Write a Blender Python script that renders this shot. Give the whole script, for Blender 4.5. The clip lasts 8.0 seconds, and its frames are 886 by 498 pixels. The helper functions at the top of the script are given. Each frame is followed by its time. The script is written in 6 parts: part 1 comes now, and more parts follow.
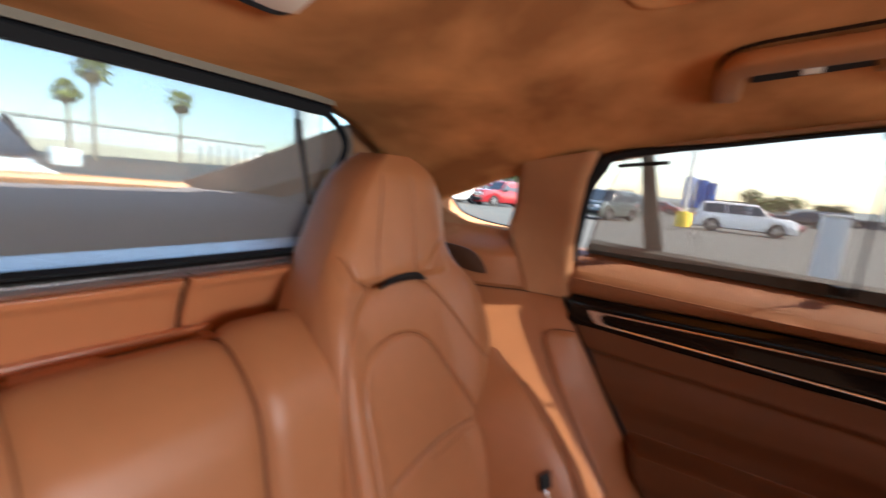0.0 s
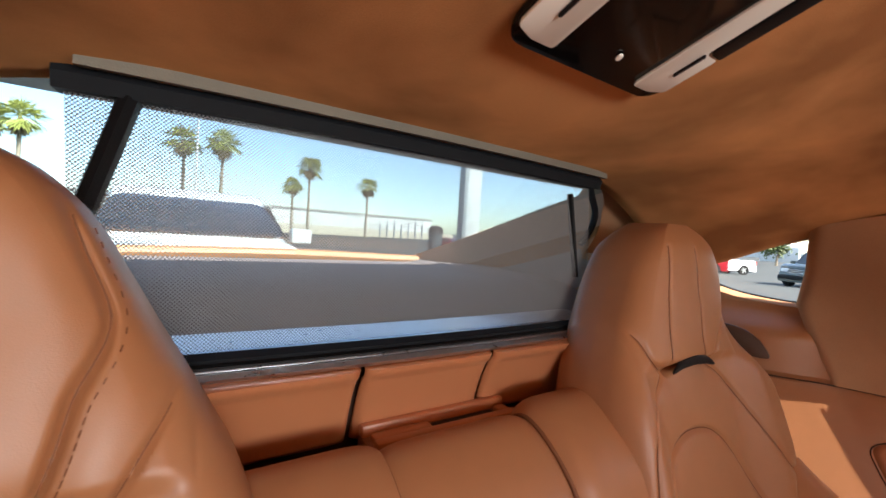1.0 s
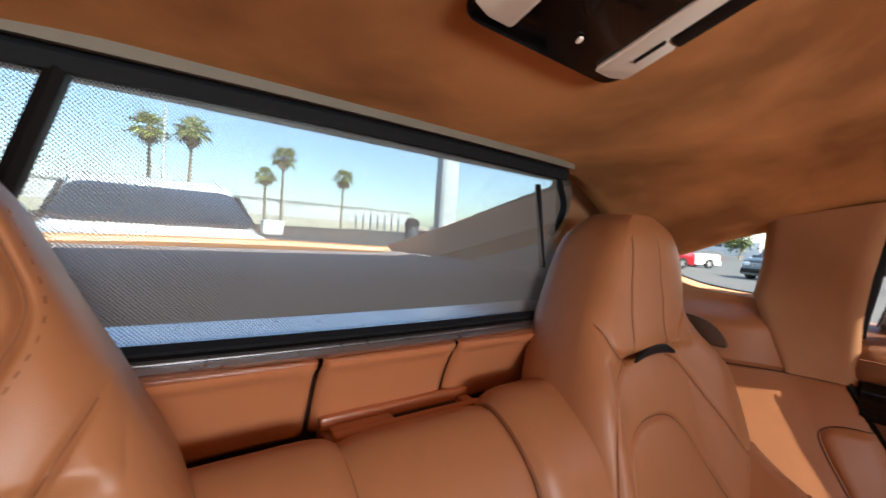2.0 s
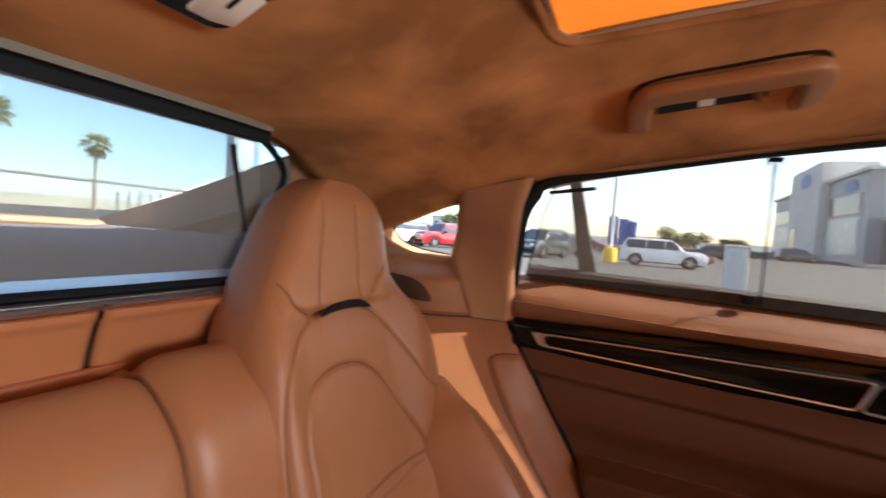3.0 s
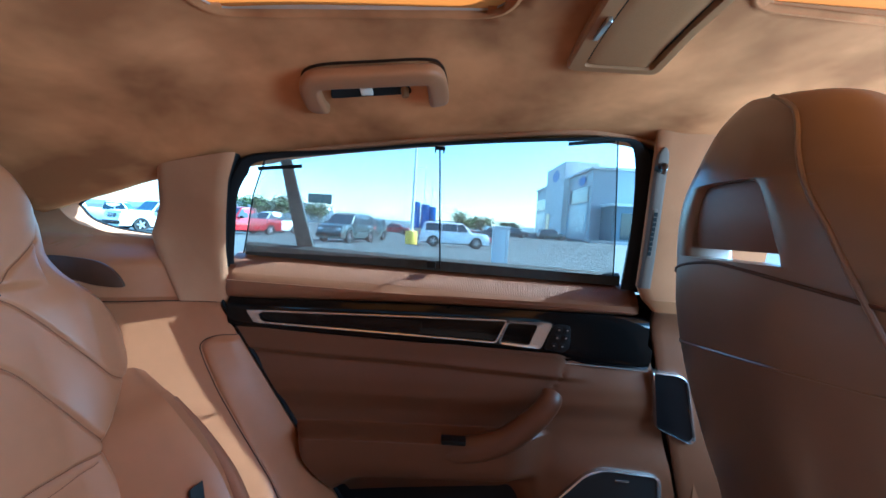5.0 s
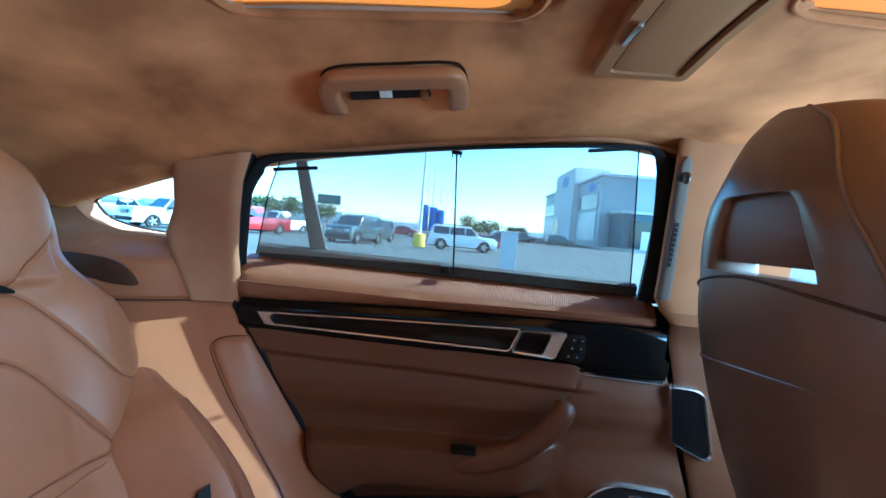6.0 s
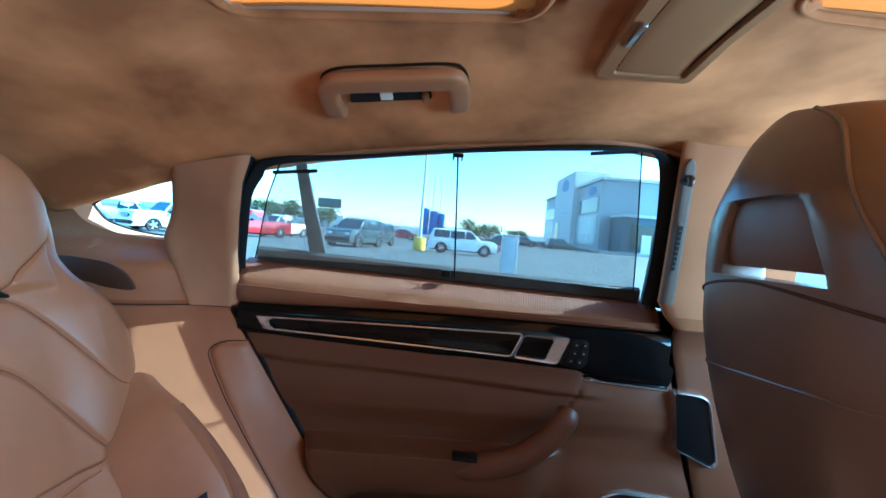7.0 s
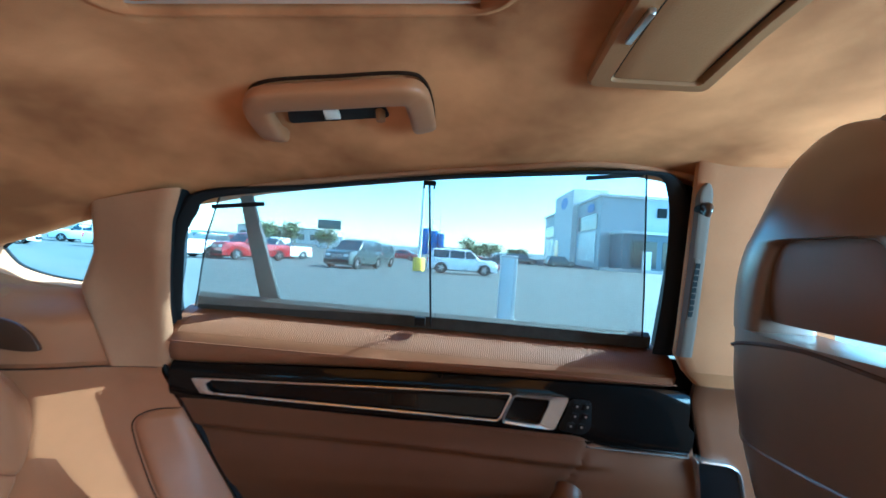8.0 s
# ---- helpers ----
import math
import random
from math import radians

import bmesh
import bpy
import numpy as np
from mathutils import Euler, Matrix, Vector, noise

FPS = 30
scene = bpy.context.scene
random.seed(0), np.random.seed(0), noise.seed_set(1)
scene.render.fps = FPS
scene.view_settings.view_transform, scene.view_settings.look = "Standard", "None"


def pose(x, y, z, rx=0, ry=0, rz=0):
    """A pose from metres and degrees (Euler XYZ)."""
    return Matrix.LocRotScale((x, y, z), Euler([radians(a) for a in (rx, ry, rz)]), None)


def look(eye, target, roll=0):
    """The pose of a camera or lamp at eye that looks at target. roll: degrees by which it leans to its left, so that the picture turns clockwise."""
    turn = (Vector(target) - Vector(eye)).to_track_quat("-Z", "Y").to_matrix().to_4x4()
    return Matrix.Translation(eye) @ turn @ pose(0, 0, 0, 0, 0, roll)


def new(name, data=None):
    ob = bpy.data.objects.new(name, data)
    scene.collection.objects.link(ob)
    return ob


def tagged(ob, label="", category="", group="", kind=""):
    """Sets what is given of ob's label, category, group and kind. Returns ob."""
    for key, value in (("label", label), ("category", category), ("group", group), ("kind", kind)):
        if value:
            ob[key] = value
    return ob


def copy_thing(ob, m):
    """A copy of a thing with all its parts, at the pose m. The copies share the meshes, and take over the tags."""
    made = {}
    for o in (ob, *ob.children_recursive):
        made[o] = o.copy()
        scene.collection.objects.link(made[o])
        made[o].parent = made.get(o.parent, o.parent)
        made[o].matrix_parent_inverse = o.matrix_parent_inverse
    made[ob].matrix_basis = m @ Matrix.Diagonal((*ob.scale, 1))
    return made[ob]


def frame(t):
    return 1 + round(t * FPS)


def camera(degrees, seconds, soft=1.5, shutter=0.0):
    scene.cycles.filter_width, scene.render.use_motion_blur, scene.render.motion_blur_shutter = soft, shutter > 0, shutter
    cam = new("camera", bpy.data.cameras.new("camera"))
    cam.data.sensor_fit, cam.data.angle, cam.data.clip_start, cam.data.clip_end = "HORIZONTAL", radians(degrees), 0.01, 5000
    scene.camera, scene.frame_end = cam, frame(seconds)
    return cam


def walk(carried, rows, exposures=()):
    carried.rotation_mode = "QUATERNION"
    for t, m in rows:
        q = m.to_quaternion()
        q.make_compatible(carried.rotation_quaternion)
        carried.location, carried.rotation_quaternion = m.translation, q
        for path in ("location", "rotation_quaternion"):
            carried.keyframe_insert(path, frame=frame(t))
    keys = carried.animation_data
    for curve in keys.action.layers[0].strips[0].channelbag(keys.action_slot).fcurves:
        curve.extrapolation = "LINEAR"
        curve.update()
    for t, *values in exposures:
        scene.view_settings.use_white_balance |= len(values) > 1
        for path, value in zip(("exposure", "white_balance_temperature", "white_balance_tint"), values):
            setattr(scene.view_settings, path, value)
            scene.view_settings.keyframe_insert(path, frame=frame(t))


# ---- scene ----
cam = camera(93.6, 8.0, soft=1.6, shutter=0.4)
PATH = [
    (0, (0.2442, -0.1556, 1.0873), (-0.3077, 0.6634, 0.9301), 5.38),
    (0.5, (0.131, -0.2191, 1.0707), (-0.6487, 0.4042, 1.0117), 1.83),
    (1, (0.1016, -0.2763, 1.0811), (-0.725, 0.2858, 1.0547), 3.58),
    (1.2, (0.0979, -0.2819, 1.08), (-0.7281, 0.2812, 1.0561), 4.08),
    (2.3, (0.1093, -0.2306, 1.0732), (-0.6325, 0.4377, 1.018), 4.08),
    (2.5, (0.1453, -0.2069, 1.0634), (-0.514, 0.5437, 1.0193), 3.97),
    (3, (0.2449, -0.1596, 1.0568), (-0.1999, 0.7348, 1.0114), 4.22),
    (3.5, (0.3334, -0.1589, 1.0546), (0.0832, 0.8086, 1.0167), 3.63),
    (4, (0.4044, -0.1545, 1.0476), (0.2985, 0.838, 0.986), 2.99),
    (4.5, (0.4478, -0.1555, 1.0465), (0.4227, 0.8425, 0.989), 3.07),
    (4.7, (0.4496, -0.1527, 1.0488), (0.4398, 0.8458, 0.9948), 3.39),
    (6, (0.4328, -0.1343, 1.0555), (0.4046, 0.8643, 1.0119), 5.07),
    (6.5, (0.428, -0.1281, 1.0542), (0.3993, 0.8707, 1.0161), 5.07),
    (7, (0.431, -0.1251, 1.0553), (0.4013, 0.8738, 1.0202), 5.07),
    (7.5, (0.4381, -0.0766, 1.0733), (0.4196, 0.9231, 1.0632), 4.48),
    (8, (0.4744, 0.0125, 1.0975), (0.4401, 1.0119, 1.1089), 4.06),
]
walk(cam, [(t, look(eye, target, roll)) for t, eye, target, roll in PATH], exposures=[(0, 2.02, 6800, 12), (0.5, 1.95, 6800, 12), (1.2, 1.92, 6850, 12), (3.5, 2.0, 6600, 11), (4.0, 2.05, 5500, 3), (4.7, 2.25, 4150, -11), (6.0, 2.3, 3900, -19), (7.2, 2.36, 3800, -22), (8, 2.46, 3950, -24)])

# ---- light ----
SUN_AZ, SUN_EL = radians(76.0), radians(42.0)  # from +y towards +x, above the horizon
SUN_DIR = Vector((math.cos(SUN_EL) * math.sin(SUN_AZ), math.cos(SUN_EL) * math.cos(SUN_AZ), math.sin(SUN_EL)))
world = bpy.data.worlds.new("sky")
scene.world = world
world.use_nodes = True
wn = world.node_tree.nodes
sky = wn.new("ShaderNodeTexSky")
sky.sky_type, sky.sun_disc, sky.sun_elevation, sky.sun_rotation = "NISHITA", False, SUN_EL, SUN_AZ
sky.air_density, sky.dust_density, sky.ozone_density = 1.0, 0.9, 1.0
world.node_tree.links.new(sky.outputs[0], wn["Background"].inputs[0])
wn["Background"].inputs[1].default_value = 0.15
sun = new("sun", bpy.data.lights.new("sun", "SUN"))
sun.data.energy, sun.data.angle, sun.data.color = 5.0, radians(0.53), (1.0, 0.95, 0.87)
sun.matrix_world = look((0, 0, 0), -SUN_DIR)


def opening_light(name, eye, target, w, h, watts, color=(0.92, 0.96, 1.0)):
    """Stands in for the sky's light through an opening."""
    lamp = new(name, bpy.data.lights.new(name, "AREA"))
    lamp.data.shape, lamp.data.size, lamp.data.size_y, lamp.data.energy, lamp.data.color = "RECTANGLE", w, h, watts, color
    lamp.matrix_world = look(eye, target)
    return lamp


opening_light("windscreen_light", (1.62, 0, 1.08), (0.3, 0, 1.22), 1.2, 0.30, 6.5)

# ---- materials ----


def material(name, base, rough=0.5, metal=0.0, vary=0.12, scale=6.0, bump=0.0, bump_scale=300.0, second=None, coat=0.0, sheen=0.0, spec=0.5, fine=60.0, rough_vary=0.08):
    m = bpy.data.materials.new(name)
    m.use_nodes = True
    t = m.node_tree
    n, l = t.nodes, t.links
    b = n["Principled BSDF"]
    co = n.new("ShaderNodeTexCoord")
    big, small = n.new("ShaderNodeTexNoise"), n.new("ShaderNodeTexNoise")
    for tex, sc, det in ((big, scale, 4.0), (small, fine, 3.0)):
        tex.inputs["Scale"].default_value, tex.inputs["Detail"].default_value = sc, det
        l.new(co.outputs["Object"], tex.inputs["Vector"])
    mix = n.new("ShaderNodeMix")
    mix.data_type = "RGBA"
    dark = second or tuple(c * (1 - 2.2 * vary) for c in base)
    light = tuple(min(1.0, c * (1 + vary)) for c in base)
    mix.inputs[6].default_value, mix.inputs[7].default_value = (*dark, 1), (*light, 1)
    add = n.new("ShaderNodeMath")
    add.operation = "MULTIPLY_ADD"
    add.inputs[1].default_value = 0.35
    half = n.new("ShaderNodeMath")
    half.operation = "MULTIPLY"
    half.inputs[1].default_value = 0.8
    l.new(big.outputs[0], half.inputs[0])
    l.new(small.outputs[0], add.inputs[0])
    l.new(half.outputs[0], add.inputs[2])
    l.new(add.outputs[0], mix.inputs[0])
    l.new(mix.outputs[2], b.inputs["Base Color"])
    rr = n.new("ShaderNodeMapRange")
    rr.inputs[3].default_value, rr.inputs[4].default_value = max(0.02, rough - rough_vary), min(1.0, rough + rough_vary)
    l.new(big.outputs[0], rr.inputs[0])
    l.new(rr.outputs[0], b.inputs["Roughness"])
    b.inputs["Metallic"].default_value = metal
    b.inputs["Coat Weight"].default_value = coat
    b.inputs["Sheen Weight"].default_value = sheen
    b.inputs["Sheen Roughness"].default_value = 0.5
    b.inputs["Specular IOR Level"].default_value = spec
    if bump:
        tex = n.new("ShaderNodeTexVoronoi") if bump_scale > 150 else n.new("ShaderNodeTexNoise")
        tex.inputs["Scale"].default_value = bump_scale
        l.new(co.outputs["Object"], tex.inputs["Vector"])
        bp = n.new("ShaderNodeBump")
        bp.inputs["Strength"].default_value, bp.inputs["Distance"].default_value = bump, 0.001
        l.new(tex.outputs[0], bp.inputs["Height"])
        l.new(bp.outputs[0], b.inputs["Normal"])
    return m


def suede(name, base, dark, sheen=0.6):
    """Napped microfibre: clouds of brushed nap at two sizes."""
    m = material(name, base, rough=0.95, sheen=sheen, vary=0.2, spec=0.1)
    n, l = m.node_tree.nodes, m.node_tree.links
    b = n["Principled BSDF"]
    b.inputs["Sheen Tint"].default_value = (0.75, 0.36, 0.14, 1)
    co = n.new("ShaderNodeTexCoord")
    mp = n.new("ShaderNodeMapping")
    mp.inputs["Scale"].default_value, mp.inputs["Rotation"].default_value = (6.0, 6.0, 6.0), (0, 0, 0.7)
    l.new(co.outputs["Object"], mp.inputs["Vector"])
    a = n.new("ShaderNodeTexNoise")
    a.inputs["Scale"].default_value, a.inputs["Detail"].default_value, a.inputs["Distortion"].default_value, a.inputs["Roughness"].default_value = 0.8, 4.0, 0.15, 0.50
    l.new(mp.outputs[0], a.inputs["Vector"])
    c = n.new("ShaderNodeTexNoise")
    c.inputs["Scale"].default_value, c.inputs["Detail"].default_value = 900.0, 2.0
    l.new(co.outputs["Object"], c.inputs["Vector"])
    ramp = n.new("ShaderNodeValToRGB")
    ramp.color_ramp.elements[0].position, ramp.color_ramp.elements[1].position = 0.39, 0.65
    ramp.color_ramp.elements[0].color, ramp.color_ramp.elements[1].color = (*dark, 1), (*base, 1)
    l.new(a.outputs[0], ramp.inputs[0])
    mix = n.new("ShaderNodeMix")
    mix.data_type, mix.blend_type = "RGBA", "OVERLAY"
    mix.inputs[0].default_value = 0.15
    l.new(ramp.outputs[0], mix.inputs[6])
    l.new(c.outputs[0], mix.inputs[7])
    l.new(mix.outputs[2], b.inputs["Base Color"])
    bp = n.new("ShaderNodeBump")
    bp.inputs["Strength"].default_value, bp.inputs["Distance"].default_value = 0.4, 0.0008
    l.new(c.outputs[0], bp.inputs["Height"])
    l.new(bp.outputs[0], b.inputs["Normal"])
    return m


def glass(name, tint=(0.9, 0.97, 0.98), gloss=0.06):
    """A thin pane: mostly clear, with a little mirror gloss."""
    m = bpy.data.materials.new(name)
    m.use_nodes = True
    n, l = m.node_tree.nodes, m.node_tree.links
    n.remove(n["Principled BSDF"])
    tr, gl, mx, lw = n.new("ShaderNodeBsdfTransparent"), n.new("ShaderNodeBsdfGlossy"), n.new("ShaderNodeMixShader"), n.new("ShaderNodeLayerWeight")
    tr.inputs[0].default_value = (*tint, 1)
    gl.inputs["Roughness"].default_value = 0.02
    lw.inputs[0].default_value = 0.5
    pw, sc = n.new("ShaderNodeMath"), n.new("ShaderNodeMath")
    pw.operation, sc.operation = "POWER", "MULTIPLY_ADD"
    pw.inputs[1].default_value, sc.inputs[1].default_value, sc.inputs[2].default_value = 4.0, 0.35, gloss * 0.4
    l.new(lw.outputs["Facing"], pw.inputs[0])
    l.new(pw.outputs[0], sc.inputs[0])
    l.new(sc.outputs[0], mx.inputs[0])
    l.new(tr.outputs[0], mx.inputs[1])
    l.new(gl.outputs[0], mx.inputs[2])
    l.new(mx.outputs[0], n["Material Output"].inputs[0])
    return m


def screen_mesh(name, thread, pitch, cover, tint=(1, 1, 1), weave="dots"):
    """Woven blind fabric: threads with open holes between them, at its true pitch."""
    m = material(name, thread, rough=0.8, vary=0.05)
    n, l = m.node_tree.nodes, m.node_tree.links
    co = n.new("ShaderNodeTexCoord")
    mp = n.new("ShaderNodeMapping")
    mp.inputs["Rotation"].default_value = (0, 0, radians(45)) if weave == "dots" else (0, 0, 0)
    mp.inputs["Scale"].default_value = (1 / pitch, 1 / pitch, 1 / pitch)
    l.new(co.outputs["UV"], mp.inputs["Vector"])
    fr = n.new("ShaderNodeVectorMath")
    fr.operation = "FRACTION"
    l.new(mp.outputs[0], fr.inputs[0])
    sub = n.new("ShaderNodeVectorMath")
    sub.operation = "DISTANCE"
    sub.inputs[1].default_value = (0.5, 0.5, 0.0)
    sep = n.new("ShaderNodeSeparateXYZ")
    l.new(fr.outputs[0], sep.inputs[0])
    cmb = n.new("ShaderNodeCombineXYZ")
    l.new(sep.outputs[0], cmb.inputs[0])
    l.new(sep.outputs[1], cmb.inputs[1])
    l.new(cmb.outputs[0], sub.inputs[0])
    lt = n.new("ShaderNodeMath")
    lt.operation = "LESS_THAN"
    lt.inputs[1].default_value = math.sqrt((1 - cover) / math.pi)
    l.new(sub.outputs["Value"], lt.inputs[0])
    tr, mx = n.new("ShaderNodeBsdfTransparent"), n.new("ShaderNodeMixShader")
    tr.inputs[0].default_value = (*tint, 1)
    l.new(lt.outputs[0], mx.inputs[0])
    l.new(n["Principled BSDF"].outputs[0], mx.inputs[1])
    l.new(tr.outputs[0], mx.inputs[2])
    l.new(mx.outputs[0], n["Material Output"].inputs[0])
    return m


def blind_fabric(name, color):
    """Light-passing woven roof blind."""
    m = material(name, color, rough=0.8, vary=0.05)
    n, l = m.node_tree.nodes, m.node_tree.links
    tl, mx = n.new("ShaderNodeBsdfTranslucent"), n.new("ShaderNodeMixShader")
    tl.inputs[0].default_value = (*color, 1)
    mx.inputs[0].default_value = 0.5
    l.new(n["Principled BSDF"].outputs[0], mx.inputs[1])
    l.new(tl.outputs[0], mx.inputs[2])
    l.new(mx.outputs[0], n["Material Output"].inputs[0])
    return m


def stone_mix(name, base, second, scale, rough=0.9):
    return material(name, base, rough=rough, second=second, scale=scale, fine=scale * 12, bump=0.4, bump_scale=90)


LEATHER = material("saddle_leather", (0.40, 0.172, 0.076), spec=0.5, rough=0.43, vary=0.09, scale=5, bump=0.07, bump_scale=1100, fine=40)
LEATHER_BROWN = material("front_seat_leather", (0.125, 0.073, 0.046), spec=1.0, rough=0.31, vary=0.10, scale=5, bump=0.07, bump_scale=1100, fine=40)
# front seat leather, lightened for the flank that faces the sun
FLANK_SUNLIT = material("sunlit_flank_leather", (0.165, 0.103, 0.060), rough=0.5, vary=0.08, scale=5, bump=0.07, bump_scale=1100, fine=40)
# door leather again, darkened to carry the shade low in the cabin
LEATHER_SHADED = material("shaded_leather", (0.128, 0.053, 0.023), rough=0.46, vary=0.10, scale=5, bump=0.07, bump_scale=1100, fine=40)
LEATHER_GLOSS = material("shelf_leather", (0.48, 0.183, 0.082), rough=0.30, vary=0.04, scale=5, fine=40, rough_vary=0.03)
LEATHER_DARK = material("door_leather", (0.215, 0.088, 0.038), rough=0.44, vary=0.10, scale=5, bump=0.07, bump_scale=1100, fine=40)
SEAM = material("dark_seam", (0.045, 0.018, 0.009), rough=0.8, vary=0.1, scale=200)
THREAD = material("stitching_thread", (0.20, 0.075, 0.03), rough=0.7, vary=0.1, scale=200)
SUEDE = suede("headliner_suede", (0.62, 0.272, 0.106), (0.225, 0.084, 0.030))
SUEDE_PALE = suede("pillar_suede", (0.46, 0.252, 0.140), (0.37, 0.192, 0.104), 0.2)
SUEDE_CENTRE = suede("centre_pillar_suede", (0.345, 0.168, 0.082), (0.27, 0.128, 0.060))
LEATHER_RIB = material("ribbed_leather", (0.215, 0.088, 0.038), rough=0.68, spec=0.25, vary=0.10, scale=5, fine=40)
PLASTIC_TAN = material("tan_plastic", (0.31, 0.155, 0.062), rough=0.55, spec=0.2, vary=0.08, scale=8, bump=0.15, bump_scale=500)
BLACK_PLASTIC = material("black_plastic", (0.009, 0.009, 0.010), rough=0.5, spec=0.2, vary=0.15, scale=12, bump=0.15, bump_scale=600)
RUBBER = material("black_rubber", (0.013, 0.015, 0.018), rough=0.7, vary=0.1, scale=20, spec=0.15)
PIANO = material("piano_black", (0.006, 0.0055, 0.0055), rough=0.08, vary=0.3, scale=3, coat=0.0, spec=0.22, rough_vary=0.02)
CHROME = material("satin_chrome", (0.66, 0.66, 0.67), rough=0.25, metal=0.85, vary=0.04, scale=30, rough_vary=0.05)
ALU = material("brushed_aluminium", (0.60, 0.62, 0.66), rough=0.3, metal=1.0, vary=0.05, scale=60)
WHITE_LENS = material("opal_lens", (0.90, 0.86, 0.76), rough=0.35, vary=0.03, scale=8)
GREY_FABRIC = material("grey_cargo_fabric", (0.20, 0.185, 0.185), rough=0.9, vary=0.12, scale=5, bump=0.5, bump_scale=800)
GATE_TRIM = material("tan_grey_gate_trim", (0.44, 0.315, 0.235), rough=0.6, vary=0.06, scale=6, bump=0.2, bump_scale=500)
OLIVE_TRIM = material("olive_grey_trim", (0.21, 0.195, 0.155), rough=0.6, vary=0.08, scale=6, bump=0.2, bump_scale=500)
GATE_LINING = material("grey_gate_lining", (0.25, 0.225, 0.21), rough=0.85, vary=0.08, scale=6, bump=0.3, bump_scale=700)
GREY_TRIM = material("grey_trim", (0.30, 0.235, 0.19), rough=0.6, vary=0.08, scale=6, bump=0.2, bump_scale=500)
CARPET = material("brown_carpet", (0.10, 0.048, 0.025), rough=1.0, vary=0.25, scale=20, bump=0.8, bump_scale=120)
GRILLE = material("speaker_grille_black", (0.015, 0.015, 0.016), rough=0.55, vary=0.2, scale=40, bump=0.6, bump_scale=900)
BELT = material("seat_belt_webbing", (0.30, 0.125, 0.06), rough=0.75, vary=0.1, scale=30, bump=0.5, bump_scale=900)
GLASS_SIDE = glass("tinted_side_glass", (0.97, 0.95, 0.93))
GLASS_CLEAR = glass("clear_glass", (0.90, 0.95, 0.96))
GLASS_REAR = glass("rear_glass", (0.52, 0.68, 0.74))
SHADE_REAR = screen_mesh("rear_blind_mesh", (0.22, 0.225, 0.23), 0.0025, 0.56)
SHADE_SIDE = screen_mesh("side_blind_mesh", (0.30, 0.31, 0.30), 0.0016, 0.50, tint=(0.98, 0.97, 0.94))
BLIND = blind_fabric("roof_blind_fabric", (0.42, 0.108, 0.012))
ASPHALT = material("asphalt", (0.064, 0.066, 0.060), rough=0.95, vary=0.3, scale=0.12, fine=3.0, bump=0.4, bump_scale=40)
CONCRETE = stone_mix("concrete", (0.42, 0.40, 0.37), (0.33, 0.31, 0.28), 1.5)
WHITE_WALL = material("white_painted_wall", (0.62, 0.61, 0.58), rough=0.8, vary=0.07, scale=0.4, fine=6)
GREY_PANEL = material("grey_metal_cladding", (0.34, 0.36, 0.38), rough=0.5, metal=0.2, vary=0.08, scale=0.3, fine=5)
DARK_PANEL = material("dark_metal_cladding", (0.13, 0.15, 0.17), rough=0.5, vary=0.1, scale=0.3, fine=5)
WINDOW_DARK = material("dark_window_glass", (0.03, 0.04, 0.05), rough=0.08, vary=0.2, scale=0.5, coat=0.4)
YELLOW = material("yellow_paint", (0.75, 0.52, 0.04), rough=0.6, vary=0.12, scale=2)
BLUE = material("blue_paint", (0.03, 0.12, 0.42), rough=0.45, vary=0.12, scale=1)
SIGN_GREEN = material("dark_sign_face", (0.05, 0.10, 0.10), rough=0.5, vary=0.15, scale=0.5)
POLE_METAL = material("painted_pole", (0.66, 0.66, 0.64), rough=0.45, vary=0.06, scale=2)
TYRE = material("tyre", (0.015, 0.015, 0.015), rough=0.85, vary=0.2, scale=20)
RIM = material("alloy_rim", (0.55, 0.56, 0.58), rough=0.3, metal=0.9, vary=0.08, scale=10)
HEADLIGHT = material("headlight_lens", (0.62, 0.65, 0.68), rough=0.12, vary=0.1, scale=20, coat=0.5)
TAIL = material("tail_lens", (0.45, 0.02, 0.015), rough=0.2, vary=0.1, scale=20, coat=0.5)
TRUNK = material("palm_bark", (0.34, 0.26, 0.18), rough=0.95, vary=0.35, scale=4, fine=14, bump=0.8, bump_scale=20)
FROND = material("palm_frond", (0.40, 0.40, 0.10), rough=0.6, vary=0.3, scale=2.0, fine=12)
DRY_FROND = material("dry_palm_skirt", (0.24, 0.17, 0.08), rough=0.9, vary=0.3, scale=4)
LEAF = material("tree_leaf", (0.10, 0.13, 0.03), rough=0.6, vary=0.45, scale=1.5, fine=8)
HILL = material("distant_hill", (0.12, 0.15, 0.16), rough=1.0, vary=0.2, scale=0.01, fine=0.2)
PAINTS = {c: material(c + "_car_paint", v, rough=0.22, vary=0.04, scale=2, coat=0.7, metal=mt) for c, v, mt in (
    ("white", (0.78, 0.78, 0.77), 0.0), ("red", (0.24, 0.010, 0.015), 0.1), ("silver", (0.46, 0.48, 0.50), 0.5), ("grey", (0.055, 0.07, 0.068), 0.2), ("black", (0.02, 0.02, 0.025), 0.1))}

# ---- builders ----


def thing(name, at, label, category, group="", kind=""):
    ob = new(name)
    ob.location = at
    ob.empty_display_size = 0.1
    tagged(ob, label, category, group, kind)
    bpy.context.view_layer.update()
    return ob


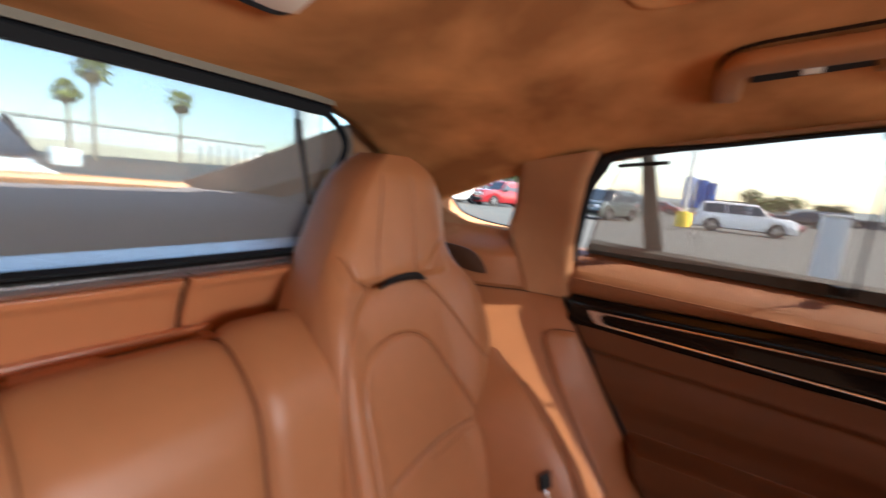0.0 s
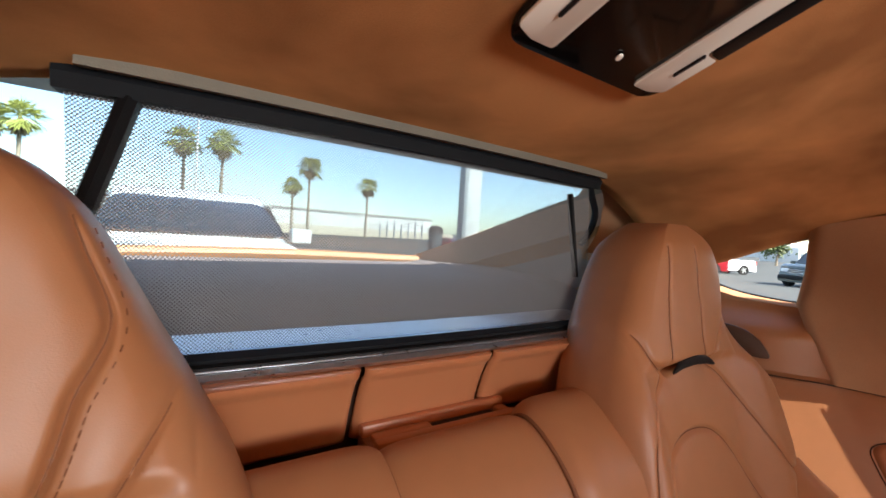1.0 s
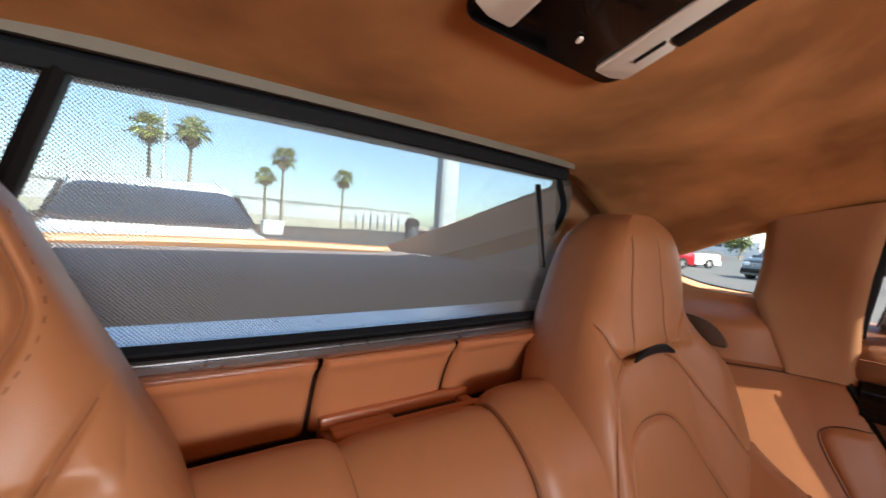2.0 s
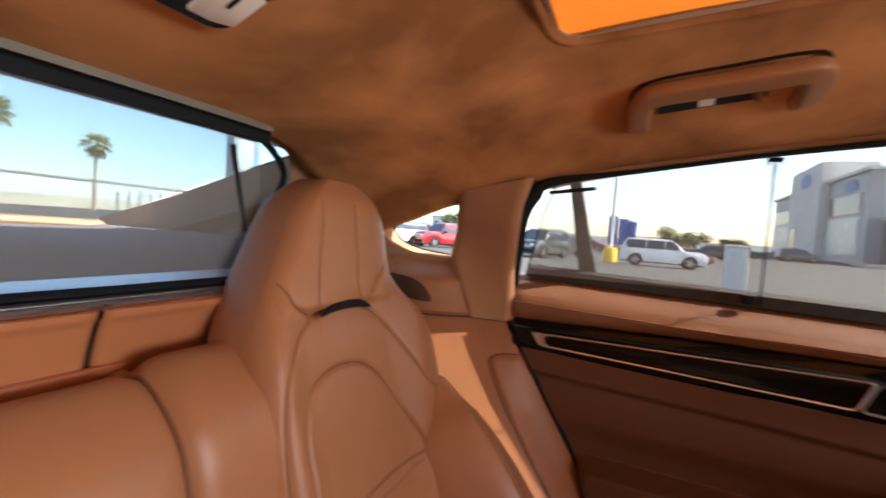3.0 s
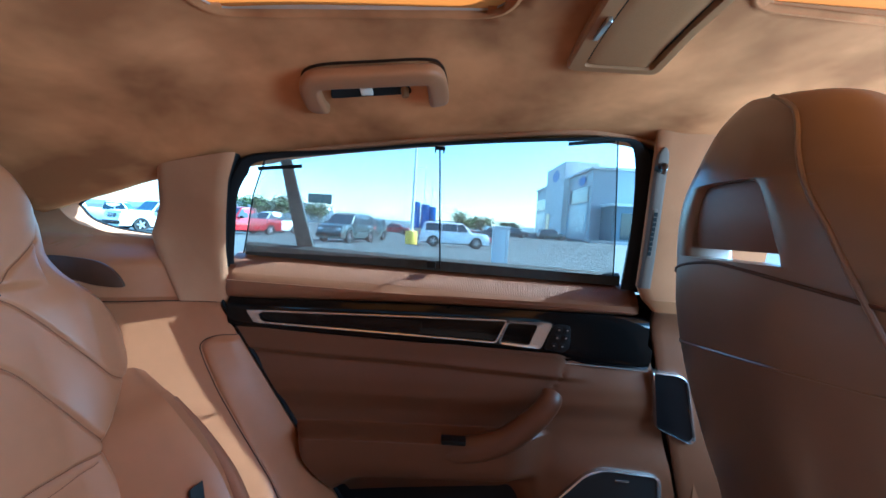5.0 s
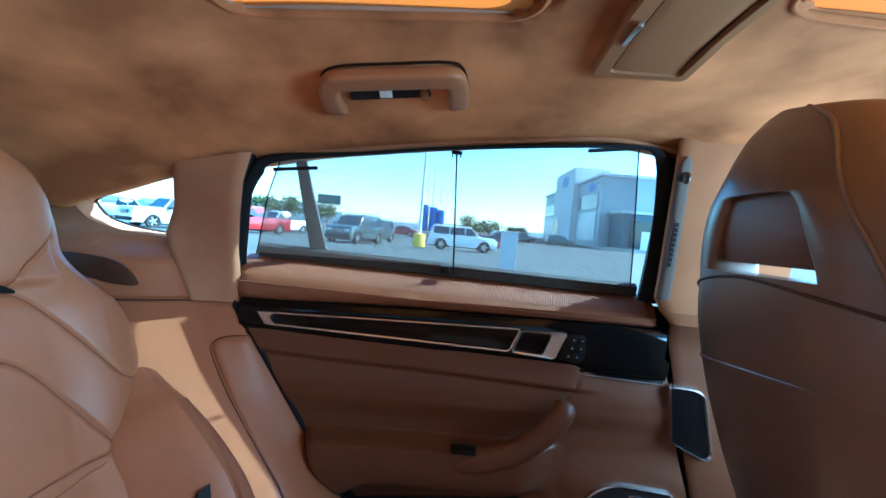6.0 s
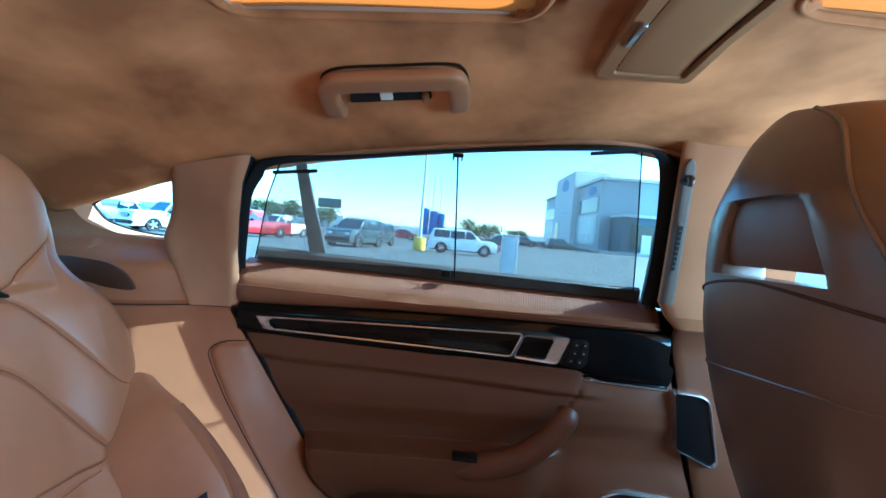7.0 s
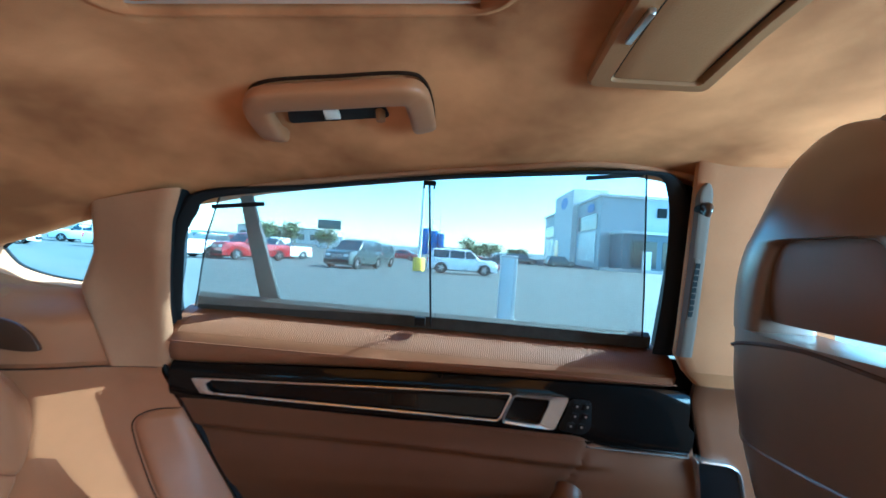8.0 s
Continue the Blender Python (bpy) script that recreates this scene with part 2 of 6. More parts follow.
def finish(name, bm, mat, parent=None, label="", smooth=True, local=False):
    me = bpy.data.meshes.new(name)
    bmesh.ops.recalc_face_normals(bm, faces=bm.faces[:])
    bm.to_mesh(me)
    bm.free()
    me.materials.append(mat)
    if smooth:
        me.shade_smooth()
        me.set_sharp_from_angle(angle=radians(38))
    ob = new(name, me)
    if parent is not None:
        ob.parent = parent
        if not local:
            top = parent
            m = Matrix.Identity(4)
            while top is not None:
                m = (top.matrix_basis if top.parent is None else Matrix.Identity(4)) @ m
                top = top.parent
            if parent.parent is None:
                ob.matrix_parent_inverse = m.inverted()
    if label:
        tagged(ob, label)
    return ob


def part(name, bm, mat, parent, label="", smooth=True, local=False):
    return finish(name, bm, mat, parent, label, smooth, local)


def structure(name, bm, mat, label, category, smooth=True):
    return tagged(finish(name, bm, mat, None, "", smooth), label, category, kind="structure")


def grid(rows, closed=False, bm=None, flip=False):
    """A sheet through rows of points; closed joins each row's end to its start."""
    bm = bm or bmesh.new()
    vs = [[bm.verts.new(p) for p in r] for r in rows]
    n = len(rows[0])
    for a, b in zip(vs[:-1], vs[1:]):
        for j in range(n if closed else n - 1):
            k = (j + 1) % n
            q = (a[j], a[k], b[k], b[j])
            try:
                bm.faces.new(q[::-1] if flip else q)
            except ValueError:
                pass
    return bm, vs


def cap(bm, loop):
    try:
        bm.faces.new(loop)
    except ValueError:
        pass


def loft(loops, ends=True, bm=None):
    """A closed skin through closed loops of points."""
    bm, vs = grid(loops, True, bm)
    if ends:
        cap(bm, vs[0][::-1])
        cap(bm, vs[-1])
    return bm


def tube(path, r, n=10, bm=None, flat=1.0):
    """A round bar along a line of points; r may be a list of radii."""
    path = [Vector(p) for p in path]
    rs = r if isinstance(r, (list, tuple)) else [r] * len(path)
    loops = []
    side = None
    for i, p in enumerate(path):
        d = (path[min(i + 1, len(path) - 1)] - path[max(i - 1, 0)]).normalized()
        ref = side if side is not None else (Vector((0, 0, 1)) if abs(d.z) < 0.9 else Vector((1, 0, 0)))
        a = (ref - d * ref.dot(d)).normalized()
        side = a
        b = d.cross(a)
        loops.append([p + rs[i] * (math.cos(q) * a + flat * math.sin(q) * b) for q in (2 * math.pi * k / n for k in range(n))])
    return loft(loops, True, bm)


def block(x0, x1, y0, y1, z0, z1, bevel=0.0, bm=None, seg=2):
    """A box with rounded edges."""
    own = bmesh.new()
    bmesh.ops.create_cube(own, size=1.0)
    for v in own.verts:
        v.co = Vector(((x0 + x1) / 2 + v.co.x * (x1 - x0), (y0 + y1) / 2 + v.co.y * (y1 - y0), (z0 + z1) / 2 + v.co.z * (z1 - z0)))
    if bevel:
        bmesh.ops.bevel(own, geom=own.edges[:], offset=bevel, segments=seg, profile=0.5, affect="EDGES")
    if bm is None:
        return own
    me = bpy.data.meshes.new("tmp")
    own.to_mesh(me)
    own.free()
    bm.from_mesh(me)
    bpy.data.meshes.remove(me)
    return bm


def slab(outline, depth, bevel=0.0, seg=2):
    """A flat plate: outline points in order, pushed along depth (a vector), edges rounded."""
    bm = bmesh.new()
    lo = [bm.verts.new(p) for p in outline]
    f = bm.faces.new(lo)
    got = bmesh.ops.extrude_face_region(bm, geom=[f])
    for v in (g for g in got["geom"] if isinstance(g, bmesh.types.BMVert)):
        v.co += Vector(depth)
    if bevel:
        bmesh.ops.recalc_face_normals(bm, faces=bm.faces[:])
        bmesh.ops.bevel(bm, geom=bm.edges[:], offset=bevel, segments=seg, profile=0.5, affect="EDGES", clamp_overlap=True)
    return bm


def smooth_line(pts, n=8):
    """A Catmull-Rom line through points."""
    pts = [Vector(p) for p in pts]
    out = []
    for i in range(len(pts) - 1):
        p0, p1, p2, p3 = pts[max(i - 1, 0)], pts[i], pts[i + 1], pts[min(i + 2, len(pts) - 1)]
        for k in range(n):
            t = k / n
            out.append(0.5 * ((2 * p1) + (p2 - p0) * t + (2 * p0 - 5 * p1 + 4 * p2 - p3) * t * t + (3 * p1 - p0 - 3 * p2 + p3) * t ** 3))
    out.append(pts[-1])
    return out


def round_corners(pts, r, n=5):
    """A closed outline with its corners rounded; r may be one radius for each corner."""
    pts = [Vector(p) for p in pts]
    rs = r if isinstance(r, (list, tuple)) else [r] * len(pts)
    out = []
    for i, p in enumerate(pts):
        a, b = pts[i - 1] - p, pts[(i + 1) % len(pts)] - p
        q = min(rs[i], a.length * 0.48, b.length * 0.48)
        s, e = p + a.normalized() * q, p + b.normalized() * q
        for k in range(n + 1):
            t = k / n
            out.append((1 - t) ** 2 * s + 2 * t * (1 - t) * p + t * t * e)
    return out


def curve_fn(xs, ys):
    """A smooth function through points, for profiles."""
    xs, ys = np.array(xs, float), np.array(ys, float)
    o = np.argsort(xs)
    xs, ys = xs[o], ys[o]
    d = np.diff(ys) / np.diff(xs)
    m = np.concatenate(([d[0]], np.where(d[:-1] * d[1:] > 0, 2 * d[:-1] * d[1:] / np.where(d[:-1] + d[1:] == 0, 1, d[:-1] + d[1:]), 0), [d[-1]]))

    def f(x):
        x = np.clip(x, xs[0], xs[-1])
        i = np.clip(np.searchsorted(xs, x) - 1, 0, len(d) - 1)
        h = xs[i + 1] - xs[i]
        t = (x - xs[i]) / h
        return (2 * t ** 3 - 3 * t ** 2 + 1) * ys[i] + (t ** 3 - 2 * t ** 2 + t) * h * m[i] + (-2 * t ** 3 + 3 * t ** 2) * ys[i + 1] + (t ** 3 - t ** 2) * h * m[i + 1]

    return f


def step(a, b, x):
    t = np.clip((x - a) / (b - a), 0, 1)
    return t * t * (3 - 2 * t)


def line_distance(px, py, pts):
    """Distance of each place to a line of points."""
    best = np.full(np.shape(px), 1e9)
    for (x0, y0), (x1, y1) in zip(pts[:-1], pts[1:]):
        dx, dy = x1 - x0, y1 - y0
        t = np.clip(((px - x0) * dx + (py - y0) * dy) / (dx * dx + dy * dy), 0, 1)
        best = np.minimum(best, np.hypot(px - x0 - t * dx, py - y0 - t * dy))
    return best


def flat_smooth(pts, n=6):
    return [(p.x, p.y) for p in smooth_line([(a, b, 0) for a, b in pts], n)]


def mirror(bm, on):
    if on:
        for v in bm.verts:
            v.co.y = -v.co.y
        bmesh.ops.reverse_faces(bm, faces=bm.faces[:])
    return bm

# ---- the car's shell ----
# x ahead, y to the car's left, z up; the middle of the car is y = 0


def glass_y(x, z):
    return 1.066 + 0.056 * x - 0.298 * z


def door_y(x, z):
    return 0.813 + 0.054 * x - 0.0905 * z


top_z = curve_fn([-0.60, -0.42, -0.34, -0.275, -0.206, -0.14, -0.069, 0.011, 0.057, 0.136, 0.293, 0.514, 0.73, 0.83, 0.90, 1.0, 1.3, 1.8], [0.98, 1.01, 1.056, 1.086, 1.118, 1.137, 1.152, 1.166, 1.176, 1.194, 1.219, 1.249, 1.271, 1.263, 1.252, 1.255, 1.255, 1.19])
mid_z = curve_fn([-0.60, -0.36, -0.20, -0.11, 0.0, 0.10, 0.30, 0.60, 0.95, 1.4, 1.8], [1.17, 1.203, 1.216, 1.232, 1.266, 1.320, 1.335, 1.340, 1.335, 1.30, 1.22])
side_drop = curve_fn([0, 0.4, 0.5, 0.6, 0.7, 0.8, 0.9, 1.0], [0, 0.01, 0.045, 0.13, 0.31, 0.55, 0.79, 1.0])
edge_y = curve_fn([-0.60, -0.36, -0.20, 0.0, 0.4, 0.8, 1.3, 1.8], [0.52, 0.64, 0.695, 0.705, 0.712, 0.722, 0.70, 0.62])


def roof_z(x, y):
    r = min(1.0, abs(y) / float(edge_y(x)))
    return float(mid_z(x)) - (float(mid_z(x)) - float(top_z(x))) * float(side_drop(r))


# headliner, in one mesh with its two roof openings
ROOF_HOLES = ((0.112, 0.512, 0.405), (0.775, 1.30, 0.36))  # from x, to x, half width


def build_headliner():
    bm = bmesh.new()
    xs = sorted(set([round(-0.36 + 0.02 * k, 4) for k in range(0, 91)]))
    ss = [-1 + k / 40 for k in range(81)]

    def hole(x, y):
        for a, b, w in ROOF_HOLES:
            r = 0.05
            dx, dy = max(a + r - x, x - (b - r), 0), max(abs(y) - (w - r), 0)
            if math.hypot(dx, dy) < r:
                return True
        return False

    def lip(x, k, s):
        return (x, s * (float(edge_y(x)) + (0.012, 0.034, 0.060)[k]), float(top_z(x)) - (0.007, 0.012, 0.006)[k])

    vs = [[bm.verts.new(lip(x, k, -1)) for k in (2, 1, 0)] + [bm.verts.new((x, s * float(edge_y(x)), roof_z(x, s * float(edge_y(x))))) for s in ss] + [bm.verts.new(lip(x, k, 1)) for k in (0, 1, 2)] for x in xs]
    for i in range(len(xs) - 1):
        for j in range(len(ss) + 5):
            q = (vs[i][j], vs[i + 1][j], vs[i + 1][j + 1], vs[i][j + 1])
            c = sum((v.co for v in q), Vector()) / 4
            if not hole(c.x, c.y):
                bm.faces.new(q)
    loose = [v for v in bm.verts if not v.link_faces]
    bmesh.ops.delete(bm, geom=loose, context="VERTS")
    ob = structure("ceiling", bm, SUEDE, "tan brushed suede headliner with a roof opening and rounded sides", "ceiling")
    th = ob.modifiers.new("thickness", "SOLIDIFY")
    th.thickness, th.offset = 0.012, 1.0
    return ob


build_headliner()


# pale rolled edge of the headliner over the door window
lip_line = [(x, float(edge_y(x)) + 0.001, float(top_z(x)) - 0.004) for x in np.linspace(-0.02, 1.06, 80)]
structure("headliner_lip", tube(lip_line, 0.0055, 10), SUEDE_PALE, "pale rolled headliner edge over the door window", "trim")


def opening_outline(a, b, w, r, z, grow=0.0, n=6):
    pts = [(a - grow, -w - grow, z), (b + grow, -w - grow, z), (b + grow, w + grow, z), (a - grow, w + grow, z)]
    return round_corners(pts, r + grow, n)


def roof_blind(hole, name, label, liner):
    a, b, w = hole
    ob = thing(name, ((a + b) / 2, 0, 1.34), label, "sunroof")
    loops = []
    for grow, dz in ((0.010, 0.001), (0.006, -0.002), (0.003, -0.002), (0.0, 0.001), (-0.002, 0.006), (-0.002, 0.030)):
        loops.append([Vector((p.x, p.y, roof_z(p.x, p.y) + dz if dz < 0.02 else 1.362)) for p in opening_outline(a, b, w, 0.05, 0, grow, 8)])
    part("rim", grid(loops, True)[0], SUEDE, ob)
    part("liner", grid([[Vector((p.x, p.y, roof_z(p.x, p.y) + 0.002 if k == 0 else 1.342)) for p in opening_outline(a, b, w, 0.045, 0, -0.006, 8)] for k in (0, 1)], True)[0], liner, ob, "plastic rim of the roof opening")
    rows = [[Vector((x, y, roof_z(x, y) + 0.005)) for y in np.linspace(-w - 0.004, w + 0.004, 33)] for x in np.linspace(a - 0.004, b + 0.004, 25)]
    part("blind", grid(rows)[0], BLIND, ob, "orange tan fabric blind lit from above")
    rows = [[Vector((a - 0.05 + (b - a + 0.1) * i / 8, (w + 0.05) * (j / 4 - 1), 1.405 + 0.008 * (1 - (j / 4 - 1) ** 2))) for j in range(9)] for i in range(9)]
    pane = part("roof_glass", grid(rows)[0], GLASS_CLEAR, ob, "clear roof glass")
    return ob


roof_blind(ROOF_HOLES[0], "rear_sunroof", "rear sunroof with a closed orange tan fabric blind", GREY_TRIM)
roof_blind(ROOF_HOLES[1], "front_sunroof", "front sunroof with a closed orange tan fabric blind", PLASTIC_TAN)

# outer roof skin keeps the sun off the headliner
rows = [[Vector((x, s * (float(edge_y(x)) + 0.03), roof_z(x, s * float(edge_y(x))) + 0.05 - 0.03 * abs(s) ** 4)) for s in [k / 8 - 1 for k in range(17)]] for x in [-0.36 + 0.04 * k for k in range(46)]]
bm, vs = grid(rows)
kill = []
for f in bm.faces:
    c = f.calc_center_median()
    if any(a - 0.02 < c.x < b + 0.02 and abs(c.y) < w + 0.02 for a, b, w in ROOF_HOLES):
        kill.append(f)
bmesh.ops.delete(bm, geom=kill, context="FACES")
structure("roof_skin", bm, PAINTS["black"], "dark painted outer roof of the car", "roof")

# floor
structure("floor", block(-1.3, 1.9, -0.86, 0.86, 0.16, 0.20), CARPET, "brown carpeted car floor", "floor", smooth=False)

# ---- left side wall behind the door, with its quarter window ----


side_low = curve_fn([-0.62, -0.30, -0.22, -0.175, -0.114, -0.03, 0.05], [0.57, 0.640, 0.660, 0.678, 0.712, 0.733, 0.738])


def side_y(x, z):
    """Inner face of the rear side panel."""
    up = glass_y(x, z) - 0.024 + 0.05 * (x + 0.18) * (x < -0.18)
    low = float(side_low(x)) + 0.06 * (z - 0.88)
    k = float(step(0.935, 0.990, z))
    return low * (1 - k) + up * k


QUARTER = [(-0.352, 1.053), (-0.332, 1.024), (-0.300, 1.010), (-0.255, 1.001), (-0.182, 0.996), (-0.167, 1.006), (-0.146, 1.118), (-0.155, 1.131), (-0.20, 1.119), (-0.249, 1.103), (-0.299, 1.080), (-0.335, 1.065)]


def build_side_wall(left):
    mir = not left
    q = [(p.x, p.y) for p in smooth_line([(a, b, 0) for a, b in QUARTER] + [(*QUARTER[0], 0)], 5)][:-1]
    cx, cz = -0.24, 1.058
    x0, x1, z0, z1 = -0.62, 0.02, 0.20, 1.24

    def edge_x(z):
        return -0.030 if z > 0.87 else -0.030 + (0.87 - z) * 0.585

    bm = bmesh.new()
    rings = []
    lip = [[Vector((a, glass_y(a, b) + 0.012, b)) for a, b in q]]
    mid = [Vector((cx + (a - cx) * 1.03, glass_y(a, b) - 0.012, cz + (b - cz) * 1.03)) for a, b in q]
    lip.append(mid)
    fr = [0.0, 0.04, 0.10, 0.2, 0.32, 0.45, 0.6, 0.75, 0.88, 1.0]
    outer = []
    for a, b in q:
        dx, dz = a - cx, b - cz
        ks = []
        if dx > 0:
            ks.append((0.30 - cx) / dx)
        if dx < 0:
            ks.append((x0 - cx) / dx)
        if dz > 0:
            ks.append((z1 - cz) / dz)
        if dz < 0:
            ks.append((z0 - cz) / dz)
        k = min(ks)
        outer.append((cx + dx * k, cz + dz * k))
    for f in fr:
        ring = []
        for (a, b), (oa, ob_) in zip(q, outer):
            ax, az = cx + (a - cx) * 1.09, cz + (b - cz) * 1.09
            x, z = ax + (oa - ax) * f ** 1.5, az + (ob_ - az) * f ** 1.5
            x = min(x, edge_x(z))
            ring.append(Vector((x, side_y(x, z) + 0.07 * float(step(0.875, 0.85, z)), z)))
        rings.append(ring)
    grid(lip + rings, True, bm)
    mirror(bm, mir)
    ob = structure("wall_left" if left else "wall_right", bm, SUEDE_PALE, "pale suede and leather rear side panel round a small quarter window", "side panel")
    return ob


build_side_wall(True)
build_side_wall(False)


def pad_wide(z):
    """Width of the padded strip beside the door's shut line."""
    return float(np.interp(z, [0.36, 0.53, 0.62, 0.688, 0.742, 0.86], [0.030, 0.038, 0.060, 0.074, 0.078, 0.074]))


def lower_y(x, z):
    """The lower side panel: it leans in towards its foot and turns in behind the seat."""
    edge = -0.030 + (0.87 - z) * 0.585
    w = pad_wide(z)
    d = edge - w - x
    inner = 0.700 + 0.20 * (z - 0.779)
    outer = 0.812 + 0.054 * x - 0.0905 * z - 0.010
    ease = 0.5 * (abs(d) - math.sqrt(d * d + 0.0001))
    return max((inner - 0.38 * d if d > 0 else inner + (outer - inner) * min(1.0, -d / w)) - ease * 0.4, 0.48)


def dense_wall():
    """The leather lower half of the left side panel, with its seam and wheel arch swell."""
    xs = np.linspace(-0.52, 0.20, 70)
    zs = np.linspace(0.30, 0.990, 90)
    rows = []
    for z in zs:
        r = []
        xe = -0.030 if z > 0.87 else -0.030 + (0.87 - z) * 0.585
        for x in xs:
            xx = min(x, xe - 0.002)
            y = side_y(xx, z) - 0.006
            low = lower_y(xx, z)
            kk = float(step(0.868, 0.856, z))
            y = y * (1 - kk) + max(low, 0.44) * kk
            y += 0.008 * math.exp(-((z - 0.864) / 0.004) ** 2)
            r.append(Vector((xx, y, z)))
        rows.append(r)
    return grid(rows)[0]


wall_trim = thing("side_trim_panel", (-0.2, 0.66, 0.3), "tan leather rear side trim panel beneath the quarter window", "trim panel", kind="structure")
part("panel", dense_wall(), LEATHER, wall_trim)

seam = [(x, side_y(x, 0.868) - 0.0075, 0.8655) for x in np.linspace(-0.40, -0.034, 24)]
part("seam", tube(seam, 0.0014, 6), SEAM, wall_trim, "dark sewn seam across the panel")

# quarter glass and its rubber lip
quarter = thing("window_1", (-0.24, 0.74, 1.06), "small almond-shaped fixed quarter window behind the rear door", "window", kind="structure")
ql = [Vector((p.x, glass_y(p.x, p.y) + 0.014, p.y)) for p in smooth_line([(a, b, 0) for a, b in QUARTER] + [(*QUARTER[0], 0)], 5)][:-1]
qb = bmesh.new()
cap(qb, [qb.verts.new(p + Vector((0, 0.006, 0))) for p in ql])
pane = part("pane", qb, GLASS_CLEAR, quarter, smooth=False)
pane.visible_shadow = False
part("rubber_seal", tube(ql + [ql[0]], 0.0035, 8), RUBBER, quarter, "black rubber seal")

# C-pillar swell between the quarter window and the door
rows = []
for k in range(30):
    r = []
    for j in range(17):
        s = j / 16
        z = 0.866 + (float(top_z(-0.15 + 0.165 * s)) + 0.006 - 0.866) * k / 29
        xa, xb = -0.165 + 0.10 * (z - 1.0) * (z > 1.0) + 0.40 * (1.0 - z) * (z < 1.0), float(np.interp(z, [0.86, 0.98, 1.05, 1.12, 1.15, 1.17, 1.20], [-0.016, -0.016, -0.008, 0.004, 0.016, 0.024, 0.030]))
        x = xa + (xb - xa) * s
        kz = max(0.0, min(1.0, (z - 0.90) / 0.16))
        y = (glass_y(x, max(z, 1.06)) - 0.036 - 0.034 * s ** 1.4) * kz + (side_y(x, 0.90) - 0.012) * (1 - kz)
        y += 0.014 * max(0.0, (0.14 - s) / 0.14) ** 2 + 0.010 * max(0.0, (s - 0.88) / 0.12) ** 2
        r.append(Vector((x, y, z)))
    if k == 0:
        rows.append([p + Vector((0, 0.020, -0.004)) for p in [r[0]] * 2 + r + [r[-1]] * 2])
    rows.append([r[0] + Vector((-0.004, 0.045, 0)), r[0] + Vector((-0.003, 0.010, 0))] + r + [r[-1] + Vector((0.002, 0.004, 0)), r[-1] + Vector((-0.004, 0.014, 0))])
pillar = thing("rear_pillar_trim", (-0.1, 0.72, 0.87), "pale suede-covered pillar trim between quarter window and door", "pillar", kind="structure")
part("cover", grid(rows)[0], SUEDE_PALE, pillar)
part("body_seal", grid([[r[-3] + Vector((-0.004, 0.010, 0)), r[-3] + Vector((-0.002, 0.016, 0)), r[-3] + Vector((-0.008, 0.055, 0))] for r in rows if 0.93 < r[-3].z])[0], RUBBER, pillar, "black rubber body seal")

# dark scooped belt guide in the side panel
guide = thing("belt_guide", (-0.28, 0.645, 0.90), "dark brown curved seat belt guide on the side panel", "belt guide")
g0 = smooth_line([(-0.40, 0, 0.950), (-0.315, 0, 0.953), (-0.275, 0, 0.952), (-0.229, 0, 0.945), (-0.203, 0, 0.928), (-0.187, 0, 0.902), (-0.192, 0, 0.894), (-0.230, 0, 0.898), (-0.27, 0, 0.908), (-0.34, 0, 0.910), (-0.40, 0, 0.912)], 5)
part("insert", slab([Vector((p.x, side_y(p.x, 0.90) - 0.006, p.z)) for p in g0], (0, -0.006, 0), 0.003), material("dark_brown_plastic", (0.07, 0.03, 0.015), rough=0.35, vary=0.2, scale=20), guide)

# padded upright by the door's shut edge
pod = thing("door_jamb_pad", (0.05, 0.7, 0.4), "smooth tan leather pad beside the door's shut line", "pad")
rows = []
for k in range(48):
    t = (k / 47) ** 1.6
    z = 0.797 - 0.45 * t
    xr = -0.030 + (0.87 - z) * 0.585 - 0.001
    full = pad_wide(z)
    w = full * (0.25 + 0.75 * (1 - (1 - min(1, t / 0.07)) ** 2.2) ** 0.5)
    r = []
    for j in range(25):
        q = j / 24
        x = xr - w + w * q
        rise = (1 - (1 - min(1.0, 3.0 * min(q, 1 - q))) ** 3) * min(1, 0.10 + t / 0.03)
        r.append(Vector((x, lower_y(x, z) + 0.002 - 0.010 * rise, z)))
    rows.append(r)
rows.insert(0, [p + Vector((0, 0.03, 0.003)) for p in rows[0]])
part("cover", grid(rows)[0], LEATHER, pod)
welt = [p + Vector((0, -0.0035, 0)) for p in rows[1][::-2]] + [r[0] + Vector((-0.001, -0.0035, 0)) for r in rows[2:]]
part("welt", tube(welt, 0.0011, 6), SEAM, pod, "dark seam round the pad")

# ---- rear end ----
# cargo shelf fabric rising to the tailgate
rows = []
for i in range(50):
    t = i / 49
    x = -0.40 - 0.72 * t
    z = 0.915 + 0.070 * step(0.02, 0.45, t) + 0.015 * step(0.45, 0.85, t) - 0.05 * step(0.9, 1.0, t)
    half = 0.67 - 0.09 * t
    rows.append([Vector((x, half * s, float(z) + 0.004 * float(step(0.72, 1.0, abs(s))) + 0.007 * math.exp(-((abs(s) - 0.70 - 0.12 * (1 - t)) / 0.05) ** 2))) for s in [k / 30 - 1 for k in range(61)]])
shelf = thing("cargo_cover", (-0.8, 0, 0.9), "dark grey woven fabric cargo cover behind the rear seats", "cargo cover")
part("cover", grid(rows)[0], GREY_FABRIC, shelf)
part("frame", tube([(-0.41, -0.56, 0.925), (-0.41, 0.56, 0.925)], 0.008, 8), BLACK_PLASTIC, shelf)

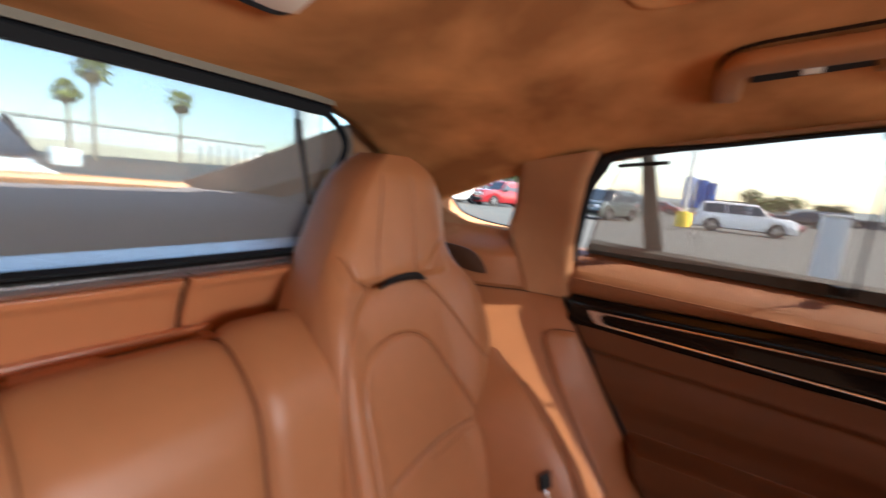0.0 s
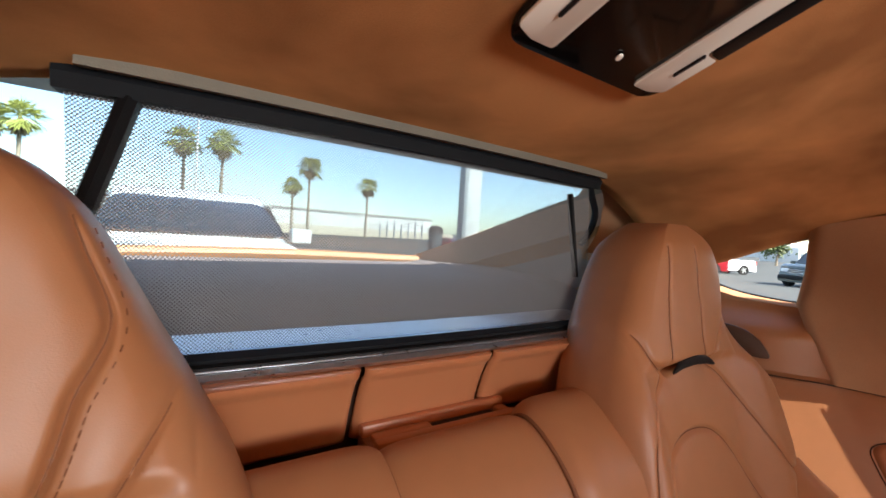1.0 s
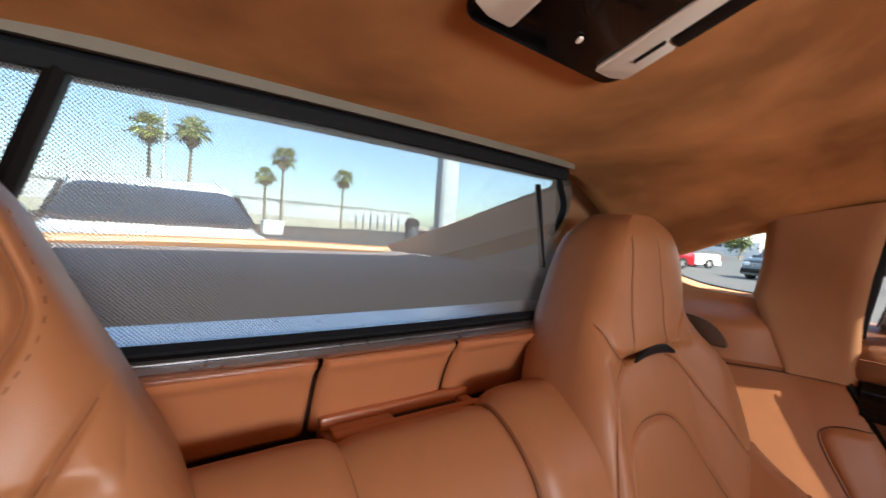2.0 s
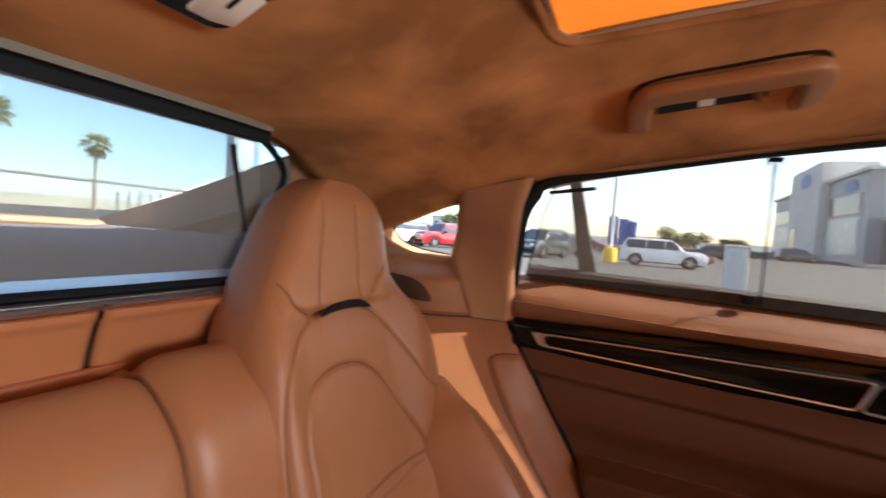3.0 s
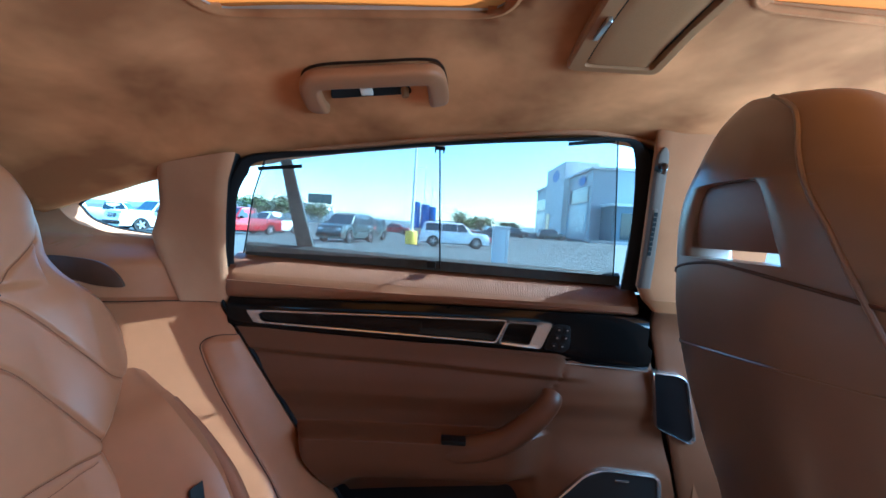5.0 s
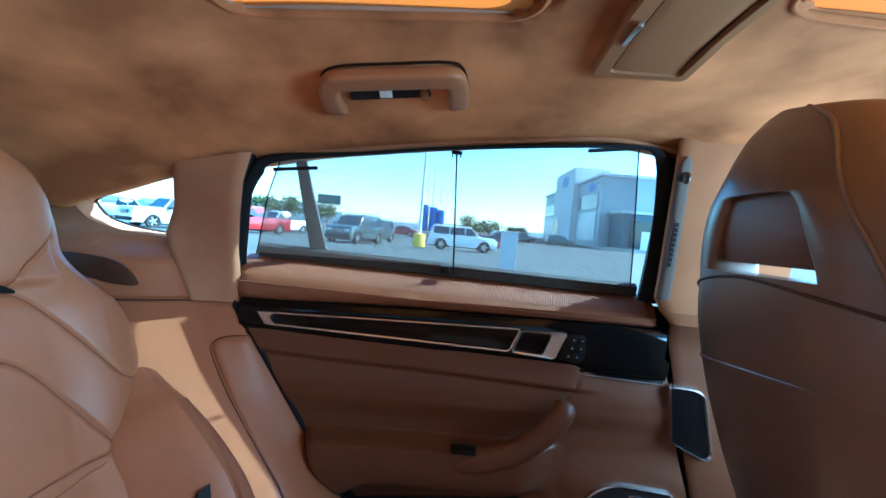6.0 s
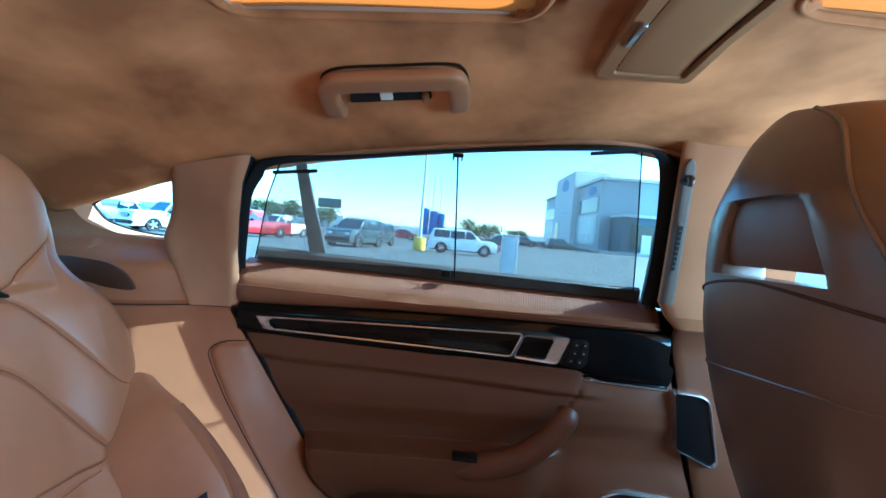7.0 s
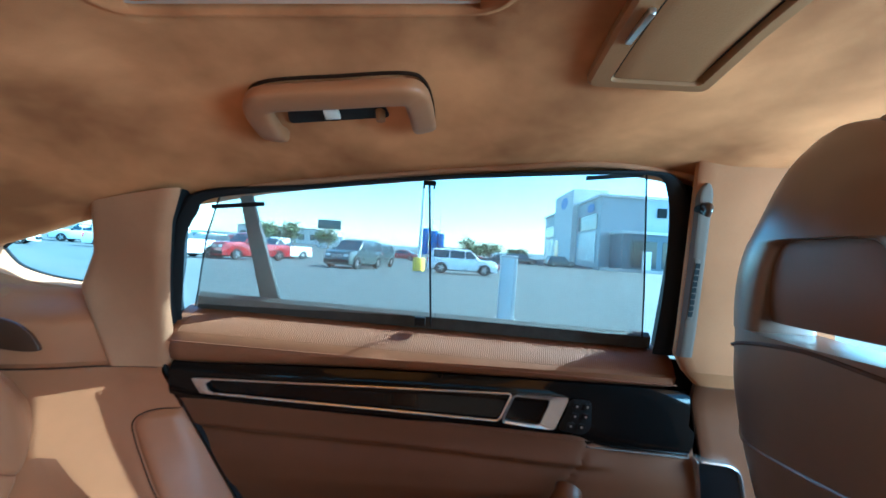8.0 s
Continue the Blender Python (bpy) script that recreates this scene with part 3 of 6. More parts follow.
# tailgate: frame trim and glass
gate = thing("tailgate", (-1.15, 0, 0.9), "tailgate with a sloping rear window and tan and grey trim", "tailgate", kind="structure")
gl = {1: [(-1.12, 0.44, 1.005), (-0.92, 0.50, 1.075), (-0.64, 0.555, 1.165), (-0.50, 0.56, 1.205)]}
bottom = smooth_line([(-1.12, -0.46, 1.0), (-1.16, -0.2, 1.004), (-1.17, 0, 1.005), (-1.16, 0.2, 1.004), (-1.12, 0.46, 1.0)], 6)
part("lower_trim", tube(bottom, 0.016, 8), material("tan_gate_trim", (0.40, 0.21, 0.09), rough=0.5, vary=0.1, scale=10), gate, "tan trim along the bottom of the rear window")
for s in (1, -1):
    up = smooth_line([(-1.10, 0.47 * s, 0.985), (-0.92, 0.545 * s, 1.065), (-0.66, 0.600 * s, 1.155), (-0.42, 0.60 * s, 1.215)], 8)
    lo = smooth_line([(-1.10, 0.51 * s, 0.925), (-0.92, 0.600 * s, 0.985), (-0.66, 0.665 * s, 1.065), (-0.42, 0.68 * s, 1.14)], 8)
    ins = smooth_line([(-1.12, 0.44 * s, 1.02), (-0.92, 0.52 * s, 1.095), (-0.66, 0.575 * s, 1.185), (-0.42, 0.58 * s, 1.245)], 8)
    low2 = smooth_line([(-1.10, 0.56 * s, 0.80), (-0.92, 0.68 * s, 0.80), (-0.66, 0.70 * s, 0.80), (-0.42, 0.70 * s, 0.80)], 8)
    mid = [p + (q - p) * 0.55 for p, q in zip(up, lo)]
    part("side_trim", grid([ins, up, mid])[0], GATE_TRIM, gate, "pale grey-tan trim beside the rear window")
    part("side_strip", grid([mid, lo])[0], PLASTIC_TAN, gate, "brown strip under the pale trim")
    part("side_lining", grid([lo, low2])[0], GATE_LINING, gate, "grey cargo side lining")
rows = [[Vector((x, s * (0.46 + 0.12 * t), z + 0.02 * (1 - s * s))) for s in [k / 10 - 1 for k in range(21)]] for x, z, t in [(-1.17 + 0.83 * t, 1.008 + 0.235 * t - 0.03 * t * (1 - t) * -1.6, t) for t in [k / 14 for k in range(15)]]]
pane = part("pane", grid(rows)[0], GLASS_REAR, gate, "lightly tinted sloping rear glass")
pane.visible_shadow = False
part("header", grid([[Vector((x, y, z)) for y in (-0.76, -0.25, 0, 0.25, 0.76)] for x, z in ((-0.365, 1.214), (-0.50, 1.236), (-0.66, 1.243), (-0.67, 1.262), (-0.36, 1.256), (-0.28, 1.268), (-0.20, 1.285))])[0], GATE_TRIM, gate, "pale header trim over the rear window")
# tailgate below the glass
part("inner_panel", grid([[Vector((-1.19, y, 1.0)), Vector((-1.25, y, 0.2))] for y in (-0.8, 0, 0.8)])[0], GREY_FABRIC, gate)

# ---- front end: what closes the place ahead of the front seats ----
bm = block(1.72, 1.80, -0.86, 0.86, 0.2, 0.97, 0.03)
structure("dashboard_wall", bm, LEATHER_DARK, "plain brown dashboard that closes the cabin ahead", "dashboard")
wind = bmesh.new()
cap(wind, [wind.verts.new(p) for p in ((1.44, -0.60, 1.28), (1.44, 0.60, 1.28), (1.80, 0.72, 0.98), (1.80, -0.72, 0.98))])
pane = structure("windscreen", wind, GLASS_CLEAR, "clear sloping windscreen that closes the cabin ahead", "window", smooth=False)
pane.visible_shadow = False
# unseen blind at the right rear window, added dense to cut the skylight
rp = [Vector((a, -(glass_y(a, b) - 0.004), b)) for a, b in ((-0.02, 0.955), (-0.02, 1.20), (0.42, 1.25), (0.90, 1.30), (0.90, 0.955))]
me = bpy.data.meshes.new("right_light_screen")
me.from_pydata([tuple(p) for p in rp], [], [tuple(range(5))])
uv = me.uv_layers.new(name="metres")
for lp in me.loops:
    v = me.vertices[lp.vertex_index].co
    uv.data[lp.index].uv = (v.x, v.z)
me.materials.append(screen_mesh("dense_blind_mesh", (0.03, 0.03, 0.032), 0.002, 0.85))
tagged(new("right_light_screen", me), "unseen dense black mesh added to cut the light from the right rear window", "window blind", kind="structure")
# unseen dark pane in the right front door, added to cut skylight
rg = bmesh.new()
cap(rg, [rg.verts.new(Vector((a, -(glass_y(a, b) + 0.004), b))) for a, b in ((1.0, 0.95), (1.0, 1.28), (1.40, 1.27), (1.78, 0.98), (1.78, 0.95))])
structure("right_light_pane", rg, glass("light_cut_glass", (0.30, 0.33, 0.33)), "unseen dark pane added to cut the light through the right front window", "window", smooth=False)
# right side: lower wall, belt and pillars, with open windows
bm = block(-0.03, 1.8, -0.84, -0.76, 0.2, 0.955, 0.02)
structure("wall_right_lower", bm, LEATHER_DARK, "plain brown right door wall under the windows", "door wall")
for a, b in ((0.90, 1.02), (-0.10, -0.02)):
    bm, _ = grid([[Vector((x, -(glass_y(x, z) - 0.02), z)) for x in (a, b)] for z in (0.93, 1.1, 1.30)])
    ob = structure("pillar_right", bm, SUEDE_PALE, "pale suede pillar of the right side", "pillar")
    ob.modifiers.new("thickness", "SOLIDIFY").thickness = 0.03

# ---- left rear door ----
door = thing("rear_door", (0.43, 0.80, 0.25), "closed tan leather rear car door with piano black trim and a raised mesh blind", "car door")


def door_edge_x(z):
    return -0.026 if z > 0.87 else -0.026 + (0.87 - z) * 0.585


def door_front_x(z):
    return 0.893 + (0.87 - z) * 0.29


# padded roll under the window
roll_top = curve_fn([-0.03, 0.4, 0.9], [0.966, 0.956, 0.944])
roll_bot = curve_fn([-0.03, 0.4, 0.9], [0.872, 0.884, 0.884])
loops = []
for i in range(60):
    t = i / 59
    x = -0.024 + 0.910 * t
    zt, zb = float(roll_top(x)), float(roll_bot(x))
    yf = door_y(x, 0.9)
    endk = 1 - 0.5 * (max(0, (0.025 - min(t, 1 - t)) / 0.025)) ** 2
    prof = [(yf + 0.085, zt + 0.003), (yf + 0.055, zt + 0.001), (yf + 0.040, zt - 0.006), (yf + 0.022, zt - 0.016), (yf + 0.006, zt - 0.028), (yf - 0.004, zt - 0.039), (yf - 0.010, zt - 0.050), (yf - 0.012, zb + 0.022), (yf - 0.006, zb + 0.008), (yf + 0.008, zb), (yf + 0.085, zb)]
    loops.append([Vector((x, y if y > yf + 0.02 else yf + 0.02 - (yf + 0.02 - y) * endk, z)) for y, z in prof])
roll = part("padded_roll", loft(loops), LEATHER_DARK, door, "padded leather roll under the window")
# fine ribs on the top of the roll
rib_bm = bmesh.new()
for k in range(230):
    x = 0.0 + 0.868 * k / 229
    yf, zt = door_y(x, 0.9), float(roll_top(x))
    tube([(x, yf + 0.050, zt - 0.0012), (x - 0.001, yf + 0.040, zt - 0.0058), (x - 0.002, yf + 0.022, zt - 0.0158), (x - 0.004, yf + 0.006, zt - 0.0278), (x - 0.005, yf - 0.002, zt - 0.0365)], 0.0008, 5, rib_bm)
ribs = part("rib_field", rib_bm, LEATHER_RIB, door, "fine embossed ribs on top of the roll")
tagged(ribs, kind="stuff")
seam = [(x, door_y(x, 0.9) - 0.0108, float(roll_top(x)) - 0.0515) for x in np.linspace(-0.015, 0.88, 40)]
part("roll_seam", tube(seam, 0.0012, 6), THREAD, door, "dark stitched seam")

# black decor band
d_top = curve_fn([-0.02, 0.0, 0.45, 0.9], [0.870, 0.868, 0.874, 0.872])
d_bot = curve_fn([-0.02, 0.02, 0.45, 0.73, 0.93], [0.815, 0.806, 0.786, 0.770, 0.760])
rows = []
for i in range(50):
    t = i / 49
    x = -0.008 + 0.915 * t
    a, b = float(d_top(x)) + 0.010, float(d_bot(x))
    rows.append([Vector((x + (0.012 if s > 0.5 else 0) * t, door_y(x, b + (a - b) * (1 - s)) - 0.004 - 0.012 * (1 - (2 * s - 1) ** 4), a + (b - a) * s)) for s in [k / 10 for k in range(11)]])
decor = part("decor_panel", grid(rows)[0], PIANO, door, "glossy piano black decor band")


def on_door(x, z, out=0.020):
    return Vector((x, door_y(x, z) - out, z))


# chrome outline of the decor band
outline = [on_door(0.036, 0.853), on_door(0.588, 0.8615), on_door(0.568, 0.8115), on_door(0.052, 0.829)]
line = round_corners(outline, 0.008, 5)
part("chrome_outline", tube(line + [line[0]], 0.0021, 8, flat=0.6), CHROME, decor, "thin satin chrome outline")
bm = slab([on_door(0.034, 0.8545), on_door(0.074, 0.8555), on_door(0.060, 0.846), on_door(0.064, 0.8360), on_door(0.078, 0.8275), on_door(0.050, 0.8285)], (0, -0.004, 0), 0.0012)
part("chrome_cap", bm, CHROME, decor, "chrome end cap")
# inner door release
o2 = round_corners([on_door(0.589, 0.8617, 0.02), on_door(0.688, 0.863, 0.02), on_door(0.666, 0.803, 0.02), on_door(0.571, 0.8105, 0.02)], 0.009, 5)
i2 = round_corners([on_door(0.592, 0.8585, 0.02), on_door(0.656, 0.8560, 0.02), on_door(0.640, 0.8095, 0.02), on_door(0.5755, 0.8135, 0.02)], 0.007, 5)
i3 = [p + Vector((0, 0.02, 0)) for p in i2]
o1 = [p + Vector((0, 0.015, 0)) for p in o2]
ot = [p + Vector((0, -0.006, 0)) for p in o2]
it = [p + Vector((0, -0.004, 0)) for p in i2]
release = part("door_release", grid([o1, o2, ot, it, i2, i3], True)[0], CHROME, door, "satin chrome inner door handle")
cup = bmesh.new()
cap(cup, [cup.verts.new(p) for p in i3])
part("handle_cup", cup, BLACK_PLASTIC, release, "dark recess behind the handle", smooth=False)
# window switch cluster
sw = part("switch_panel", slab(round_corners([on_door(0.691, 0.8605, 0.021), on_door(0.728, 0.859, 0.021), on_door(0.731, 0.808, 0.021), on_door(0.718, 0.796, 0.021), on_door(0.672, 0.803, 0.021)], 0.010), (0, -0.002, 0), 0.001), BLACK_PLASTIC, door, "black seat and window switch panel")
for a, b in ((0.696, 0.848), (0.7145, 0.848), (0.694, 0.830), (0.713, 0.830), (0.688, 0.812), (0.707, 0.811)):
    part("switch", slab(round_corners([on_door(a, b + 0.006, 0.023), on_door(a + 0.013, b + 0.006, 0.023), on_door(a + 0.012, b - 0.006, 0.023), on_door(a - 0.001, b - 0.006, 0.023)], 0.003, 3), (0, -0.003, 0), 0.0008), BLACK_PLASTIC, sw)
    part("switch_mark", slab([on_door(a + 0.004, b + 0.002, 0.0262), on_door(a + 0.008, b + 0.002, 0.0262), on_door(a + 0.008, b - 0.001, 0.0262), on_door(a + 0.004, b - 0.001, 0.0262)], (0, -0.0004, 0)), GREY_TRIM, sw, "tiny pale switch mark")
# bright line under and ahead of the decor band
part("trim_line", tube([on_door(x, float(d_bot(x)) - 0.001, 0.008) for x in np.linspace(0.73, 0.918, 10)] + [on_door(0.914, 0.78, 0.008), on_door(0.900, 0.872, 0.008)], 0.0016, 6), CHROME, decor, "thin bright line round the front end")

# lower panel with armrest shelf, pocket and speaker swell
xs = np.linspace(-0.02, 1.06, 130)
zs = np.concatenate([np.linspace(0.24, 0.57, 50), np.linspace(0.574, 0.625, 34), np.linspace(0.63, 0.815, 50)])
X, Z = np.meshgrid(xs, zs)
Y = 0.813 + 0.054 * X - 0.0905 * Z - 0.002
arm = step(0.606, 0.590, Z) * step(0.38, 0.54, Z) * step(0.13, 0.17, X) * step(0.72, 0.60, X)
Y -= 0.062 * arm
Y -= 0.018 * step(0.34, 0.42, Z) * step(0.60, 0.50, Z) * step(0.66, 0.76, X)
pocket = step(0.26, 0.31, X + 0.9 * (0.50 - Z)) * step(0.70, 0.62, X) * step(0.505, 0.470, Z) * step(0.36, 0.39, Z)
Y += 0.048 * pocket
Y -= 0.010 * step(0.775, 0.70, Z) * step(0.63, 0.68, Z) * 1.0
Y += 0.006 * np.exp(-(line_distance(X, Z, [(0.737, 0.80), (0.725, 0.74), (0.70, 0.70)]) / 0.004) ** 2)
crease = d_bot(X) - 0.036
Y -= 0.011 * step(crease - 0.010, crease + 0.004, Z) * step(0.80, 0.70, X)
rows = []
for i in range(len(zs)):
    r = []
    for j in range(len(xs)):
        lo, hi = door_edge_x(zs[i]) + 0.004, door_front_x(zs[i]) + 0.006
        x = lo + (hi - lo) * j / (len(xs) - 1)
        r.append(Vector((x, float(np.interp(x, xs, Y[i])), zs[i] if zs[i] < 0.80 else min(zs[i], float(d_bot(x)) + 0.012))))
    rows.append(r)
# the lower panel's shade is put into its leather colour
part("lower_panel", grid(rows)[0], LEATHER_SHADED, door, "tan leather lower door panel with armrest shelf and pocket")
# pull handle rising from the armrest
pull = smooth_line([(0.42, 0.752, 0.560), (0.52, 0.742, 0.572), (0.60, 0.736, 0.602), (0.660, 0.735, 0.652), (0.690, 0.738, 0.690), (0.698, 0.752, 0.704)], 8)
part("pull_handle", tube(pull, [0.030 - 0.008 * abs(i / (len(pull) - 1) - 0.2) for i in range(len(pull))], 14, flat=0.8), LEATHER_SHADED, door, "curved leather pull handle")
part("armrest_switch", block(0.462, 0.515, 0.712, 0.742, 0.594, 0.604, 0.003), BLACK_PLASTIC, door, "black window switch in the armrest")
# bass speaker
so = round_corners([(0.68, 0, 0.385), (0.795, 0, 0.512), (0.835, 0, 0.528), (0.972, 0, 0.515), (1.0, 0, 0.36), (0.68, 0, 0.36)], 0.02, 4)


def on_low(p, out):
    return Vector((p.x, door_y(p.x, p.z) - out, p.z))


mid_s = Vector((0.85, 0, 0.44))
si = [mid_s + (p - mid_s) * 0.93 for p in so]
spk = part("bass_speaker", grid([[on_low(p, 0.010) for p in so], [on_low(p, 0.030) for p in so], [on_low(mid_s + (p - mid_s) * 0.96, 0.032) for p in so], [on_low(p, 0.026) for p in si]], True)[0], CHROME, door, "chrome-framed bass loudspeaker")
sb = bmesh.new()
cap(sb, [sb.verts.new(on_low(p, 0.027)) for p in si])
part("grille", sb, GRILLE, spk, "black perforated loudspeaker grille", smooth=False)
part("badge", slab([on_low(Vector((0.868, 0, 0.503)), 0.028), on_low(Vector((0.900, 0, 0.500)), 0.028), on_low(Vector((0.900, 0, 0.495)), 0.028), on_low(Vector((0.868, 0, 0.498)), 0.028)], (0, -0.001, 0)), CHROME, spk, "small bright badge")
# black rubber along the shut line
shut = [Vector((door_edge_x(z) + 0.001, door_y(door_edge_x(z), z) - 0.006 + 0.012 * float(step(0.85, 0.93, z)), z)) for z in np.linspace(0.25, 0.962, 40)]
part("shut_seal", tube(shut, [0.0045 - 0.0012 * float(step(0.85, 0.93, p.z)) for p in shut], 8), RUBBER, door, "black rubber seal along the shut line")

# window frame: black channel round the opening
WIN = [(-0.026, 0.962), (-0.032, 1.03), (-0.018, 1.11), (0.030, 1.168), (0.175, 1.192), (0.421, 1.225), (0.631, 1.252), (0.80, 1.267), (0.858, 1.256), (0.882, 1.195), (0.897, 1.065), (0.904, 0.944)]
wl = [(p.x, p.y) for p in smooth_line([(a, b, 0) for a, b in WIN], 6)]


def on_glass(x, z, out=0.0):
    return Vector((x, glass_y(x, z) + out, z))


SEAL_IN = [(-0.012, 0.945), (-0.010, 0.969), (0.0, 1.03), (0.0116, 1.094), (0.035, 1.135), (0.067, 1.163), (0.237, 1.190), (0.409, 1.215), (0.638, 1.239), (0.770, 1.2500), (0.803, 1.244), (0.818, 1.218), (0.830, 1.164), (0.841, 1.085), (0.846, 1.0245), (0.848, 0.940)]
SEAL_OUT = [(-0.045, 0.945), (-0.040, 0.969), (-0.025, 1.03), (-0.013, 1.094), (0.003, 1.143), (0.052, 1.177), (0.237, 1.198), (0.409, 1.223), (0.638, 1.247), (0.785, 1.2580), (0.832, 1.2480), (0.855, 1.220), (0.872, 1.164), (0.886, 1.085), (0.890, 1.0245), (0.893, 0.940)]
seal_in, seal_out = ([(p.x, p.y) for p in smooth_line([(a, b, 0) for a, b in line], 6)] for line in (SEAL_IN, SEAL_OUT))


def seal_row(k, out):
    """A line round the rubber channel: k runs from its outer to its inner edge."""
    return [on_glass(a + (c - a) * k, b + (d - b) * k, out) for (a, b), (c, d) in zip(seal_out, seal_in)]


loops = [seal_row(-0.5, 0.030), seal_row(-0.1, -0.020), seal_row(0.1, -0.034), seal_row(0.4, -0.040), seal_row(0.8, -0.039), seal_row(1.0, -0.034), seal_row(0.7, -0.022), seal_row(0.25, -0.004), seal_row(-0.3, 0.020)]
part("window_frame", grid(loops)[0], RUBBER, door, "black rubber window channel")
gb = bmesh.new()
gp = [on_glass(a, b, 0.018) for a, b in wl]
cap(gb, [gb.verts.new(p) for p in gp])
pane = part("window_pane", gb, GLASS_SIDE, door, "tinted door glass", smooth=False)
pane.visible_shadow = False
# black plate added to stop sun leaking between door glass and centre pillar
part("light_stop", slab([on_glass(0.872, 0.93, 0.004), on_glass(1.07, 0.93, 0.004), on_glass(1.07, 1.285, 0.004), on_glass(0.78, 1.285, 0.004), on_glass(0.795, 1.262, 0.004), on_glass(0.835, 1.250, 0.004), on_glass(0.862, 1.19, 0.004)], (0, 0.02, 0)), BLACK_PLASTIC, door, "black plate added to stop light ahead of the door glass", smooth=False)
# outer sill in daylight
part("outer_sill", block(-0.03, 0.90, 0.845, 0.875, 0.925, 0.945, 0.005), PAINTS["white"], door, "pale painted outer window sill")
# outer frame division bar behind the glass, slanting (quarter-light bar)
bar = [on_glass(0.082, 1.185, 0.012), on_glass(0.104, 1.185, 0.012), on_glass(0.152, 0.955, 0.012), on_glass(0.112, 0.955, 0.012)]
part("division_bar", slab(bar, (0, 0.012, 0), 0.003), material("dark_grey_bar", (0.06, 0.065, 0.065), rough=0.6, vary=0.1, scale=20), door, "dark grey slanting window division bar")

# blind in the window
blind = thing("window_blind", (0.43, 0.80, 0.96), "raised fine black mesh blind in the door window", "window blind")
bx0 = -0.003
bl = [(bx0, 0.968), (0.006, 1.00), (0.014, 1.032), (0.031, 1.099), (0.060, 1.168), (0.175, 1.190), (0.421, 1.223), (0.631, 1.250), (0.775, 1.262), (0.786, 1.258), (0.803, 1.165), (0.824, 1.046), (0.838, 0.955)]
pts = [on_glass(a, b, -0.004) for a, b in bl]
me = bpy.data.meshes.new("mesh_panel")
me.from_pydata([tuple(p) for p in pts], [], [tuple(range(len(pts)))])
uv = me.uv_layers.new(name="metres")
for lp in me.loops:
    v = me.vertices[lp.vertex_index].co
    uv.data[lp.index].uv = (v.x, v.z * 1.045)
me.materials.append(SHADE_SIDE)
panel = new("mesh_panel", me)
panel.parent, panel.matrix_parent_inverse = blind, Matrix.Translation(blind.location).inverted()
part("left_wire", tube([on_glass(a, b, -0.007) for a, b in bl[:5]], 0.0016, 6), BLACK_PLASTIC, blind, "thin black edge wire")
part("right_wire", tube([on_glass(a, b, -0.007) for a, b in bl[9:]], 0.0016, 6), BLACK_PLASTIC, blind, "thin black edge wire")
part("stay", tube([on_glass(0.4345, 0.960, -0.009), on_glass(0.4196, 1.217, -0.009)], 0.0018, 8), BLACK_PLASTIC, blind, "black upright blind stay")
hk_ = block(0.409, 0.431, 0.716, 0.722, 1.212, 1.220, 0.002)
for a in (0.411, 0.4195, 0.428):
    tube([(a, 0.718, 1.216), (a, 0.719, 1.206)], 0.0017, 6, hk_)
part("hook", hk_, BLACK_PLASTIC, blind, "black blind hook")
for a, b, c, d in ((0.046, 1.147, 0.137, 1.158), (0.684, 1.239, 0.780, 1.252)):
    part("stiffener", slab([on_glass(a, b, -0.008), on_glass(c, d, -0.008), on_glass(c, d + 0.007, -0.008), on_glass(a, b + 0.007, -0.008)], (0, -0.002, 0)), BLACK_PLASTIC, blind, "short black stiffener")
case = [(x, door_y(x, 0.9) + 0.055, float(roll_top(x)) + 0.010) for x in np.linspace(0.0, 0.852, 20)]
loops = [[Vector((x, y + dy, z + dz)) for dy, dz in ((-0.014, -0.010), (-0.015, 0.012), (-0.006, 0.019), (0.008, 0.018), (0.012, -0.010))] for x, y, z in case]
part("roller_case", loft(loops), material("dusty_black_trim", (0.035, 0.034, 0.032), rough=0.7, vary=0.5, scale=60, fine=300), blind, "dusty black roller case")
part("case_catch", block(0.405, 0.425, 0.775, 0.79, 0.962, 0.978, 0.002), BLACK_PLASTIC, blind)

# dark body sill behind the shut line
structure("door_jamb", block(-0.62, 1.8, 0.832, 0.842, 0.20, 0.925, 0.0), BLACK_PLASTIC, "black body metal behind the door's shut line", "door frame", smooth=False)

# ---- B-pillar ----
bp = thing("centre_pillar_trim", (0.95, 0.74, 0.25), "tan suede centre pillar trim with an air vent and a coat hook", "pillar", kind="structure")
rows = []
for k in range(40):
    z = 0.20 + 1.095 * k / 39
    xa = 0.845 - 0.03 * max(0.0, z - 1.0) if z > 0.95 else 0.845 + (door_front_x(z) + 0.012 - 0.845) * float(step(0.95, 0.90, z))
    xb = 1.10 + max(0, 0.9 - z) * 0.25
    up = 0.700 - 0.16 * (z - 1.1) if z > 0.90 else door_y(1.0, z) - 0.012
    yb = up if z > 0.95 or z < 0.85 else door_y(1.0, z) - 0.012 + (0.700 + 0.16 * 0.15 - door_y(1.0, 0.85) + 0.012) * float(step(0.85, 0.95, z))
    r = [Vector((xa + 0.080, yb + 0.12, z)), Vector((xa + 0.026, yb + 0.045, z)), Vector((xa + 0.008, yb + 0.016, z)), Vector((xa + 0.007, yb + 0.004, z))]
    r += [Vector((xa + 0.012 + (xb - xa - 0.012) * s, yb - 0.006 * (1 - (2 * s - 1) ** 2), z)) for s in [j / 12 for j in range(13)]]
    r += [Vector((xb + 0.02, yb + 0.05, z))]
    rows.append(r)
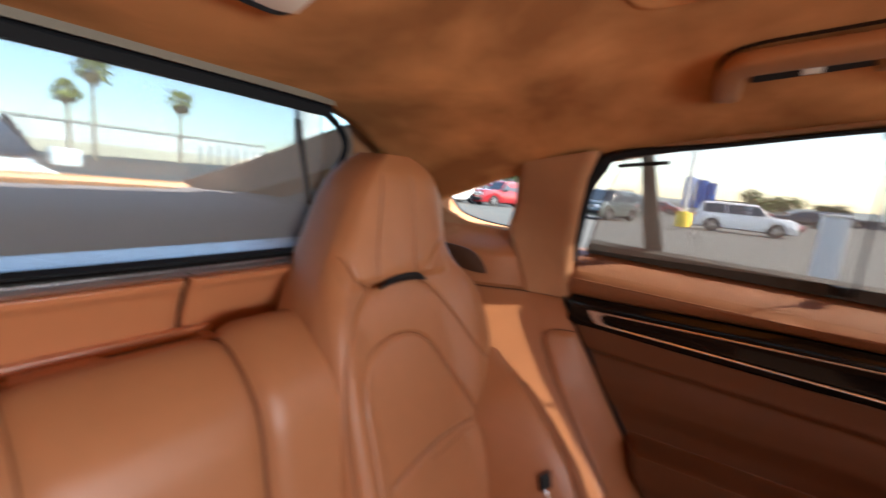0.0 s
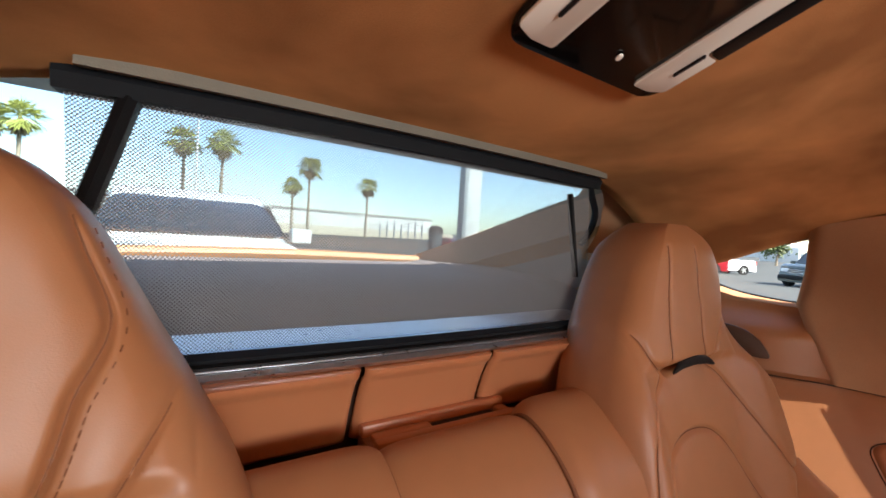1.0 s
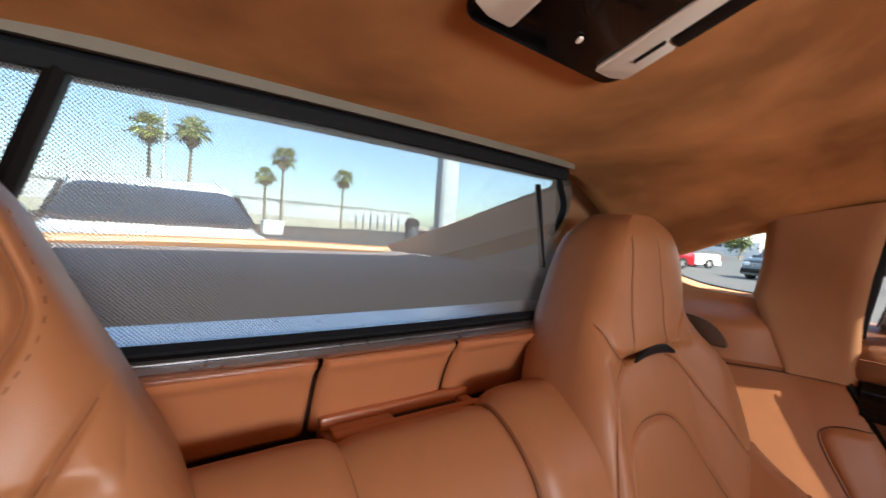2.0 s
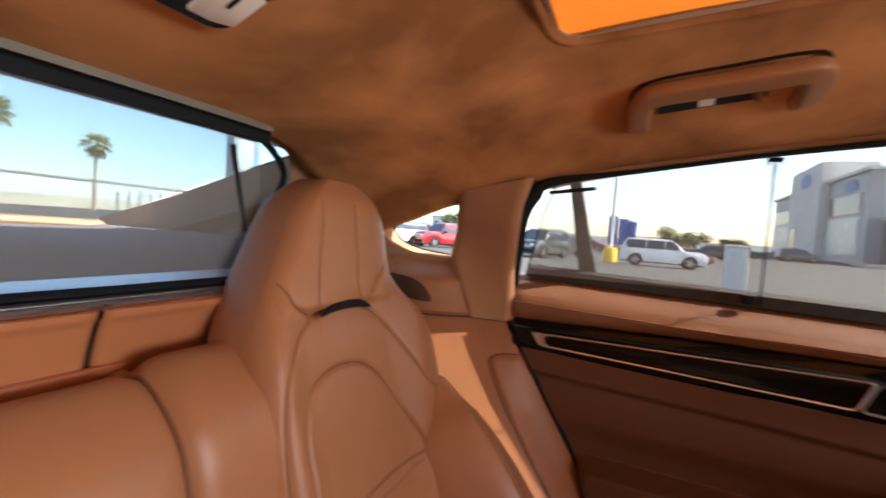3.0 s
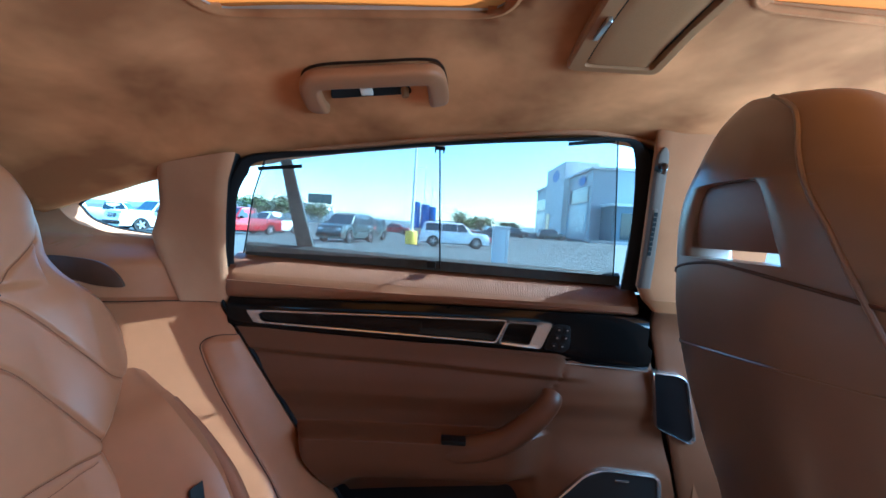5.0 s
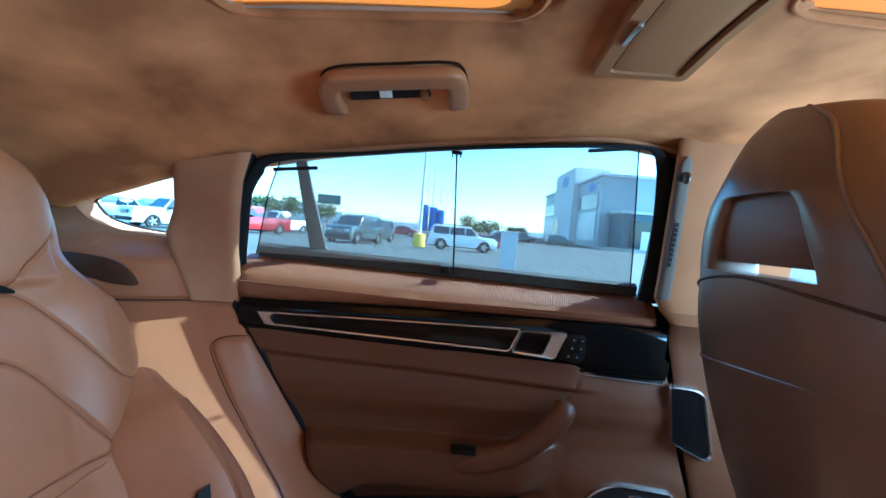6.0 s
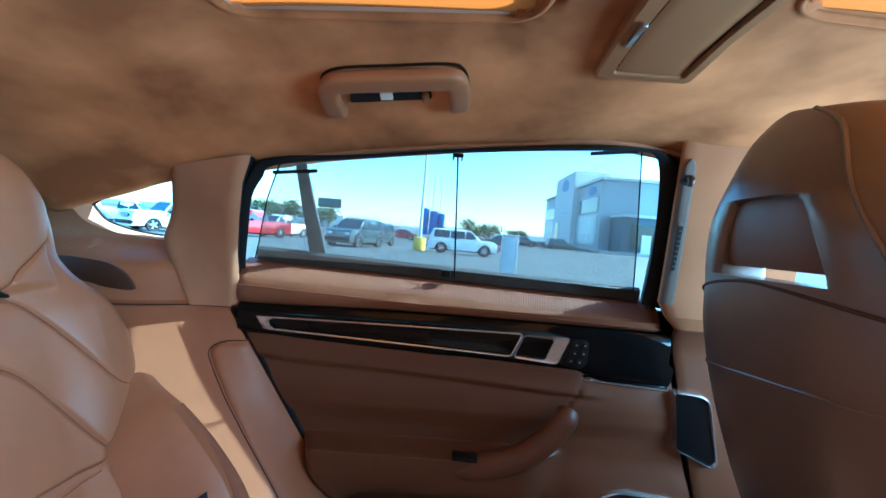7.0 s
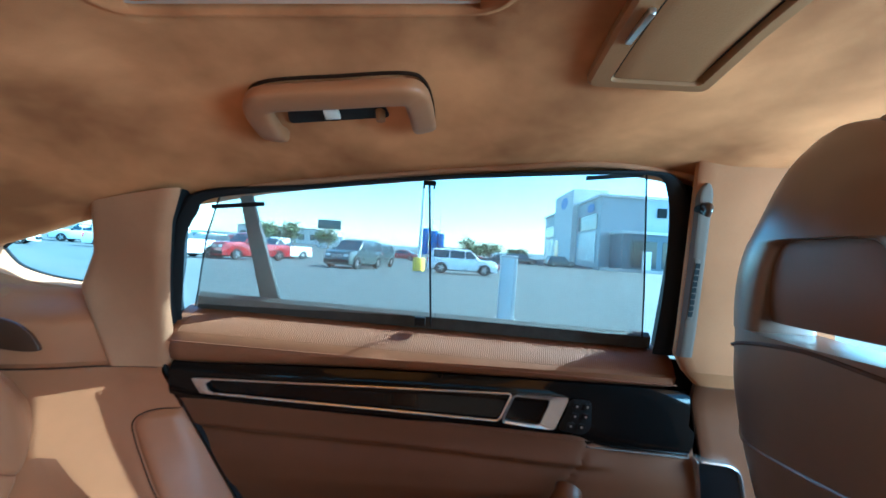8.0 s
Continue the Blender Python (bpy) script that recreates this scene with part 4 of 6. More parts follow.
part("cover", grid([r for r in rows if r[5].z > 0.89])[0], SUEDE_CENTRE, bp)
part("lower_cover", grid([r for r in rows if r[5].z < 0.925])[0], LEATHER_SHADED, bp, "leather lower cover in the shaded leather colour")


def on_pillar(x, z, out=0.0):
    return Vector((x, 0.698 - 0.16 * (z - 1.1) - out, z))


rows = [[on_pillar(0.850 - 0.03 * max(0.0, z - 1.0) + 0.002 + 0.012 * (1 + (2 * s - 1) * (1 - 0.96 * max(0.0, (z - 1.212) / 0.024) ** 2) ** 0.5), z, 0.006 - 0.003 * abs(2 * s - 1) ** 4 - (0.012 if abs(2 * s - 1) == 1 else 0)) for s in [j / 10 for j in range(11)]] for z in np.concatenate([np.linspace(0.955, 1.21, 26), np.linspace(1.214, 1.236, 10)])]
rows.append([p + Vector((0, 0.014, 0.003)) for p in rows[-1]])
VENT_TAN = material("vent_panel_plastic", (0.13, 0.105, 0.088), rough=0.8, spec=0.15, vary=0.06, scale=8)
part("vent_panel", grid(rows)[0], VENT_TAN, bp, "smooth grey-tan plastic vent panel along the pillar's edge")
vent = part("air_vent", slab(round_corners([on_pillar(0.850, 1.118, 0.006), on_pillar(0.8605, 1.118, 0.006), on_pillar(0.8625, 1.018, 0.006), on_pillar(0.852, 1.018, 0.006)], 0.004, 3), (0, -0.004, 0), 0.001), VENT_TAN, bp, "slim upright air vent")
for k in range(9):
    z = 1.024 + 0.0098 * k
    part("slat", slab([on_pillar(0.8530, z, 0.0105), on_pillar(0.8600, z, 0.0105), on_pillar(0.8600, z + 0.0084, 0.0105), on_pillar(0.8530, z + 0.0084, 0.0105)], (0, -0.0015, 0)), RUBBER, vent)
hk = smooth_line([on_pillar(0.856, 1.197, 0.0), on_pillar(0.855, 1.199, 0.016), on_pillar(0.853, 1.193, 0.024), on_pillar(0.852, 1.184, 0.022)], 6)
peg_hook = thing("coat_hook", tuple(on_pillar(0.86, 1.2)), "small dark coat hook on the centre pillar", "coat hook")
part("peg", tube(hk, [0.008 - 0.003 * i / (len(hk) - 1) for i in range(len(hk))], 10), material("dark_hook", (0.05, 0.03, 0.02), rough=0.3, vary=0.1, scale=20), peg_hook)
part("base", tube([on_pillar(0.856, 1.197, -0.006), on_pillar(0.856, 1.197, 0.010)], 0.010, 14), BLACK_PLASTIC, peg_hook)
# tweeter in a bright frame
tw = thing("tweeter", (1.0, 0.80, 0.60), "black loudspeaker in a satin chrome frame on the centre pillar", "loudspeaker")
t_o = [(0.926, 0.764), (0.985, 0.760), (1.004, 0.748), (1.043, 0.606), (1.032, 0.595), (0.949, 0.631)]


def on_tw(a, b, out):
    return Vector((a, 0.780 + 0.10 * (0.76 - b) - out, b))


to = round_corners([on_tw(a, b, 0) for a, b in t_o], 0.010, 4)
tm = sum(to, Vector()) / len(to)
ti = [tm + (p - tm) * 0.95 + Vector((-0.004, 0, 0)) for p in to]
part("frame", grid([[p + Vector((0, 0.03, 0)) for p in to], [p + Vector((0, -0.010, 0)) for p in to], [tm + (p - tm) * 0.97 + Vector((-0.002, -0.013, 0)) for p in to], [p + Vector((0, -0.006, 0)) for p in ti]], True)[0], CHROME, tw, "satin chrome frame")
tb = bmesh.new()
cap(tb, [tb.verts.new(p + Vector((0, -0.007, 0))) for p in ti])
part("grille", tb, material("gloss_black_grille", (0.004, 0.004, 0.005), rough=0.35, spec=0.15, vary=0.2, scale=40), tw, "black perforated grille", smooth=False)

# ---- front door, seen past the front seat ----
fd = thing("front_door", (1.35, 0.80, 0.25), "closed tan leather front car door", "car door")
loops = []
for x in np.linspace(1.06, 1.75, 20):
    yf = door_y(x, 0.9)
    loops.append([Vector((x, yf + 0.08, 0.955)), Vector((x, yf + 0.01, 0.952)), Vector((x, yf - 0.012, 0.93)), Vector((x, yf - 0.012, 0.89)), Vector((x, yf, 0.85)), Vector((x, yf + 0.03, 0.25)), Vector((x, yf + 0.08, 0.25))])
part("panel", loft(loops), LEATHER_DARK, fd)
fb = bmesh.new()
cap(fb, [fb.verts.new(on_glass(a, b, 0.018)) for a, b in ((1.06, 0.95), (1.06, 1.27), (1.35, 1.265), (1.75, 0.98), (1.75, 0.95))])
pane = part("window_pane", fb, GLASS_SIDE, fd, "tinted door glass", smooth=False)
pane.visible_shadow = False

# ---- rear seats ----
SEAT_Y = 0.395
w_out = curve_fn([0.20, 0.50, 0.57, 0.61, 0.645, 0.70, 0.745, 0.785, 0.81, 0.85, 0.90, 0.94, 0.97, 1.0, 1.04, 1.08, 1.11, 1.125], [0.19, 0.19, 0.16, 0.138, 0.133, 0.166, 0.212, 0.258, 0.261, 0.244, 0.198, 0.158, 0.145, 0.144, 0.136, 0.112, 0.078, 0.035])
w_in = curve_fn([0.20, 0.50, 0.70, 0.80, 0.85, 0.90, 0.94, 0.97, 1.0, 1.04, 1.08, 1.11, 1.125], [0.21, 0.21, 0.205, 0.205, 0.20, 0.186, 0.166, 0.150, 0.133, 0.112, 0.090, 0.062, 0.035])
lean = curve_fn([0.20, 0.5, 0.70, 0.917, 1.02, 1.09, 1.125], [0.02, -0.045, -0.116, -0.188, -0.214, -0.226, -0.246])
deep = curve_fn([0.20, 0.7, 0.9, 1.0, 1.08, 1.125], [0.20, 0.19, 0.15, 0.135, 0.115, 0.06])
SLOT = flat_smooth([(-0.060, 0.914), (-0.035, 0.922), (0.0, 0.9255), (0.035, 0.922), (0.060, 0.914)])
HEAD_L = flat_smooth([(-0.0695, 0.915), (-0.102, 0.9325), (-0.115, 0.958), (-0.134, 0.980)])
HEAD_R = flat_smooth([(0.058, 0.920), (0.0745, 0.946), (0.0986, 0.9645), (0.115, 0.977), (0.132, 0.990)])
HEAD_NEAR = flat_smooth([(-0.052, 0.916), (-0.060, 0.940), (-0.072, 0.976), (-0.099, 1.021), (-0.086, 1.075), (-0.071, 1.105), (-0.05, 1.123)])
SHOULDER_NEAR = flat_smooth([(-0.130, 0.982), (-0.103, 0.943), (-0.086, 0.908), (-0.075, 0.875)])
RING_R = flat_smooth([(0.060, 0.912), (0.084, 0.895), (0.107, 0.8695), (0.127, 0.838), (0.150, 0.800), (0.177, 0.763), (0.215, 0.742)])
RING_L = flat_smooth([(-0.0695, 0.9135), (-0.092, 0.899), (-0.115, 0.879), (-0.143, 0.848), (-0.157, 0.806), (-0.164, 0.744), (-0.166, 0.60), (-0.166, 0.45)])
INS = flat_smooth([(-0.125, 0.45), (-0.125, 0.70), (-0.123, 0.76), (-0.106, 0.803), (-0.082, 0.825), (-0.045, 0.836), (0.0, 0.834), (0.035, 0.8215), (0.064, 0.7955), (0.100, 0.741), (0.127, 0.690), (0.150, 0.655)])
DIAG = flat_smooth([(0.150, 0.655), (0.135, 0.649), (0.084, 0.6495), (0.028, 0.651), (-0.030, 0.647), (-0.10, 0.635)])
DIAG2 = flat_smooth([(0.125, 0.640), (0.110, 0.637), (0.062, 0.634), (0.0, 0.633)])
HSEAM_L = flat_smooth([(-0.062, 0.930), (-0.061, 0.984), (-0.0625, 1.04), (-0.058, 1.09)])
HSEAM_R = flat_smooth([(0.036, 0.930), (0.027, 0.955), (0.027, 0.997), (0.0175, 1.034), (0.014, 1.09)])


def seat_face(u, z, near=False):
    """How far forward of the plain backrest each place lies."""
    h = np.zeros_like(u)
    u = u + 0.022 * step(1.06, 0.95, z)
    h += 0.030 * step(0.09, 0.17, np.abs(u)) * step(0.98, 0.88, z) * step(0.28, 0.2, np.abs(u))
    head = step(0.915, 0.935, z)
    h += 0.014 * head * np.clip(1 - (u / 0.13) ** 2, 0, 1) ** 0.5
    heads = ((HEAD_NEAR, 0.009, 0.004), (SHOULDER_NEAR, 0.006, 0.0035)) if near else ((HEAD_L, 0.005, 0.0045), (HSEAM_L, 0.0022, 0.0035), (HSEAM_R, 0.0022, 0.0035))
    for line, depth, wide in heads + ((SLOT, 0.016, 0.0055), (HEAD_R, 0.0045, 0.0045), (RING_R, 0.0045, 0.0045), (RING_L, 0.0042, 0.0045), (INS, 0.0062, 0.0050), (DIAG, 0.0048, 0.0045), (DIAG2, 0.0022, 0.0030)):
        d = line_distance(u, z, line)
        h -= 0.9 * depth * np.exp(-(d / (wide * 0.75)) ** 2) + depth * 0.35 * np.exp(-(d / (wide * 3.5)) ** 2)
    return h


def rear_seat(left, label, shift=(0, 0, 0)):
    """Sports seat with its headrest in one with the backrest."""
    ob = thing("car_seat", (0.0, SEAT_Y if left else -SEAT_Y, 0.2), label, "car seat", "rear seats")
    s_line = 0.72 * np.linspace(-1, 1, 261) + 0.28 * np.sin(np.linspace(-math.pi / 2, math.pi / 2, 261))
    z_line = np.concatenate([np.linspace(0.42, 0.64, 60), np.linspace(0.642, 1.10, 250), np.linspace(1.102, 1.125, 12)])
    S, Z = np.meshgrid(s_line, z_line)
    W = np.where(S > 0, w_out(Z), w_in(Z))
    U = S * W
    edge = 1 - (1 - np.abs(S) ** 5) ** (1 / 5)
    D = deep(Z)
    X = lean(Z) + seat_face(U, Z, not left) * np.clip(1.25 * (1 - np.abs(S) ** 8), 0, 1) - D * 0.42 * edge
    place = lambda x, u, z: Vector((x + shift[0], SEAT_Y + u + shift[1], z + shift[2]))
    # regions of the face become parts of their own
    C = lambda a: 0.25 * (a[:-1, :-1] + a[1:, :-1] + a[:-1, 1:] + a[1:, 1:])
    u, z = C(U) + 0.022 * step(1.06, 0.95, C(Z)), C(Z)
    in_head = z > np.interp(u, [-0.14, -0.134, -0.115, -0.102, -0.0695, -0.035, 0, 0.035, 0.058, 0.0745, 0.0986, 0.132, 0.14], [1.2, 0.980, 0.958, 0.9325, 0.915, 0.922, 0.9255, 0.922, 0.918, 0.946, 0.9645, 0.990, 1.2])
    in_ins = (u > -0.125) & (u < 0.150) & (z < np.interp(u, [-0.125, -0.123, -0.106, -0.082, -0.045, 0, 0.035, 0.064, 0.100, 0.127, 0.150], [0.42, 0.76, 0.803, 0.825, 0.836, 0.834, 0.8215, 0.7955, 0.741, 0.690, 0.655]))
    ring_z = np.interp(u, [-0.166, -0.164, -0.157, -0.143, -0.115, -0.092, -0.0695, -0.035, 0, 0.035, 0.060, 0.084, 0.107, 0.127, 0.150, 0.177, 0.215], [0.42, 0.744, 0.806, 0.848, 0.879, 0.899, 0.9135, 0.922, 0.9255, 0.922, 0.912, 0.895, 0.8695, 0.838, 0.800, 0.763, 0.742])
    in_ring = (u > -0.166) & (u < 0.215) & (z < ring_z) & ~in_ins
    region = np.zeros(u.shape, int)
    region[in_head], region[in_ins], region[in_ring] = 1, 2, 3
    for k, name, lab in ((0, "bolster_shell", "tan leather side bolsters"), (1, "headrest", "moulded leather headrest cushion"), (2, "backrest_insert", "smooth leather backrest insert"), (3, "backrest_arch", "padded leather arch round the insert")):
        bm = bmesh.new()
        keep = {}

        def vert(i, j):
            if (i, j) not in keep:
                keep[(i, j)] = bm.verts.new(place(X[i, j], U[i, j], Z[i, j]))
            return keep[(i, j)]

        for i, j in zip(*np.nonzero(region == k)):
            bm.faces.new((vert(i, j), vert(i, j + 1), vert(i + 1, j + 1), vert(i + 1, j)))
        if k == 0:
            n = len(z_line)
            back = []
            for i in range(n):
                zz, dd = z_line[i], float(deep(z_line[i]))
                wo, wi = float(w_out(zz)), float(w_in(zz))
                row = []
                for q in np.linspace(0, math.pi, 25):
                    c, sn = math.cos(q), math.sin(q)
                    uu = (wo if c > 0 else wi) * math.copysign(abs(c) ** 0.5, c)
                    row.append(place(float(lean(zz)) - dd * 0.42 - dd * 0.58 * abs(sn) ** 0.6, uu, zz))
                back.append(row)
            grid(back, False, bm)
        mirror(bm, not left)
        part(name, bm, LEATHER, ob, lab)
    # dark opening of the belt slot under the headrest
    sl = [place(float(lean(b)) + 0.0035, a - 0.022, b + 0.0012) for a, b in SLOT]
    bm = tube(sl, [0.002 + 0.0065 * math.sin(math.pi * i / (len(sl) - 1)) for i in range(len(sl))], 8, flat=0.7)
    mirror(bm, not left)
    part("belt_slot", bm, BLACK_PLASTIC, ob, "dark belt slot")
    # a place on the face, for seams and stitches

    def on_face(u_, z_, out):
        u_ = u_ - 0.022 * float(step(1.06, 0.95, z_))
        ww = float(w_out(z_)) if u_ > 0 else float(w_in(z_))
        ss = min(0.97, abs(u_) / ww)
        relief = float(seat_face(np.array([u_]), np.array([z_]), not left)[0])
        return place(float(lean(z_)) + relief * min(1.0, 1.25 * (1 - ss ** 8)) - float(deep(z_)) * 0.42 * (1 - (1 - ss ** 5) ** 0.2) + out, u_, z_)

    creases = (HEAD_NEAR, SHOULDER_NEAR) if not left else (HEAD_L, HEAD_R, HSEAM_L, HSEAM_R, RING_L, RING_R, INS, DIAG, DIAG2)
    for line in creases:
        inside = [p for p in line if -float(w_in(p[1])) * 0.95 < p[0] - 0.022 * float(step(1.06, 0.95, p[1])) < float(w_out(p[1])) * 0.95]
        bm = tube([on_face(p[0], p[1], 0.0006 if left else 0.0002) for p in inside], 0.0009 if left else 0.0008, 6)
        part("seam", mirror(bm, not left), THREAD, ob, "dark sewn seam")
    if not left:
        bm = bmesh.new()
        pts = smooth_line([(p[0], p[1], 0) for p in HEAD_NEAR], 2)
        for p, q in zip(pts[:-1:2], pts[1::2]):
            if p.y > 1.075:
                continue
            m, d = (p + q) / 2, (q - p).normalized() * 0.0020
            across = Vector((-d.y, d.x, 0)).normalized() * (0.008 if d.y < 0 else -0.008)
            tube([on_face(m.x - d.x - across.x, m.y - d.y - across.y, 0.0009), on_face(m.x + d.x - across.x, m.y + d.y - across.y, 0.0009)], 0.0005, 5, bm)
        mirror(bm, True)
        tagged(part("seam_stitching", bm, THREAD, ob, "small dark stitches"), kind="stuff")
    # padded gusset between backrest and cushion, on the window side
    if left:
        # dark tube stands for the shadow along the bolster's lower edge
        gap = [place(float(lean(b)) - float(deep(b)) * 0.34, float(w_out(b)) * 0.992, b) for b in np.linspace(0.765, 0.50, 30)]
        part("bolster_shadow", tube(gap, [0.0012 + 0.0028 * min(1, i / 8) for i in range(30)], 8), SEAM, ob, "dark tube for the shadow under the side bolster")
        rim_l = smooth_line([(-0.120, 0.618, 0.750), (-0.080, 0.606, 0.728), (-0.025, 0.590, 0.700), (0.074, 0.575, 0.600), (0.13, 0.56, 0.50)], 8)
        foot_l = smooth_line([(-0.180, 0.570, 0.742), (-0.160, 0.520, 0.665), (-0.130, 0.500, 0.610), (-0.080, 0.490, 0.520), (-0.03, 0.48, 0.42)], 8)
        rows = []
        for k in range(13):
            f = k / 12
            rows.append([p + (q - p) * f + Vector((0.018, -0.006, 0.012)) * (1 - abs(2 * f - 1) ** 3) - Vector((0, -0.02, 0.01)) * (1 if k == 0 else 0) for p, q in zip(rim_l, foot_l)])
        part("side_gusset", grid(rows)[0], LEATHER, ob, "padded leather gusset beside the cushion")
    # cushion
    loops = []
    for t in np.linspace(0, 1, 16):
        x = -0.10 + 0.56 * t
        w = 0.21 * (1 - 0.12 * t)
        h = 0.42 + 0.03 * math.sin(t * 2.4)
        loop = []
        for q in np.linspace(0, 2 * math.pi, 25)[:-1]:
            c, sn = math.cos(q), math.sin(q)
            yy = w * math.copysign(abs(c) ** 0.5, c)
            loop.append(Vector((x, SEAT_Y + yy, (h + 0.2) / 2 + (h - 0.2) / 2 * math.copysign(abs(sn) ** 0.5, sn) + (0.03 * (abs(yy) / w) ** 4 if sn > 0 else 0))))
        loops.append(loop)
    part("cushion", mirror(loft(loops), not left), LEATHER, ob, "leather seat cushion")
    return ob


rear_seat(True, "tan leather rear sports seat with an integrated headrest, beside the door")
rear_seat(False, "tan leather rear sports seat with stitched side bolster, across the cabin", shift=(0.0, 0.01, 0.0))

# ---- middle of the rear bench ----
bench = thing("bench_seat", (-0.15, 0, 0.2), "tan leather middle backrest and folded armrest between the rear seats", "car seat", "rear seats")


BENCH = [(-0.292, 0.838), (-0.274, 0.861), (-0.256, 0.868), (-0.238, 0.865), (-0.220, 0.856), (-0.200, 0.842), (-0.184, 0.827), (-0.171, 0.811), (-0.161, 0.790), (-0.153, 0.765), (-0.140, 0.70), (-0.120, 0.60), (-0.085, 0.42)]
bench_line = [(p.x, p.y) for p in smooth_line([(a, b, 0) for a, b in BENCH], 4)]


def bench_point(k, y, out=0.0, lift=0.0):
    """A place on the rolled bench profile, pushed out along its normal."""
    (xa, za), (xb, zb_) = bench_line[max(k - 1, 0)], bench_line[min(k + 1, len(bench_line) - 1)]
    d = Vector((xb - xa, 0, zb_ - za)).normalized()
    n = Vector((-d.z, 0, d.x))
    return Vector((bench_line[k][0], y, bench_line[k][1] + lift)) + n * out


def bench_loft(y0, y1, lift, puff, n=24):
    rows = []
    for j in range(n + 1):
        t = j / n
        round_ = 1 - abs(2 * t - 1) ** 8
        rows.append([bench_point(k, y0 + (y1 - y0) * t, puff * round_ - 0.004 * (1 - round_), lift) for k in range(len(bench_line))])
    return grid(rows)[0]


part("armrest_back", bench_loft(-0.092, 0.104, 0.0, 0.004), LEATHER, bench, "smooth leather folded armrest")
part("inner_back", bench_loft(-0.27, -0.094, 0.008, 0.003), LEATHER, bench, "leather backrest beside the armrest")
part("shoulder", bench_loft(0.104, 0.275, 0.006, 0.012), LEATHER, bench, "rounded leather shoulder")
part("shoulder_seam", tube([bench_point(k, 0.104, -0.001) for k in range(4, len(bench_line), 2)], 0.0028, 8), THREAD, bench, "dark welted seam")
part("middle_seam", tube([bench_point(k, -0.093, -0.001) for k in range(4, len(bench_line), 2)], 0.0016, 8), THREAD, bench, "dark seam")
# filler block, added to keep outside light from showing through the bench
part("core", block(-0.345, -0.215, -0.27, 0.275, 0.42, 0.832, 0.004), SEAM, bench, "dark filler block that stops daylight under the release flap")
flap = part("release_flap", block(-0.331, -0.284, -0.084, 0.128, 0.830, 0.853, 0.003), LEATHER_DARK, bench, "tan release tray behind the armrest")
part("flap_ridge", block(-0.332, -0.319, -0.083, 0.127, 0.850, 0.8665, 0.004), LEATHER_GLOSS, flap, "shiny raised rear edge")
part("flap_front", block(-0.298, -0.284, -0.080, 0.124, 0.848, 0.8610, 0.003), LEATHER, flap, "leather front edge of the tray")
part("flap_tab", block(-0.317, -0.300, -0.076, 0.000, 0.850, 0.8590, 0.003), LEATHER, flap, "small leather pull tab")
part("flap_slot", block(-0.316, -0.301, 0.004, 0.100, 0.8485, 0.8550, 0.002), BLACK_PLASTIC, flap, "dark finger slot")
part("flap_end", block(-0.317, -0.300, 0.104, 0.122, 0.850, 0.8590, 0.003), LEATHER, flap, "small leather end block")
part("cushion", block(-0.16, 0.35, -0.17, 0.17, 0.2, 0.42, 0.03), LEATHER, bench, "leather middle cushion")

# panels between bench and rail
front_shelf = thing("rear_shelf_front", (-0.32, 0, 0.87), "tan leather-grained shelf front of three panels with dark gaps", "shelf")
for a, b in ((-0.262, -0.0945), (-0.0895, 0.0875), (0.0925, 0.262)):
    rows = []
    for k in range(22):
        t = k / 21
        z = 0.846 + 0.090 * t
        ledge = 0.005 * float(step(0.84, 0.92, t)) - 0.004 * math.sin(math.pi * min(1.0, t / 0.85)) - 0.003 * (1 - t) ** 6
        rows.append([Vector((-0.330 + 0.028 * t + ledge - 0.010 * abs(2 * q - 1) ** 24, a + (b - a) * q, z)) for q in [0.5 - 0.5 * math.cos(math.pi * m / 24) for m in range(25)]])
    rows.append([p + Vector((-0.012, 0, 0.006)) for p in rows[-1]])
    ob = part("shelf_panel", grid(rows)[0], LEATHER_GLOSS, front_shelf)
    ob.modifiers.new("thickness", "SOLIDIFY").thickness = 0.004
rows = [[Vector((-0.350 + 0.028 * t, y, 0.840 + 0.096 * t)) for y in (-0.30, 0.0, 0.30)] for t in np.linspace(-1.2, 0.97, 16)]
part("gap_liner", grid(rows)[0], SEAM, front_shelf, "dark liner behind the gaps")

# shelf rail with the blind slot
rail = thing("shelf_rail", (-0.36, 0, 0.94), "brushed aluminium shelf rail with a black blind slot", "rail")


def rail_bow(y):
    return -0.012 * (y / 0.33) ** 2


def rail_strip(prof, y0=-0.36, y1=0.36):
    return loft([[Vector((px + rail_bow(y), y, pz)) for px, pz in prof] for y in np.linspace(y0, y1, 25)])


part("edge_strip", rail_strip([(-0.301, 0.940), (-0.299, 0.944), (-0.312, 0.947), (-0.318, 0.941)]), ALU, rail, "thin bright edge strip")
part("slot", rail_strip([(-0.310, 0.944), (-0.310, 0.952), (-0.334, 0.957), (-0.342, 0.948)]), BLACK_PLASTIC, rail, "black blind slot")
part("slot_bead", rail_strip([(-0.3105, 0.9468), (-0.3082, 0.9480), (-0.3082, 0.9492), (-0.3105, 0.9504)]), ALU, rail, "thin bright bead along the slot")
part("slot_lip", rail_strip([(-0.318, 0.952), (-0.316, 0.957), (-0.328, 0.961), (-0.331, 0.956)]), RUBBER, rail, "black rubber lip")
part("metal_top", rail_strip([(-0.335, 0.952), (-0.335, 0.958), (-0.402, 0.962), (-0.402, 0.950)]), ALU, rail, "brushed aluminium top")

